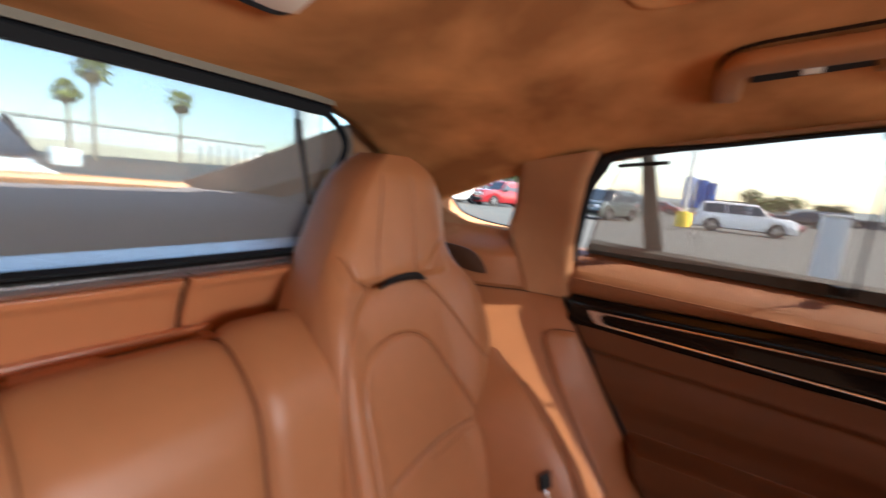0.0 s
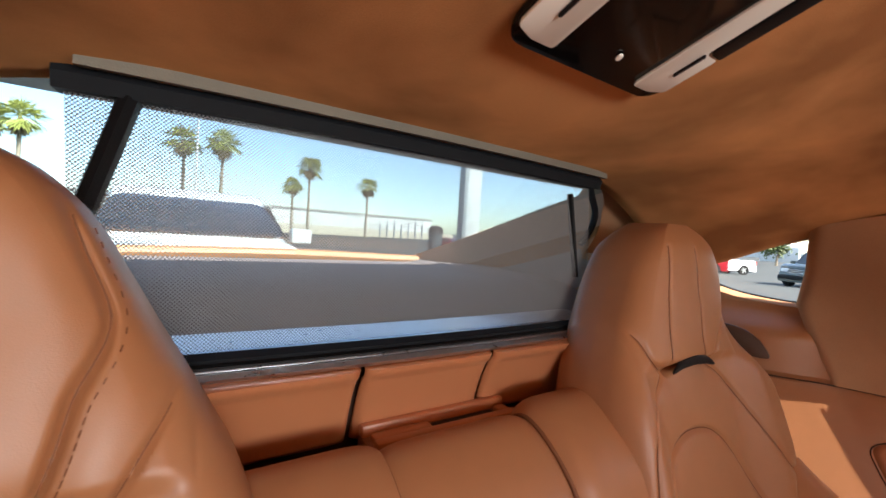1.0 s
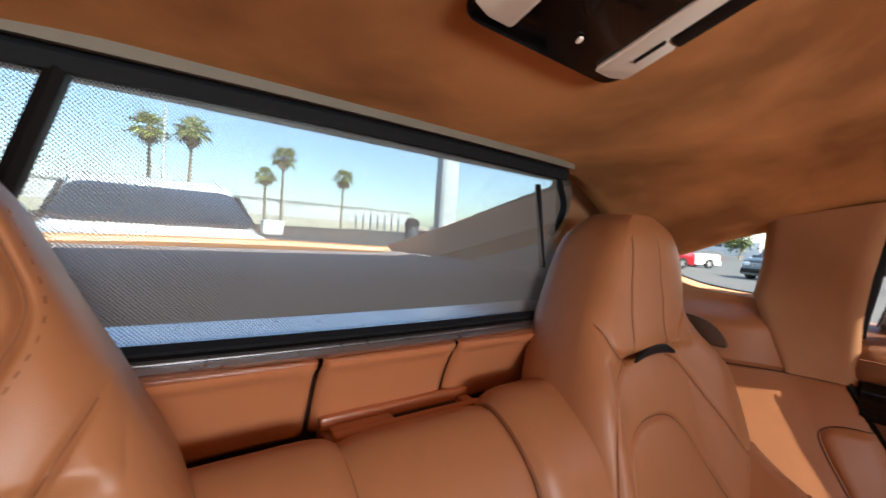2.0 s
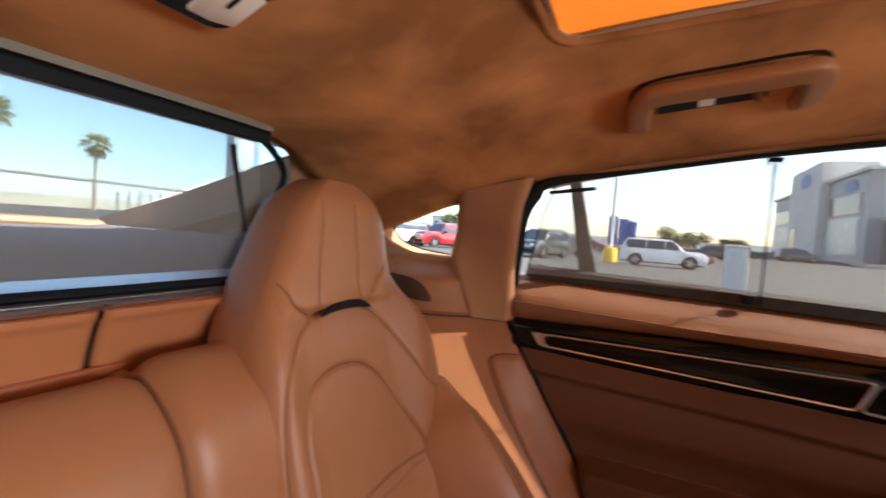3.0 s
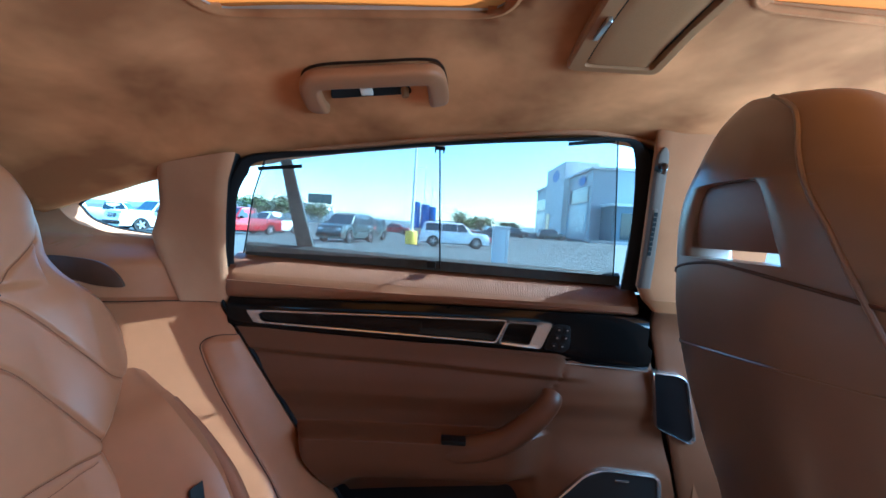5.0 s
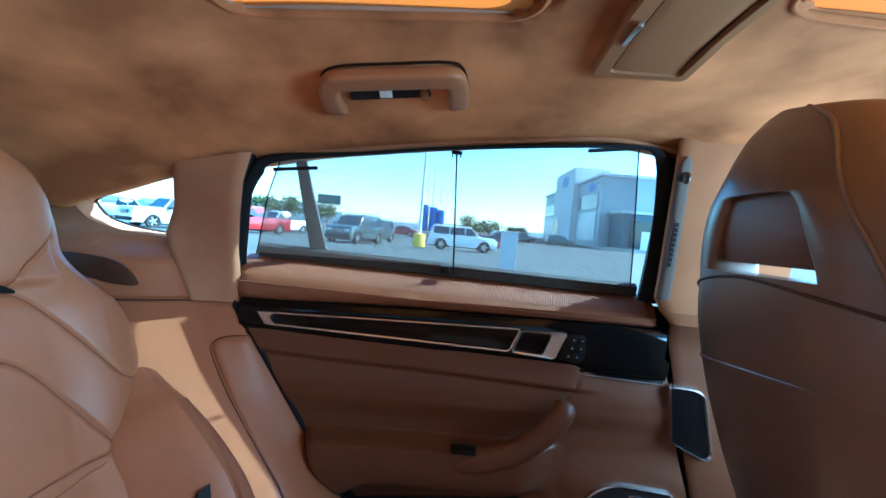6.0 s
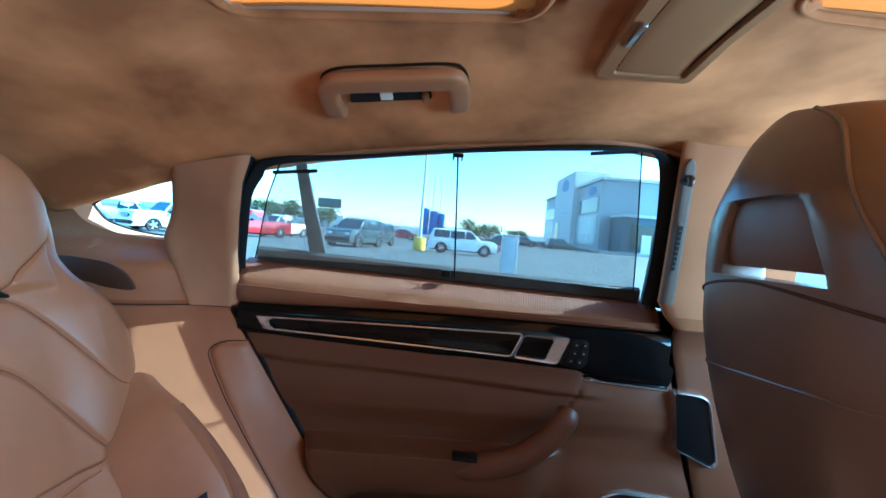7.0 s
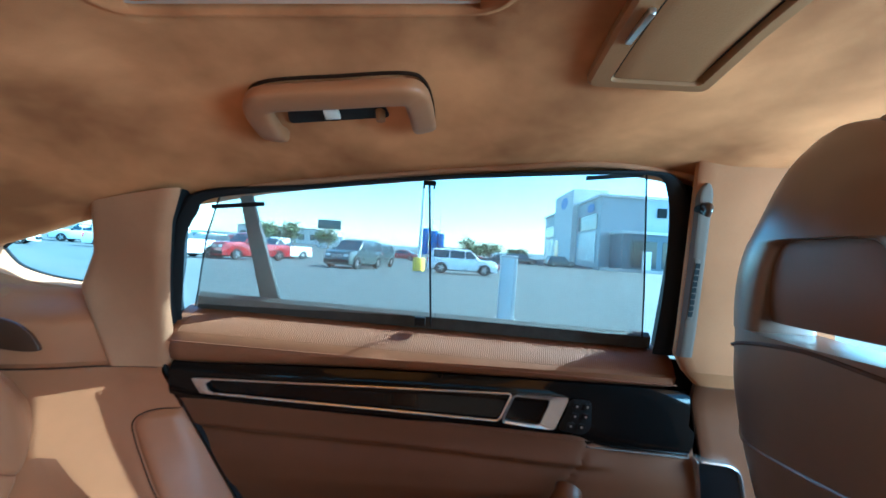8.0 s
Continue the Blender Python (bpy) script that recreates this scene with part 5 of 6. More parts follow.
# ---- raised rear blind ----
rb = thing("rear_window_blind", (-0.345, 0, 0.95), "raised dark mesh rear window blind with black folding arms", "window blind")
bot, top = [(-0.345, -0.335, 0.955), (-0.345, 0.335, 0.955)], [(-0.352, -0.345, 1.188), (-0.352, 0.325, 1.188)]
me = bpy.data.meshes.new("mesh_panel")
me.from_pydata([bot[0], bot[1], top[1], top[0]], [], [(0, 1, 2, 3)])
uv = me.uv_layers.new(name="metres")
for lp in me.loops:
    v = me.vertices[lp.vertex_index].co
    uv.data[lp.index].uv = (v.y, v.z)
me.materials.append(SHADE_REAR)
panel = new("mesh_panel", me)
panel.parent, panel.matrix_parent_inverse = rb, Matrix.Translation(rb.location).inverted()
part("top_bar", loft([[Vector((px, y, pz + 0.004 * (1 - (y / 0.35) ** 2))) for px, pz in ((-0.334, 1.178), (-0.330, 1.190), (-0.338, 1.206), (-0.372, 1.210), (-0.374, 1.182))] for y in np.linspace(-0.350, 0.330, 21)]), RUBBER, rb, "black top bar")
part("bar_cover", loft([[Vector((px, y, pz + 0.004 * (1 - (y / 0.35) ** 2))) for px, pz in ((-0.314, 1.193), (-0.316, 1.209), (-0.372, 1.222), (-0.372, 1.202))] for y in np.linspace(-0.335, 0.32, 21)]), OLIVE_TRIM, rb, "olive grey cover strip")
for a, b in (((-0.350, -0.302, 1.182), (-0.352, -0.330, 1.085)), ((-0.350, -0.330, 1.09), (-0.356, -0.352, 0.965)), ((-0.350, 0.275, 1.166), (-0.352, 0.305, 1.03))):
    d = (Vector(b) - Vector(a)).normalized()
    part("side_arm", tube([Vector(a), Vector(a) + (Vector(b) - Vector(a)) * 0.5, Vector(b)], 0.0185 if a[1] < 0 else 0.0065, 8, flat=0.5), BLACK_PLASTIC, rb, "black folding arm")
rim = smooth_line([(-0.352, 0.325, 1.190), (-0.40, 0.40, 1.176), (-0.42, 0.44, 1.150), (-0.43, 0.445, 1.120), (-0.44, 0.43, 1.085)], 8)
seal = thing("tailgate_seal", (-0.4, 0.4, 1.1), "black rubber seal at the edge of the tailgate opening", "seal")
part("lip", tube(rim, 0.0065, 8), RUBBER, seal)

# headliner's rear edge to the tailgate opening, closing the corners
for s in (1, -1):
    a = smooth_line([(-0.345, 0.33 * s, 1.200), (-0.39, 0.42 * s, 1.180), (-0.415, 0.455 * s, 1.150), (-0.425, 0.46 * s, 1.115), (-0.44, 0.445 * s, 1.07)], 8)
    b = smooth_line([(-0.345, 0.345 * s, 1.205), (-0.335, 0.50 * s, 1.182), (-0.335, 0.57 * s, 1.145), (-0.345, 0.625 * s, 1.10), (-0.36, 0.645 * s, 1.05)], 8)
    c = smooth_line([(-0.35, 0.345 * s, 1.206), (-0.37, 0.60 * s, 1.16), (-0.40, 0.66 * s, 1.13), (-0.42, 0.68 * s, 1.08), (-0.44, 0.69 * s, 1.0)], 8)
    bm, _ = grid([a, [(p + q) / 2 + Vector((-0.006, 0, 0.0)) for p, q in zip(a, b)], b, c])
    structure("rear_corner_trim", bm, SUEDE_PALE, "pale suede corner trim between roof and tailgate opening", "trim")

# ---- roof fittings ----
lamp = thing("roof_lamp", (-0.02, 0, 1.24), "black rear roof lamp console with two cream opal lenses", "roof lamp")


def lamp_p(x, y, out=0.0):
    return Vector((x - out * 0.33, y, 1.2255 + 0.345 * (x + 0.113) - out))


def lamp_plate(pts, r, depth, out, bevel=0.001, n=5):
    return slab(round_corners([lamp_p(a, b, out) for a, b in pts], r, n), lamp_p(0, 0, depth) - lamp_p(0, 0, 0), bevel)


part("housing", lamp_plate([(-0.118, -0.092), (-0.118, 0.092), (0.072, 0.092), (0.072, -0.092)], 0.022, 0.008, -0.003, 0.003), PIANO, lamp, "glossy black housing")
for s in (1, -1):
    part("lens", lamp_plate([(-0.106, 0.050 * s), (-0.106, 0.072 * s), (-0.1005, 0.0895 * s), (-0.058, 0.0895 * s), (-0.058, 0.072 * s), (0.050, 0.070 * s), (0.050, 0.050 * s)], 0.004, 0.003, 0.0045), WHITE_LENS, lamp, "cream opal lens")
    part("rocker", lamp_plate([(-0.056, 0.074 * s), (-0.056, 0.0895 * s), (0.045, 0.0895 * s), (0.045, 0.074 * s)], 0.003, 0.004, 0.0045), BLACK_PLASTIC, lamp, "black rocker switch")
    part("latch", lamp_plate([(-0.082, 0.069 * s), (-0.082, 0.0725 * s), (-0.058, 0.0725 * s), (-0.058, 0.069 * s)], 0.001, 0.002, 0.0078, 0.0004, 2), BLACK_PLASTIC, lamp, "small dark mark on the lens")
part("sensor", lamp_plate([(-0.093, 0.004), (-0.093, 0.009), (-0.088, 0.009), (-0.088, 0.004)], 0.002, 0.002, 0.006, 0.0005, 3), WHITE_LENS, lamp, "tiny bright sensor dot")

# grab handle
grab = thing("grab_handle", (0.31, 0.56, 1.25), "tan leather-covered roof grab handle with a dark recess", "grab handle")


def roof_p(x, y, out):
    e = 0.004
    z = roof_z(x, y)
    nrm = Vector((-(roof_z(x + e, y) - z) / e, -(roof_z(x, y + e) - z) / e, 1)).normalized()
    return Vector((x, y, z)) - nrm * out


bar = smooth_line([roof_p(0.210, 0.592, 0.002), roof_p(0.210, 0.572, 0.014), roof_p(0.211, 0.540, 0.020), roof_p(0.218, 0.518, 0.022), roof_p(0.240, 0.509, 0.024), roof_p(0.319, 0.504, 0.025), roof_p(0.392, 0.500, 0.024), roof_p(0.409, 0.508, 0.022), roof_p(0.414, 0.530, 0.020), roof_p(0.416, 0.564, 0.014), roof_p(0.416, 0.588, 0.002)], 8)


def flat_bar(path, tall, deep_):
    """A bar with a flattened, round-cornered section."""
    loops, side = [], None
    for i, p in enumerate(path):
        d = (path[min(i + 1, len(path) - 1)] - path[max(i - 1, 0)]).normalized()
        ref = side if side is not None else Vector((1, 0, 0)) if abs(d.x) < 0.7 else Vector((0, 0, 1))
        a = (ref - d * ref.dot(d)).normalized()
        side, b = a, d.cross(a)
        loops.append([p + tall * math.copysign(abs(math.cos(q)) ** 0.55, math.cos(q)) * a + deep_ * math.copysign(abs(math.sin(q)) ** 0.55, math.sin(q)) * b for q in (2 * math.pi * k / 24 for k in range(24))])
    return loft(loops)


part("bar", flat_bar(bar, 0.0165, 0.0110), material("handle_leather", (0.34, 0.152, 0.062), rough=0.5, vary=0.08, scale=8, bump=0.05, bump_scale=900), grab, "smooth tan bar")
rec = [roof_p(a, b, 0.0035) for a, b in ((0.240, 0.545), (0.365, 0.540), (0.372, 0.568), (0.234, 0.572))]
part("recess", slab(round_corners(rec, 0.008), (0, 0.001, 0.002), 0.0), BLACK_PLASTIC, grab, "dark recess behind the bar")
part("clip", slab([roof_p(a, b, 0.007) for a, b in ((0.288, 0.546), (0.308, 0.546), (0.308, 0.560), (0.288, 0.560))], (0, -0.001, -0.004), 0.001), WHITE_LENS, grab, "small white clip")
part("coat_peg", tube([roof_p(0.360, 0.556, 0.0), roof_p(0.361, 0.560, 0.016)], [0.007, 0.006], 10), PLASTIC_TAN, grab, "small tan peg")
# the handle's shadow on the headliner, drawn as a thin dark tube
shade_line = [p for p in smooth_line([roof_p(0.200, 0.590, 0.002), roof_p(0.198, 0.550, 0.002), roof_p(0.203, 0.518, 0.002), roof_p(0.235, 0.503, 0.002), roof_p(0.319, 0.498, 0.002), roof_p(0.396, 0.494, 0.002), roof_p(0.420, 0.506, 0.002), roof_p(0.429, 0.545, 0.002), roof_p(0.430, 0.590, 0.002)], 6)]
part("base_shadow", tube(shade_line, 0.0022, 8), material("handle_shadow", (0.030, 0.014, 0.008), rough=0.95, vary=0.1, scale=30, spec=0.05), grab, "dark line for the shadow round the handle")

# vanity mirror flap
van = thing("vanity_mirror_flap", (0.66, 0.30, 1.29), "closed tan vanity mirror flap in a raised roof frame", "vanity flap")


def van_p(x, y, out=0.0):
    return Vector((x, y, roof_z(0.68, y) - 0.006 - out))


def van_loop(x0, x1, y0, y1, r, out=0.0, n=5):
    return [van_p(p.x, p.y, out) for p in round_corners([(x0, y1, 0), (x0, (y0 + y1) / 2, 0), (x0, y0, 0), (x1, y0, 0), (x1, (y0 + y1) / 2, 0), (x1, y1, 0)], [r, 0.1, r, r, 0.1, r], n)]


fr_o, fr_m, fr_n, fr_i = van_loop(0.610, 0.752, 0.14, 0.506, 0.014), van_loop(0.614, 0.748, 0.144, 0.502, 0.012), van_loop(0.634, 0.737, 0.156, 0.492, 0.008), van_loop(0.636, 0.735, 0.158, 0.490, 0.006)
sh = lambda lp_, k: [p + Vector((0, 0, k)) for p in lp_]
part("frame", grid([sh(fr_o, 0.020), sh(fr_o, -0.003), sh(fr_m, -0.007), sh(fr_n, -0.007), sh(fr_i, -0.001), sh(fr_i, 0.010)], True)[0], PLASTIC_TAN, van, "tan moulded frame")
rows = [[van_p(x, y, 0.0035 + 0.0015 * (1 - abs(2 * j / 12 - 1) ** 8)) for j, x in enumerate(np.linspace(0.638, 0.729, 13))] for y in np.linspace(0.160, 0.488, 30)]
part("flap", grid(rows)[0], PLASTIC_TAN, van, "plain tan flap")
part("flap_gap", grid([[van_p(x, y, -0.004) for x in (0.63, 0.742)] for y in (0.15, 0.3, 0.495)])[0], BLACK_PLASTIC, van, "dark gap round the flap")
part("catch", block(0.624, 0.631, 0.372, 0.425, roof_z(0.68, 0.40) - 0.019, roof_z(0.68, 0.40) - 0.012, 0.002), ALU, van, "small bright catch")

# ---- belt of the far rear seat ----
belt = thing("seat_belt", (0.0, 0.60, 0.45), "tan seat belt with a dark buckle beside the rear seat", "seat belt")


def ribbon(line, w_vec, mat, name, lab):
    bm, _ = grid([[p - w_vec * 0.5, p, p + w_vec * 0.5] for p in line])
    ob = part(name, bm, mat, belt, lab)
    ob.modifiers.new("thickness", "SOLIDIFY").thickness = 0.0015
    return ob


ribbon(smooth_line([(-0.045, 0.602, 0.702), (-0.010, 0.597, 0.675), (0.025, 0.592, 0.645), (0.070, 0.582, 0.602), (0.100, 0.574, 0.565), (0.14, 0.56, 0.50)], 8), Vector((0.012, 0.016, 0.010)), BELT, "webbing", "tan belt webbing against the side panel")
part("tongue", slab(round_corners([Vector((0.035, 0.530, 0.577)), Vector((0.058, 0.575, 0.588)), Vector((0.070, 0.572, 0.562)), Vector((0.045, 0.525, 0.550))], 0.006), (0.006, -0.002, 0.008), 0.002), BLACK_PLASTIC, belt, "black buckle tongue")
part("tongue_plate", slab([Vector((0.050, 0.532, 0.556)), Vector((0.068, 0.568, 0.566)), Vector((0.082, 0.566, 0.535)), Vector((0.066, 0.532, 0.526))], (0.002, 0, 0.002), 0.0006), CHROME, belt, "steel tongue plate")

# ---- front seat, seen from behind ----
fs = thing("car_seat", (1.0, 0.40, 0.2), "brown leather front sports seat with an opening under the headrest", "car seat")
FY = 0.41
f_half = curve_fn([0.20, 0.45, 0.60, 0.73, 0.80, 0.88, 0.95, 1.011, 1.069, 1.12, 1.172, 1.21, 1.232, 1.244, 1.251, 1.256], [0.23, 0.232, 0.232, 0.230, 0.230, 0.228, 0.224, 0.212, 0.204, 0.186, 0.152, 0.127, 0.105, 0.085, 0.065, 0.030])
f_mid = curve_fn([0.20, 1.05, 1.12, 1.19, 1.24, 1.256], [FY, FY, FY + 0.002, FY + 0.010, FY + 0.020, FY + 0.034])
f_edge = curve_fn([0.20, 0.62, 0.73, 0.88, 1.0, 1.15, 1.22, 1.276], [1.12, 1.0, 0.955, 0.905, 0.880, 0.868, 0.872, 0.885])
f_wrap = curve_fn([0.20, 0.9, 1.1, 1.22, 1.276], [0.07, 0.075, 0.070, 0.040, 0.015])
f_thick = curve_fn([0.20, 0.60, 0.90, 1.0, 1.15, 1.22, 1.276], [0.13, 0.12, 0.10, 0.085, 0.070, 0.060, 0.02])


def f_x(a, z):
    """The seat's rear face; a runs from -1 to 1 across it."""
    return float(f_edge(z)) - float(f_wrap(z)) * (1 - min(1.0, abs(a)) ** 2.4)


def f_loop(z, a0, a1, n=28):
    """A closed cross-section of the shell between two places across it."""
    w, th = float(f_half(z)), float(f_thick(z))
    back, front = [], []
    for k in range(n + 1):
        s = -1 + 2 * k / n
        s = math.sin(s * math.pi / 2)
        a = (a0 + a1) / 2 + (a1 - a0) / 2 * s
        e = 3.2 if s < 0 and a0 == -1 else 6
        r = (1 - abs(s) ** e) ** (1 / e) if abs(s) < 1 else 0.0
        x = f_x(a, z)
        back.append(Vector((x + th * 0.45 * (1 - r), float(f_mid(z)) + w * a, z)))
        front.append(Vector((x + th - th * 0.45 * (1 - r), float(f_mid(z)) + w * a, z)))
    return back + front[-2:0:-1]


def hole_half(z):
    return float(np.interp(z, [1.020, 1.030, 1.045, 1.08, 1.115, 1.130, 1.136, 1.140], [0.088, 0.088, 0.086, 0.075, 0.063, 0.054, 0.044, 0.0]))


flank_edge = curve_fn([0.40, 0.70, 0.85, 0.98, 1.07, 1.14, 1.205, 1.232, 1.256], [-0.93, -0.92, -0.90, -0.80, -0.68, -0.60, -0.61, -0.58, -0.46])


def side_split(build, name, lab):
    """Back face in brown; the flank towards the car's middle has sunlight painted in."""
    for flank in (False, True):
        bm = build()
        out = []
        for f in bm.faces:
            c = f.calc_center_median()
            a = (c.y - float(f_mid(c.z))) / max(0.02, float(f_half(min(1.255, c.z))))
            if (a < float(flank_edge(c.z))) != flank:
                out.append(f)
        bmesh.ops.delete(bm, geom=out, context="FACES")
        part(name if not flank else name + "_flank", bm, FLANK_SUNLIT if flank else LEATHER_BROWN, fs, lab if not flank else "leather flank made paler where it faces the sun")


def limb(side):
    loops = []
    for z in np.linspace(1.030, 1.140, 20):
        hh = hole_half(z) / float(f_half(z))
        loops.append(f_loop(z, hh, 1, 20) if side > 0 else f_loop(z, -1, -hh, 70))
    return loft(loops)


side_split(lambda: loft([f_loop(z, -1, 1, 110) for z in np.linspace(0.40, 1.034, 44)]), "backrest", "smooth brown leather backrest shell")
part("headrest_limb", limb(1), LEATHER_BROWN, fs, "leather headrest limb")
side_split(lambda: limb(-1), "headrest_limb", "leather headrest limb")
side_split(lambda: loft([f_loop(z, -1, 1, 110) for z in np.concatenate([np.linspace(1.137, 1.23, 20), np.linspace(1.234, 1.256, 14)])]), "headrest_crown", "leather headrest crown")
# front cushion seen through the opening, the hole's shade put into its colour
loops = []
for z in np.linspace(1.048, 1.165, 14):
    w = 0.105 * (1 - 0.25 * ((z - 1.10) / 0.1) ** 2)
    loops.append([Vector((0.858 + 0.024 * math.cos(q) - 0.018 * (1 - ((z - 1.11) / 0.09) ** 2), FY + w * math.copysign(abs(math.sin(q)) ** 0.6, math.sin(q)), z)) for q in [2 * math.pi * k / 24 for k in range(24)]])
part("headrest_cushion", loft(loops), LEATHER_SHADED, fs, "leather cushion darkened for the shade inside the headrest opening")
edge_l = smooth_line([(f_x(a, z) - 0.0005, float(f_mid(z)) + float(f_half(z)) * a, z) for z in np.linspace(1.25, 0.60, 24) for a in (float(flank_edge(z)),)], 3)
part("edge_piping", tube(edge_l, 0.0030, 8), LEATHER_BROWN, fs, "leather piping along the edge")
split = smooth_line([(f_x(a, 1.030 - 0.04 * abs(a)) - 0.0005, FY + float(f_half(1.0)) * a, 1.030 - 0.035 * abs(a) ** 1.5) for a in np.linspace(-1, 1, 13)], 4)
part("headrest_seam", tube(split, 0.0022, 6), SEAM, fs, "dark seam under the headrest")
line2 = smooth_line([(f_x(a, z) - 0.0008, FY + float(f_half(z)) * a, z) for a, z in ((0.98, 0.876), (0.6, 0.888), (0.2, 0.902), (-0.2, 0.912), (-0.5, 0.917), (-0.95, 0.920))], 8)
part("back_ridge", tube([p + Vector((0.001, 0, 0.002)) for p in line2], [0.0026 * (1 - (k / len(line2)) ** 2) + 0.0004 for k in range(len(line2))], 8), LEATHER_BROWN, fs, "soft raised leather ridge")
part("cushion", block(1.0, 1.5, FY - 0.23, FY + 0.23, 0.22, 0.45, 0.04), LEATHER, fs, "leather seat cushion")
part("seat_rail", block(1.0, 1.5, FY - 0.18, FY + 0.18, 0.2, 0.225, 0.004), BLACK_PLASTIC, fs, "dark seat rail")

# ---- outside ----


def ground_z(x, y):
    r = math.hypot(x, y)
    return 0.022 * min(max(0.0, r - 50), 90) - 0.012 * min(max(0.0, r - 8), 32)


bm = bmesh.new()
rings = []
for r in (0.0, 3, 8, 15, 25, 35, 45, 50, 60, 75, 95, 115, 140, 200, 400, 1000, 3500):
    rings.append([Vector((r * math.cos(a), r * math.sin(a), ground_z(r, 0))) for a in [2 * math.pi * k / 48 for k in range(48)]])
grid(rings[1:], True, bm)
cap(bm, [bm.verts.new(p) for p in rings[1]])
bmesh.ops.remove_doubles(bm, verts=bm.verts[:], dist=0.001)
structure("ground", bm, ASPHALT, "sunlit grey asphalt parking lot", "ground")


def vehicle(name, paint_name, at, heading, label, style="suv", group="parked vehicles"):
    """Body lofted from cross-sections along its length; nose towards +x of its own."""
    ob = thing(name, (0, 0, 0), label, "car", group)
    L, W, H, belt = {"suv": (4.95, 1.95, 1.76, 1.08), "pickup": (5.8, 2.0, 1.92, 1.15), "sedan": (4.75, 1.85, 1.46, 0.94), "jeep": (4.9, 1.98, 1.86, 1.14)}[style]
    h, w = L / 2, W / 2
    P = PAINTS[paint_name]
    hood = belt + 0.02
    if style == "pickup":
        deck = [(-h, 0.62), (-h + 0.04, belt + 0.05), (-0.75, belt + 0.05), (1.05, belt), (1.30, hood + 0.06), (h - 0.25, hood), (h - 0.04, hood - 0.12), (h, 0.66)]
        roof = (-0.70, -0.45, 0.55, 1.25)
    elif style == "sedan":
        deck = [(-h, 0.60), (-h + 0.05, belt + 0.02), (-1.5, belt + 0.05), (0.9, belt), (h - 0.6, belt - 0.10), (h - 0.08, belt - 0.24), (h, 0.50)]
        roof = (-1.75, -0.95, 0.25, 1.15)
    else:
        deck = [(-h, 0.62), (-h + 0.05, belt), (0.9, belt), (1.15, hood), (h - 0.35, hood - 0.04), (h - 0.06, hood - 0.18), (h, 0.60)]
        roof = (-h + 0.12, -h + 0.42, 0.45, 1.25)
    # lower body
    loops = []
    for x in np.linspace(-h, h, 41):
        top = float(np.interp(x, [d[0] for d in deck], [d[1] for d in deck]))
        nar = 1 - 0.10 * abs(x / h) ** 6 - 0.05 * abs(x / h) ** 2
        arch = max([0.0] + [math.sqrt(max(0, 0.44 ** 2 - (x - wx) ** 2)) for wx in (-0.30 * L, 0.31 * L)])
        lo = max(0.26, 0.30 + arch * 0.95 if arch else 0.26)
        hw = w * nar
        loops.append([Vector((x, s * hw * a, lo + (top - lo) * b)) for s, seq in ((1, ((0.80, 0.0), (0.97, 0.06), (1.0, 0.40), (0.98, 0.70), (0.93, 0.96), (0.84, 1.0))), (-1, ((0.84, 1.0), (0.93, 0.96), (0.98, 0.70), (1.0, 0.40), (0.97, 0.06), (0.80, 0.0)))) for a, b in seq])
    part("body", loft(loops), P, ob, local=True)
    part("underbody", block(-h + 0.25, h - 0.25, -w * 0.82, w * 0.82, 0.24, 0.62, 0.03), BLACK_PLASTIC, ob, "dark underbody", local=True)
    # cabin with glass
    r0, r1, r2, r3 = roof
    tz = H
    sec = []
    for x in np.linspace(r0, r3, 27):
        top = float(np.interp(x, [r0, r1 - 0.10, r1, (r1 + r2) / 2, r2, r2 + 0.16, r3], [belt, tz - 0.14, tz - 0.035, tz, tz - 0.03, tz - 0.12, belt]))
        k = (top - belt) / (tz - belt)
        sec.append([Vector((x, s * w * a, belt - 0.03 + (top - belt + 0.03) * b)) for s, seq in ((1, ((0.90, 0.0), (0.86, 0.35), (0.80, 0.75), (0.74, 0.95), (0.62, 1.0))), (-1, ((0.62, 1.0), (0.74, 0.95), (0.80, 0.75), (0.86, 0.35), (0.90, 0.0)))) for a, b in seq])
    part("cabin", loft(sec), P, ob, local=True)
    gw = lambda z: w * float(np.interp((z - belt) / (tz - belt), [0, 0.35, 0.75, 1.0], [0.905, 0.868, 0.808, 0.70]))
    z0, z1 = belt + 0.03, tz - 0.13
    cuts = {"pickup": ((-0.62, 0.18), (0.24, 1.12)), "sedan": ((-1.25, -0.35), (-0.29, 0.95)), "suv": ((-h + 0.45, -0.95), (-0.88, 0.12), (0.18, 1.10)), "jeep": ((-h + 0.45, -0.95), (-0.88, 0.12), (0.18, 1.10))}[style]
    for a, b in cuts:
        for s in (1, -1):
            ra, rb_ = max(a, r1 - 0.06 if a == cuts[0][0] else a), min(b, r2 + 0.10 if b == cuts[-1][1] else b)
            pts = [Vector((a, s * (gw(z0) + 0.006), z0)), Vector((b, s * (gw(z0) + 0.006), z0)), Vector((rb_, s * (gw(z1) + 0.006), z1)), Vector((ra, s * (gw(z1) + 0.006), z1))]
            part("side_window", slab(round_corners(pts, 0.05, 3), (0, -0.012 * s, 0)), WINDOW_DARK, ob, "dark side window", local=True)
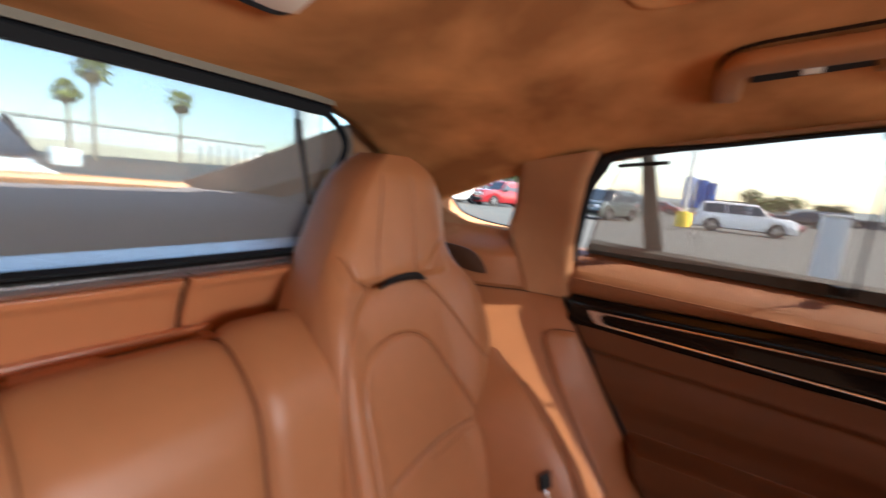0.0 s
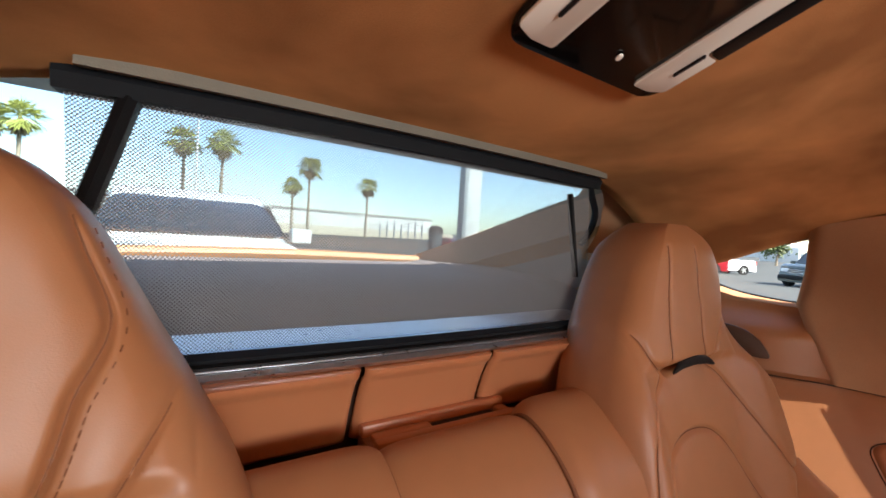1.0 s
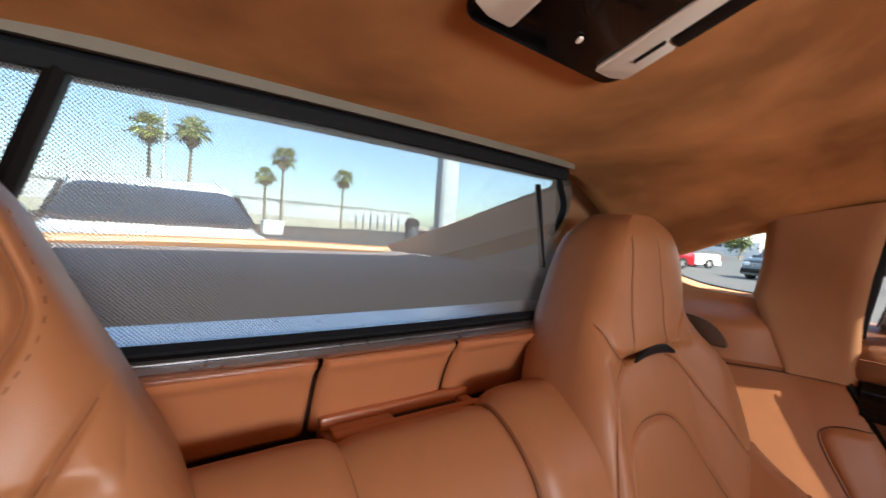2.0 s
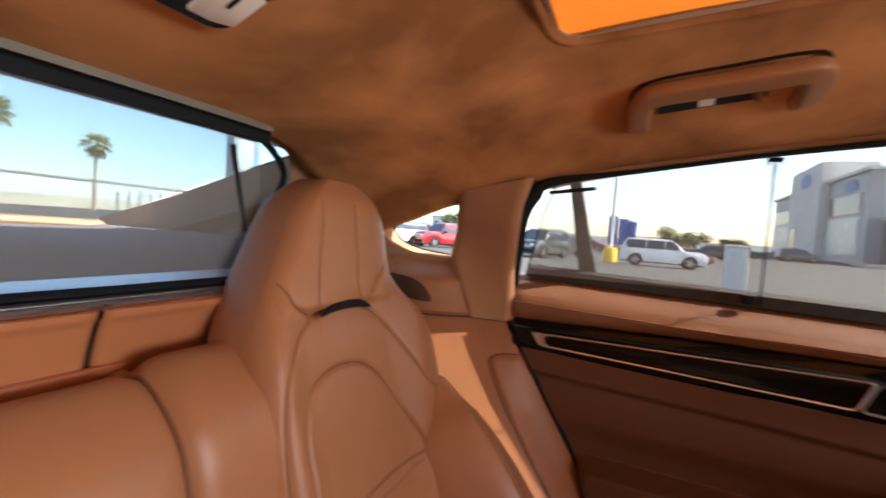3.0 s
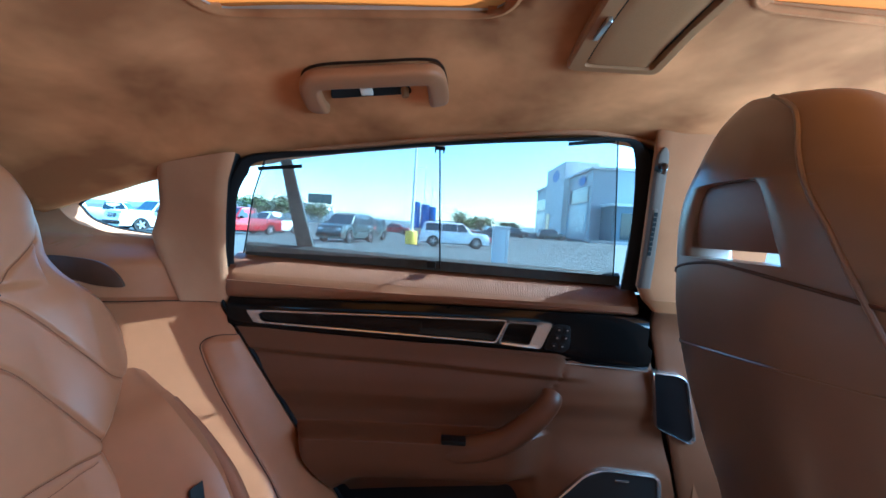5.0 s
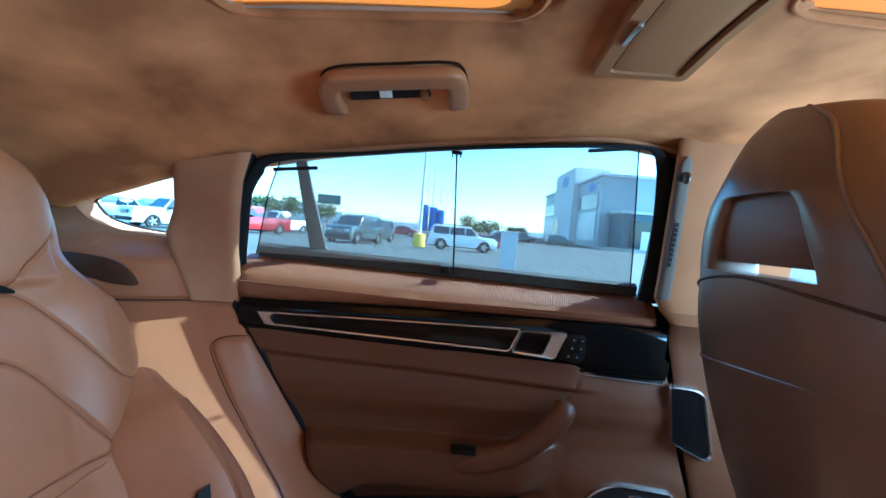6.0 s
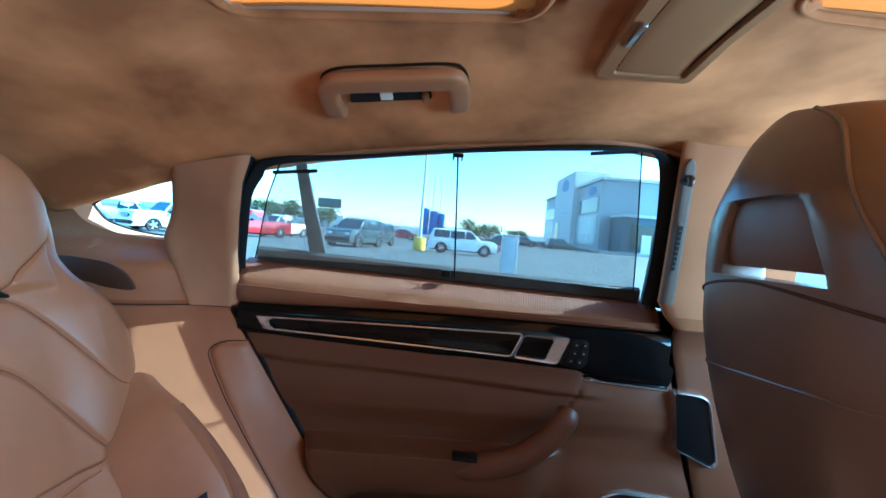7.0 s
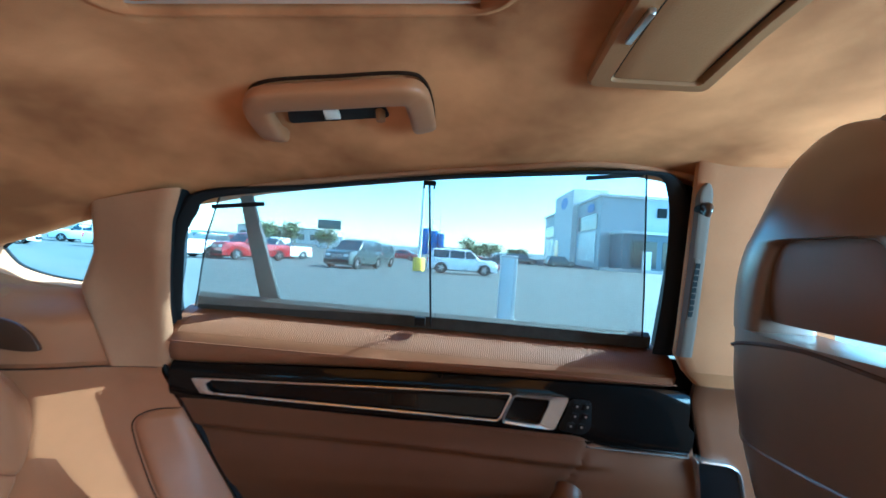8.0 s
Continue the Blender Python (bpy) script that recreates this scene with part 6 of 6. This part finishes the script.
    for xa, xb, name_ in ((r3 - 0.05, r2 + 0.17, "windscreen"), (r0 + 0.03, r1 - 0.08, "rear_window")):
        za, zb = belt + 0.04, tz - 0.13
        sg = 1 if name_ == "windscreen" else -1
        lo_, hi_ = (0.85, 0.72) if style == "sedan" else (0.80, 0.68)
        pts = [Vector((xa + 0.015 * sg, -w * lo_, za)), Vector((xa + 0.015 * sg, w * lo_, za)), Vector((xb + 0.02 * sg, w * hi_, zb)), Vector((xb + 0.02 * sg, -w * hi_, zb))]
        part(name_, slab(round_corners(pts, 0.15 if style == "sedan" else 0.06, 5), (-0.012 * sg, 0, 0)), WINDOW_DARK, ob, "dark " + name_.replace("_", " "), local=True)
    if style == "pickup":
        part("bed_floor", block(-h + 0.12, -0.80, -w * 0.80, w * 0.80, belt + 0.045, belt + 0.056), BLACK_PLASTIC, ob, "dark load bed", local=True)
    if style in ("suv", "jeep"):
        for s in (1, -1):
            part("roof_rail", tube([(r1 + 0.1, s * w * 0.64, tz - 0.02), (r1 + 0.2, s * w * 0.64, tz + 0.05), (r2 - 0.2, s * w * 0.64, tz + 0.05), (r2 - 0.05, s * w * 0.64, tz - 0.01)], 0.02, 8), BLACK_PLASTIC, ob, "black roof rail", local=True)
    # front and rear lights, grille, bumpers
    fz = float(np.interp(h - 0.06, [d[0] for d in deck], [d[1] for d in deck]))
    for s in (1, -1):
        part("headlight", block(h - 0.16, h - 0.035, s * w * 0.60 - 0.16, s * w * 0.60 + 0.16, fz - 0.26, fz - 0.08, 0.03), HEADLIGHT, ob, "clear headlight", local=True)
        part("tail_light", block(-h - 0.004, -h + 0.10, s * w * 0.74 - 0.10, s * w * 0.74 + 0.10, 0.78, belt - 0.04, 0.02), TAIL, ob, "red tail light", local=True)
        part("mirror", block(r3 - 0.42, r3 - 0.26, s * w * 1.0 - 0.02 if s > 0 else -w - 0.20, w + 0.20 if s > 0 else s * w + 0.02, belt - 0.02, belt + 0.14, 0.03), P if style != "pickup" else BLACK_PLASTIC, ob, "door mirror", local=True)
    gr = part("grille", block(h - 0.10, h - 0.015, -w * 0.42, w * 0.42, fz - 0.34, fz - 0.08, 0.02), BLACK_PLASTIC, ob, "dark grille", local=True)
    for k in range(3):
        part("grille_bar", block(h - 0.05, h - 0.004, -w * 0.40, w * 0.40, fz - 0.30 + 0.075 * k, fz - 0.27 + 0.075 * k, 0.006), RIM, gr, "bright bar", local=True)
    part("front_bumper", block(h - 0.16, h + 0.03, -w * 0.86, w * 0.86, 0.36, 0.60, 0.05), BLACK_PLASTIC if style != "sedan" else P, ob, "front bumper", local=True)
    part("rear_bumper", block(-h - 0.03, -h + 0.16, -w * 0.86, w * 0.86, 0.38, 0.62, 0.05), RIM if style == "pickup" else BLACK_PLASTIC, ob, "rear bumper", local=True)
    R = 0.40 if style != "sedan" else 0.34
    for wx in (-0.30 * L, 0.31 * L):
        for s in (1, -1):
            y = s * (w - 0.13)
            prof = [(0.10, R - 0.05), (0.115, R - 0.012), (0.07, R), (-0.07, R), (-0.115, R - 0.012), (-0.10, R - 0.05), (-0.10, R * 0.62), (0.10, R * 0.62)]
            loops = [[Vector((wx + rr * math.cos(q), y + dy, R + rr * math.sin(q))) for dy, rr in prof] for q in [2 * math.pi * k / 24 for k in range(25)]]
            ty = part("wheel", grid(loops, True)[0], TYRE, ob, "black tyre on an alloy rim", local=True)
            rb_ = bmesh.new()
            for k in range(5):
                q = 2 * math.pi * k / 5
                d, e = Vector((math.cos(q), 0, math.sin(q))), Vector((-math.sin(q), 0, math.cos(q)))
                c = Vector((wx, y + s * 0.085, R))
                pts = [c + e * 0.05, c + d * R * 0.62 + e * 0.045, c + d * R * 0.62 - e * 0.045, c - e * 0.05]
                vs_ = [rb_.verts.new(p) for p in pts] + [rb_.verts.new(p - Vector((0, s * 0.03, 0))) for p in pts]
                for f in ((0, 1, 2, 3), (0, 1, 5, 4), (1, 2, 6, 5), (2, 3, 7, 6)):
                    rb_.faces.new([vs_[i] for i in f])
            part("rim", rb_, RIM, ty, "five-spoke alloy rim", smooth=False, local=True)
            part("brake_disc", tube([(wx, y + s * 0.02, R), (wx, y + s * 0.03, R)], R * 0.60, 20), BLACK_PLASTIC, ty, "dark disc", local=True)
    place_at(ob, at, heading)
    return ob


def place_at(ob, at, heading):
    ob.matrix_basis = pose(at[0], at[1], ground_z(*at), 0, 0, heading)


vehicle("parked_suv", "white", (0.86, 29.6), 3, "white family suv with dark windows parked side-on", "suv")
jeep = vehicle("parked_suv", "grey", (-6.1, 27.0), 256, "dark grey suv parked nose towards the lot", "jeep")
red_pick = vehicle("parked_pickup", "red", (-14.2, 29.2), 246, "bright red crew cab pickup with a chrome grille", "pickup")
white_pick = vehicle("parked_pickup", "white", (-27.5, 34.5), 20, "white crew cab pickup parked far across the lot", "pickup")
sedan = vehicle("parked_sedan", "white", (-5.45, 0.0), 0, "white car parked nose-in behind the tailgate, dark windscreen", "sedan")


def again(ob, at, heading, label=""):
    c = copy_thing(ob, pose(at[0], at[1], ground_z(*at), 0, 0, heading))
    if label:
        tagged(c, label)
    return c


again(jeep, (-6.3, 34.0), 256, "dark grey suv parked behind another one")
again(white_pick, (-17.2, 25.5), 245, "white pickup parked nose towards the lot")
again(white_pick, (-15.4, 37.0), 240, "white pickup behind the red one")
again(red_pick, (-24.0, 44.0), 200, "red pickup farther across the lot")
dark_suv = vehicle("parked_suv", "black", (12.4, 76.0), 10, "black suv parked before the showroom", "suv")
again(jeep, (18.8, 74.5), 8, "grey suv parked before the showroom")
again(dark_suv, (6.9, 62.0), 184, "black suv farther back in the lot")
red_car = vehicle("parked_sedan", "red", (-7.2, 58.0), 172, "red car parked far across the lot", "sedan")
again(red_car, (2.6, 42.0), 5, "red car half hidden behind the white suv")
again(sedan, (9.3, 84.0), 15, "white car parked far across the lot")
for k, (src, x, y, a) in enumerate(((white_pick, -36, 40, 200), (dark_suv, -31, 50, 190), (jeep, -40, 33, 210), (sedan, -33, 29, 215), (red_car, -44, 30, 200), (jeep, -20.5, 33.0, 240), (white_pick, -47, 41, 190))):
    again(src, (x, y), a)

# light pole on a yellow base
pole = thing("light_pole", (-1.72, 24.4, 0), "tall white light pole on a round yellow concrete base", "light pole")
part("base", loft([[Vector((-1.72 + r * math.cos(q), 24.4 + r * math.sin(q), z)) for q in [2 * math.pi * k / 20 for k in range(20)]] for r, z in ((0.36, 0), (0.36, 0.70), (0.34, 0.76), (0.10, 0.78))]), YELLOW, pole, "yellow painted concrete base")
part("mast", tube([(-1.72, 24.4, 0.7), (-1.72, 24.4, 9.5)], [0.10, 0.07], 12), POLE_METAL, pole, "white mast")
part("lamp_head", block(-2.2, -1.2, 24.25, 24.55, 9.5, 9.62, 0.04), POLE_METAL, pole, "flat lamp head")
for k, (x, y, hgt) in enumerate(((-9.0, 150.0, 23.0), (-6.2, 150.0, 17.0))):
    m = thing("far_mast", (x, y, 0), "thin pale mast far away", "mast", "far masts")
    part("mast", tube([(x, y, 0), (x, y, hgt)], [0.22, 0.14], 8), POLE_METAL, m)
cone = thing("traffic_delineator", (-6.8, 45, 0), "slim orange delineator post", "traffic post")
part("post", tube([(-6.8, 45, 0), (-6.8, 45, 1.1)], [0.09, 0.06], 10), material("orange_plastic", (0.7, 0.14, 0.03), rough=0.5, vary=0.1, scale=5), cone)
part("foot", block(-7.0, -6.6, 44.8, 45.2, 0, 0.05, 0.01), BLACK_PLASTIC, cone)

# white square post near the car
post = thing("white_post", (1.38, 7.2, 0), "pale grey square post with a bright edge in the lot", "post")
part("column", block(1.24, 1.46, 7.1, 7.35, 0, 1.12, 0.012), material("pale_grey_paint", (0.50, 0.53, 0.54), rough=0.5, vary=0.06, scale=4), post)
part("edge", block(1.455, 1.51, 7.09, 7.36, 0, 1.10, 0.008), WHITE_WALL, post, "white edge strip")
part("cap", block(1.23, 1.52, 7.08, 7.37, 1.115, 1.15, 0.01), WHITE_WALL, post, "white cap")
part("foot", block(1.18, 1.56, 7.02, 7.42, 0, 0.06, 0.01), CONCRETE, post, "concrete foot")

# showroom
show = thing("showroom_building", (50, 105, 0), "large grey-clad car showroom with a white tower and tall glazed bays", "building")
B = lambda *a: block(*a)
gz = ground_z(27, 90)
part("wall", B(27.5, 80, 80.5, 131, 0, gz + 13.6), GREY_PANEL, show, "grey metal cladding", smooth=False)
part("roof", B(27.0, 80.5, 80.0, 131.5, gz + 13.6, gz + 14.1), WHITE_WALL, show, "pale parapet", smooth=False)
part("tower", B(26.3, 34, 96.5, 114, 0, gz + 17.6), WHITE_WALL, show, "white entrance tower", smooth=False)
part("canopy", B(29.5, 62, 74.5, 80.6, 0, gz + 6.4), DARK_PANEL, show, "dark low entrance block", smooth=False)
part("canopy_roof", B(29.2, 62.3, 74.2, 80.8, gz + 6.4, gz + 6.9), WHITE_WALL, show, "pale canopy roof", smooth=False)
for y0, y1, n in ((82.5, 94.5, 8), (116, 129.5, 6)):
    part("window_band", B(27.35, 27.6, y0, y1, gz + 7.6, gz + 10.6), WINDOW_DARK, show, "dark upper window band", smooth=False)
    for k in range(n):
        a = y0 + (y1 - y0) * k / n
        part("glazed_bay", B(27.3, 27.6, a + 0.12, a + (y1 - y0) / n - 0.12, gz + 1.2, gz + 7.0), material("pale_blind_glass", (0.52, 0.57, 0.60), rough=0.25, vary=0.08, scale=0.6) if k == 0 and y0 < 90 else bpy.data.materials["pale_blind_glass"], show, "tall glazed bay", smooth=False)
part("tower_window", B(26.2, 26.4, 108, 111.5, gz + 1, gz + 6.0), WINDOW_DARK, show, "dark tower window", smooth=False)
for k in range(5):
    part("front_window", B(31 + 5.5 * k, 35.5 + 5.5 * k, 74.4, 74.6, gz + 0.5, gz + 5.2), WINDOW_DARK, show, "shopfront window", smooth=False)
part("front_door", B(33.0, 34.6, 74.3, 74.5, gz + 0.1, gz + 3.4), WHITE_WALL, show, "white door", smooth=False)
oval = lambda y, z, a, b: [Vector((0, y + a * math.cos(q), z + b * math.sin(q))) for q in [2 * math.pi * k / 28 for k in range(28)]]
for x, y, z, a, b in ((26.25, 104.0, gz + 15.0, 3.0, 1.4), (27.4, 86.5, gz + 12.0, 2.2, 0.95)):
    part("oval_sign", slab([p + Vector((x, 0, 0)) for p in oval(y, z, a, b)], (-0.1, 0, 0)), BLUE, show, "plain blue oval sign", smooth=False)
for k in range(7):
    part("sign_bar", B(38 + 2.6 * k, 39.7 + 2.6 * k, 80.2, 80.45, gz + 10.2, gz + 12.0), BLACK_PLASTIC, show, "dark sign lettering as bars", smooth=False)
structure("pavement", B(24.5, 70, 70.5, 74.4, 0, gz + 0.14), CONCRETE, "pale concrete kerb and pavement before the showroom", "pavement", smooth=False)

# far sign board, blue silos, low white building
sign = thing("billboard", (-27, 88, 0), "dark green billboard on posts over a white wall", "billboard")
part("board", block(-29.6, -24.6, 87.8, 88.2, 4.6, 6.6, 0.05), SIGN_GREEN, sign, "dark board")
for x in (-28.8, -25.4):
    part("post", tube([(x, 88.3, 0), (x, 88.3, 4.8)], 0.14, 8), POLE_METAL, sign)
part("base_wall", block(-29.5, -24.0, 88.0, 88.6, 0, 3.2, 0.05), WHITE_WALL, sign, "white wall under the board")
for k, (x, wd) in enumerate(((-7.6, 1.0), (-5.4, 1.0), (-3.6, 0.8))):
    silo = thing("blue_silo", (x, 100, 0), "tall ribbed blue tank far behind the lot", "tank", "blue tanks")
    part("shell", loft([[Vector((x + (wd + 0.05 * (j % 2)) * math.cos(q), 100 + wd * math.sin(q), ground_z(x, 100) + z)) for q in [2 * math.pi * i / 18 for i in range(18)]] for j, z in enumerate(np.linspace(0, 6.2 - 0.5 * k, 15))]), BLUE, silo)


def far_block(name, x0, x1, y0, y1, z, label, mat=WHITE_WALL, n=8):
    ob = thing(name, ((x0 + x1) / 2, (y0 + y1) / 2, 0), label, "building")
    part("wall", block(x0, x1, y0, y1, 0, z), mat, ob, smooth=False)
    part("roof", block(x0 - 0.3, x1 + 0.3, y0 - 0.3, y1 + 0.3, z, z + 0.35), CONCRETE, ob, "flat roof edge", smooth=False)
    for k in range(n):
        if x1 - x0 > y1 - y0:
            a = x0 + (x1 - x0) * (k + 0.25) / n
            part("window", block(a, a + (x1 - x0) * 0.5 / n, y0 - 0.06, y0 + 0.1, z * 0.45, z * 0.75), WINDOW_DARK, ob, smooth=False)
        else:
            a = y0 + (y1 - y0) * (k + 0.25) / n
            part("window", block(x1 - 0.1, x1 + 0.06, a, a + (y1 - y0) * 0.5 / n, z * 0.45, z * 0.75), WINDOW_DARK, ob, smooth=False)
    return ob


far_block("long_white_building", -112, -98, -40, 62, 5.6, "long low white building behind the palms", n=0)
far_block("low_white_building", -60, -34, 112, 122, 5.0, "low white building far beyond the parked cars")
structure("boundary_wall", block(-78, -77.6, -30, 55, 0, 2.0), material("sandy_wall", (0.55, 0.47, 0.36), rough=0.9, vary=0.15, scale=0.5, fine=8), "long sandy boundary wall across the lot", "wall", smooth=False)

# hills along the horizon
bm = bmesh.new()
rows = [[], []]
for k in range(181):
    a = 2 * math.pi * k / 180
    hgt = 14 + 22 * (0.5 + 0.5 * noise.noise(Vector((3 * math.cos(a), 3 * math.sin(a), 0.3)))) * (1 if math.sin(a) > -0.2 else 0.3)
    rows[0].append(Vector((1800 * math.cos(a), 1800 * math.sin(a), -5)))
    rows[1].append(Vector((1950 * math.cos(a), 1950 * math.sin(a), hgt)))
grid(rows, True, bm)
tagged(structure("backdrop", bm, HILL, "low hazy blue hills on the horizon", "hills"), kind="structure")


def palm(at, height, seed, label, crown=2.2):
    """Fan palm: a slim ringed trunk, a skirt of dry fronds and a crown of many folded fans."""
    rnd = random.Random(seed)
    x0, y0 = at
    z0 = ground_z(x0, y0)
    ob = thing("palm_tree", (x0, y0, z0), label, "palm tree", "palm trees")
    bend = rnd.uniform(-0.25, 0.25)
    path = [Vector((x0 + bend * t * t, y0 + 0.5 * bend * t * t, z0 + height * t)) for t in [k / 14 for k in range(15)]]
    part("trunk", tube(path, [0.24 - 0.10 * k / 14 + 0.01 * (k % 2) for k in range(15)], 10), TRUNK, ob)
    top = path[-1]
    for nm, mat_, count, el0, el1, ln in (("crown", FROND, 46, -35, 80, crown), ("dry_skirt", DRY_FROND, 26, -85, -40, crown * 0.75)):
        bm = bmesh.new()
        for _ in range(count):
            az, el = rnd.uniform(0, 2 * math.pi), radians(rnd.uniform(el0, el1))
            d = Vector((math.cos(az) * math.cos(el), math.sin(az) * math.cos(el), math.sin(el)))
            side = d.cross(Vector((0, 0, 1))).normalized()
            L_ = ln * rnd.uniform(0.7, 1.1)
            hub = top + d * L_ * 0.42
            upv = side.cross(d)
            tube([top + d * 0.05, hub], 0.018, 4, bm)
            for k in range(11):
                b = radians(-75 + 15 * k)
                tipd = d * math.cos(b) + side * math.sin(b)
                tip = hub + tipd * L_ * 0.62 * (0.8 + 0.2 * math.cos(b)) + Vector((0, 0, -0.28 * L_ * rnd.uniform(0.5, 1.2)))
                wv = (side * math.cos(b) - d * math.sin(b)) * 0.05
                midp = (hub + tip) / 2 + upv * 0.05
                v = [bm.verts.new(p) for p in (hub, midp + wv, tip, midp - wv)]
                bm.faces.new(v)
        ob_ = part(nm, bm, mat_, ob, "green fan fronds" if nm == "crown" else "dry brown hanging fronds", smooth=False)
    return ob


palm((-52.0, 1.5), 10.0, 1, "tall fan palm beyond the lot")
palm((-52.0, 5.0), 10.3, 2, "tall fan palm beside a second one")
palm((-60.0, 17.0), 10.1, 3, "fan palm with a shorter palm beside it")
palm((-61.0, 15.0), 7.3, 4, "short fan palm beside a taller one", 1.8)
palm((-66.0, 28.5), 8.8, 5, "fan palm standing alone by the boundary wall")
palm((-52.0, -11.0), 9.8, 6, "tall fan palm at the far end of the row")
palm((-56.0, -14.0), 9.9, 7, "tall fan palm at the far end of the row")


def bush(name, at, rx, ry, rz, seed, label, n=900):
    rnd = random.Random(seed)
    x0, y0 = at
    z0 = ground_z(x0, y0)
    ob = thing(name, (x0, y0, z0), label, "tree", "far trees")
    part("trunk", tube([(x0, y0, z0), (x0 + 0.1, y0, z0 + rz * 0.7), (x0 + 0.2, y0 + 0.1, z0 + rz * 1.1)], [0.18, 0.12, 0.05], 8), TRUNK, ob)
    for k in range(4):
        a = rnd.uniform(0, 6.28)
        part("limb", tube([(x0 + 0.1, y0, z0 + rz * 0.6), (x0 + 0.5 * rx * math.cos(a), y0 + 0.5 * ry * math.sin(a), z0 + rz * 1.2)], [0.08, 0.03], 6), TRUNK, ob)
    bm = bmesh.new()
    clumps = [(rnd.uniform(-0.7, 0.7), rnd.uniform(-0.7, 0.7), rnd.uniform(-0.4, 0.6)) for _ in range(14)]
    for _ in range(n):
        cx_, cy_, cz_ = rnd.choice(clumps)
        c = Vector((x0 + rx * (cx_ + rnd.gauss(0, 0.22)), y0 + ry * (cy_ + rnd.gauss(0, 0.22)), z0 + rz * (1.2 + 0.8 * (cz_ + rnd.gauss(0, 0.22)))))
        a, b = Vector((rnd.gauss(0, 1), rnd.gauss(0, 1), rnd.gauss(0, 1))).normalized() * 0.22, Vector((rnd.gauss(0, 1), rnd.gauss(0, 1), rnd.gauss(0, 1))).normalized() * 0.14
        bm.faces.new([bm.verts.new(c + v) for v in (a, b, -a, -b)])
    part("crown", bm, LEAF, ob, "loose leafy crown", smooth=False)


for k, (x, y, rx, rz) in enumerate(((3.2, 70, 2.6, 2.0), (6.2, 74, 2.2, 1.7), (-26.0, 62, 2.6, 2.2), (-21.5, 70, 2.2, 2.0), (-34.0, 72, 2.6, 2.2), (14.5, 96, 2.5, 1.6))):
    bush("low_tree", (x, y), rx, 1.6, rz, 20 + k, "low olive green desert tree behind the parked cars")
for k in range(7):
    px, py = -74.0 + 0.4 * k, 35.0 + 1.35 * k
    gp_ = thing("fence_post", (px, py, ground_z(px, py)), "slim dark post by the boundary wall", "post", "posts by the wall")
    part("post", tube([(px, py, ground_z(px, py) - 0.1), (px, py, ground_z(px, py) + 3.0 + 0.25 * (k % 3))], 0.16, 8), DARK_PANEL, gp_)

# white pylon and dark bin beyond the tailgate
pyl = thing("white_pylon", (-20.0, 15.2, 0), "tall white square pylon with a grey edge", "pylon")
part("column", block(-20.3, -19.7, 14.75, 15.75, 0, 9.0, 0.02), WHITE_WALL, pyl)
part("edge", block(-20.28, -19.72, 14.50, 14.76, 0, 9.0, 0.01), GREY_PANEL, pyl, "grey edge strip")
bin_ = thing("dark_bin", (-18.6, 11.9, 0), "tall dark waste bin with a domed lid", "bin")
part("drum", loft([[Vector((-18.6 + r * math.cos(q), 11.9 + r * math.sin(q), z)) for q in [2 * math.pi * k / 16 for k in range(16)]] for r, z in ((0.30, 0), (0.36, 0.2), (0.38, 1.25), (0.36, 1.30))]), material("dark_grey_bin", (0.06, 0.065, 0.07), rough=0.6, vary=0.2, scale=4), bin_)
part("lid", loft([[Vector((-18.6 + r * math.cos(q), 11.9 + r * math.sin(q), z)) for q in [2 * math.pi * k / 16 for k in range(16)]] for r, z in ((0.41, 1.30), (0.41, 1.40), (0.33, 1.62), (0.10, 1.72))]), BLACK_PLASTIC, bin_, "black domed lid")
lp = thing("light_pole", (-48, 2.4, 0), "tall pale light pole among the palms", "light pole")
part("mast", tube([(-48, 2.4, 0), (-48, 2.4, 12.0)], [0.14, 0.09], 10), POLE_METAL, lp)
part("lamp_head", block(-48.2, -47.8, 1.9, 2.9, 12.0, 12.15, 0.04), POLE_METAL, lp)
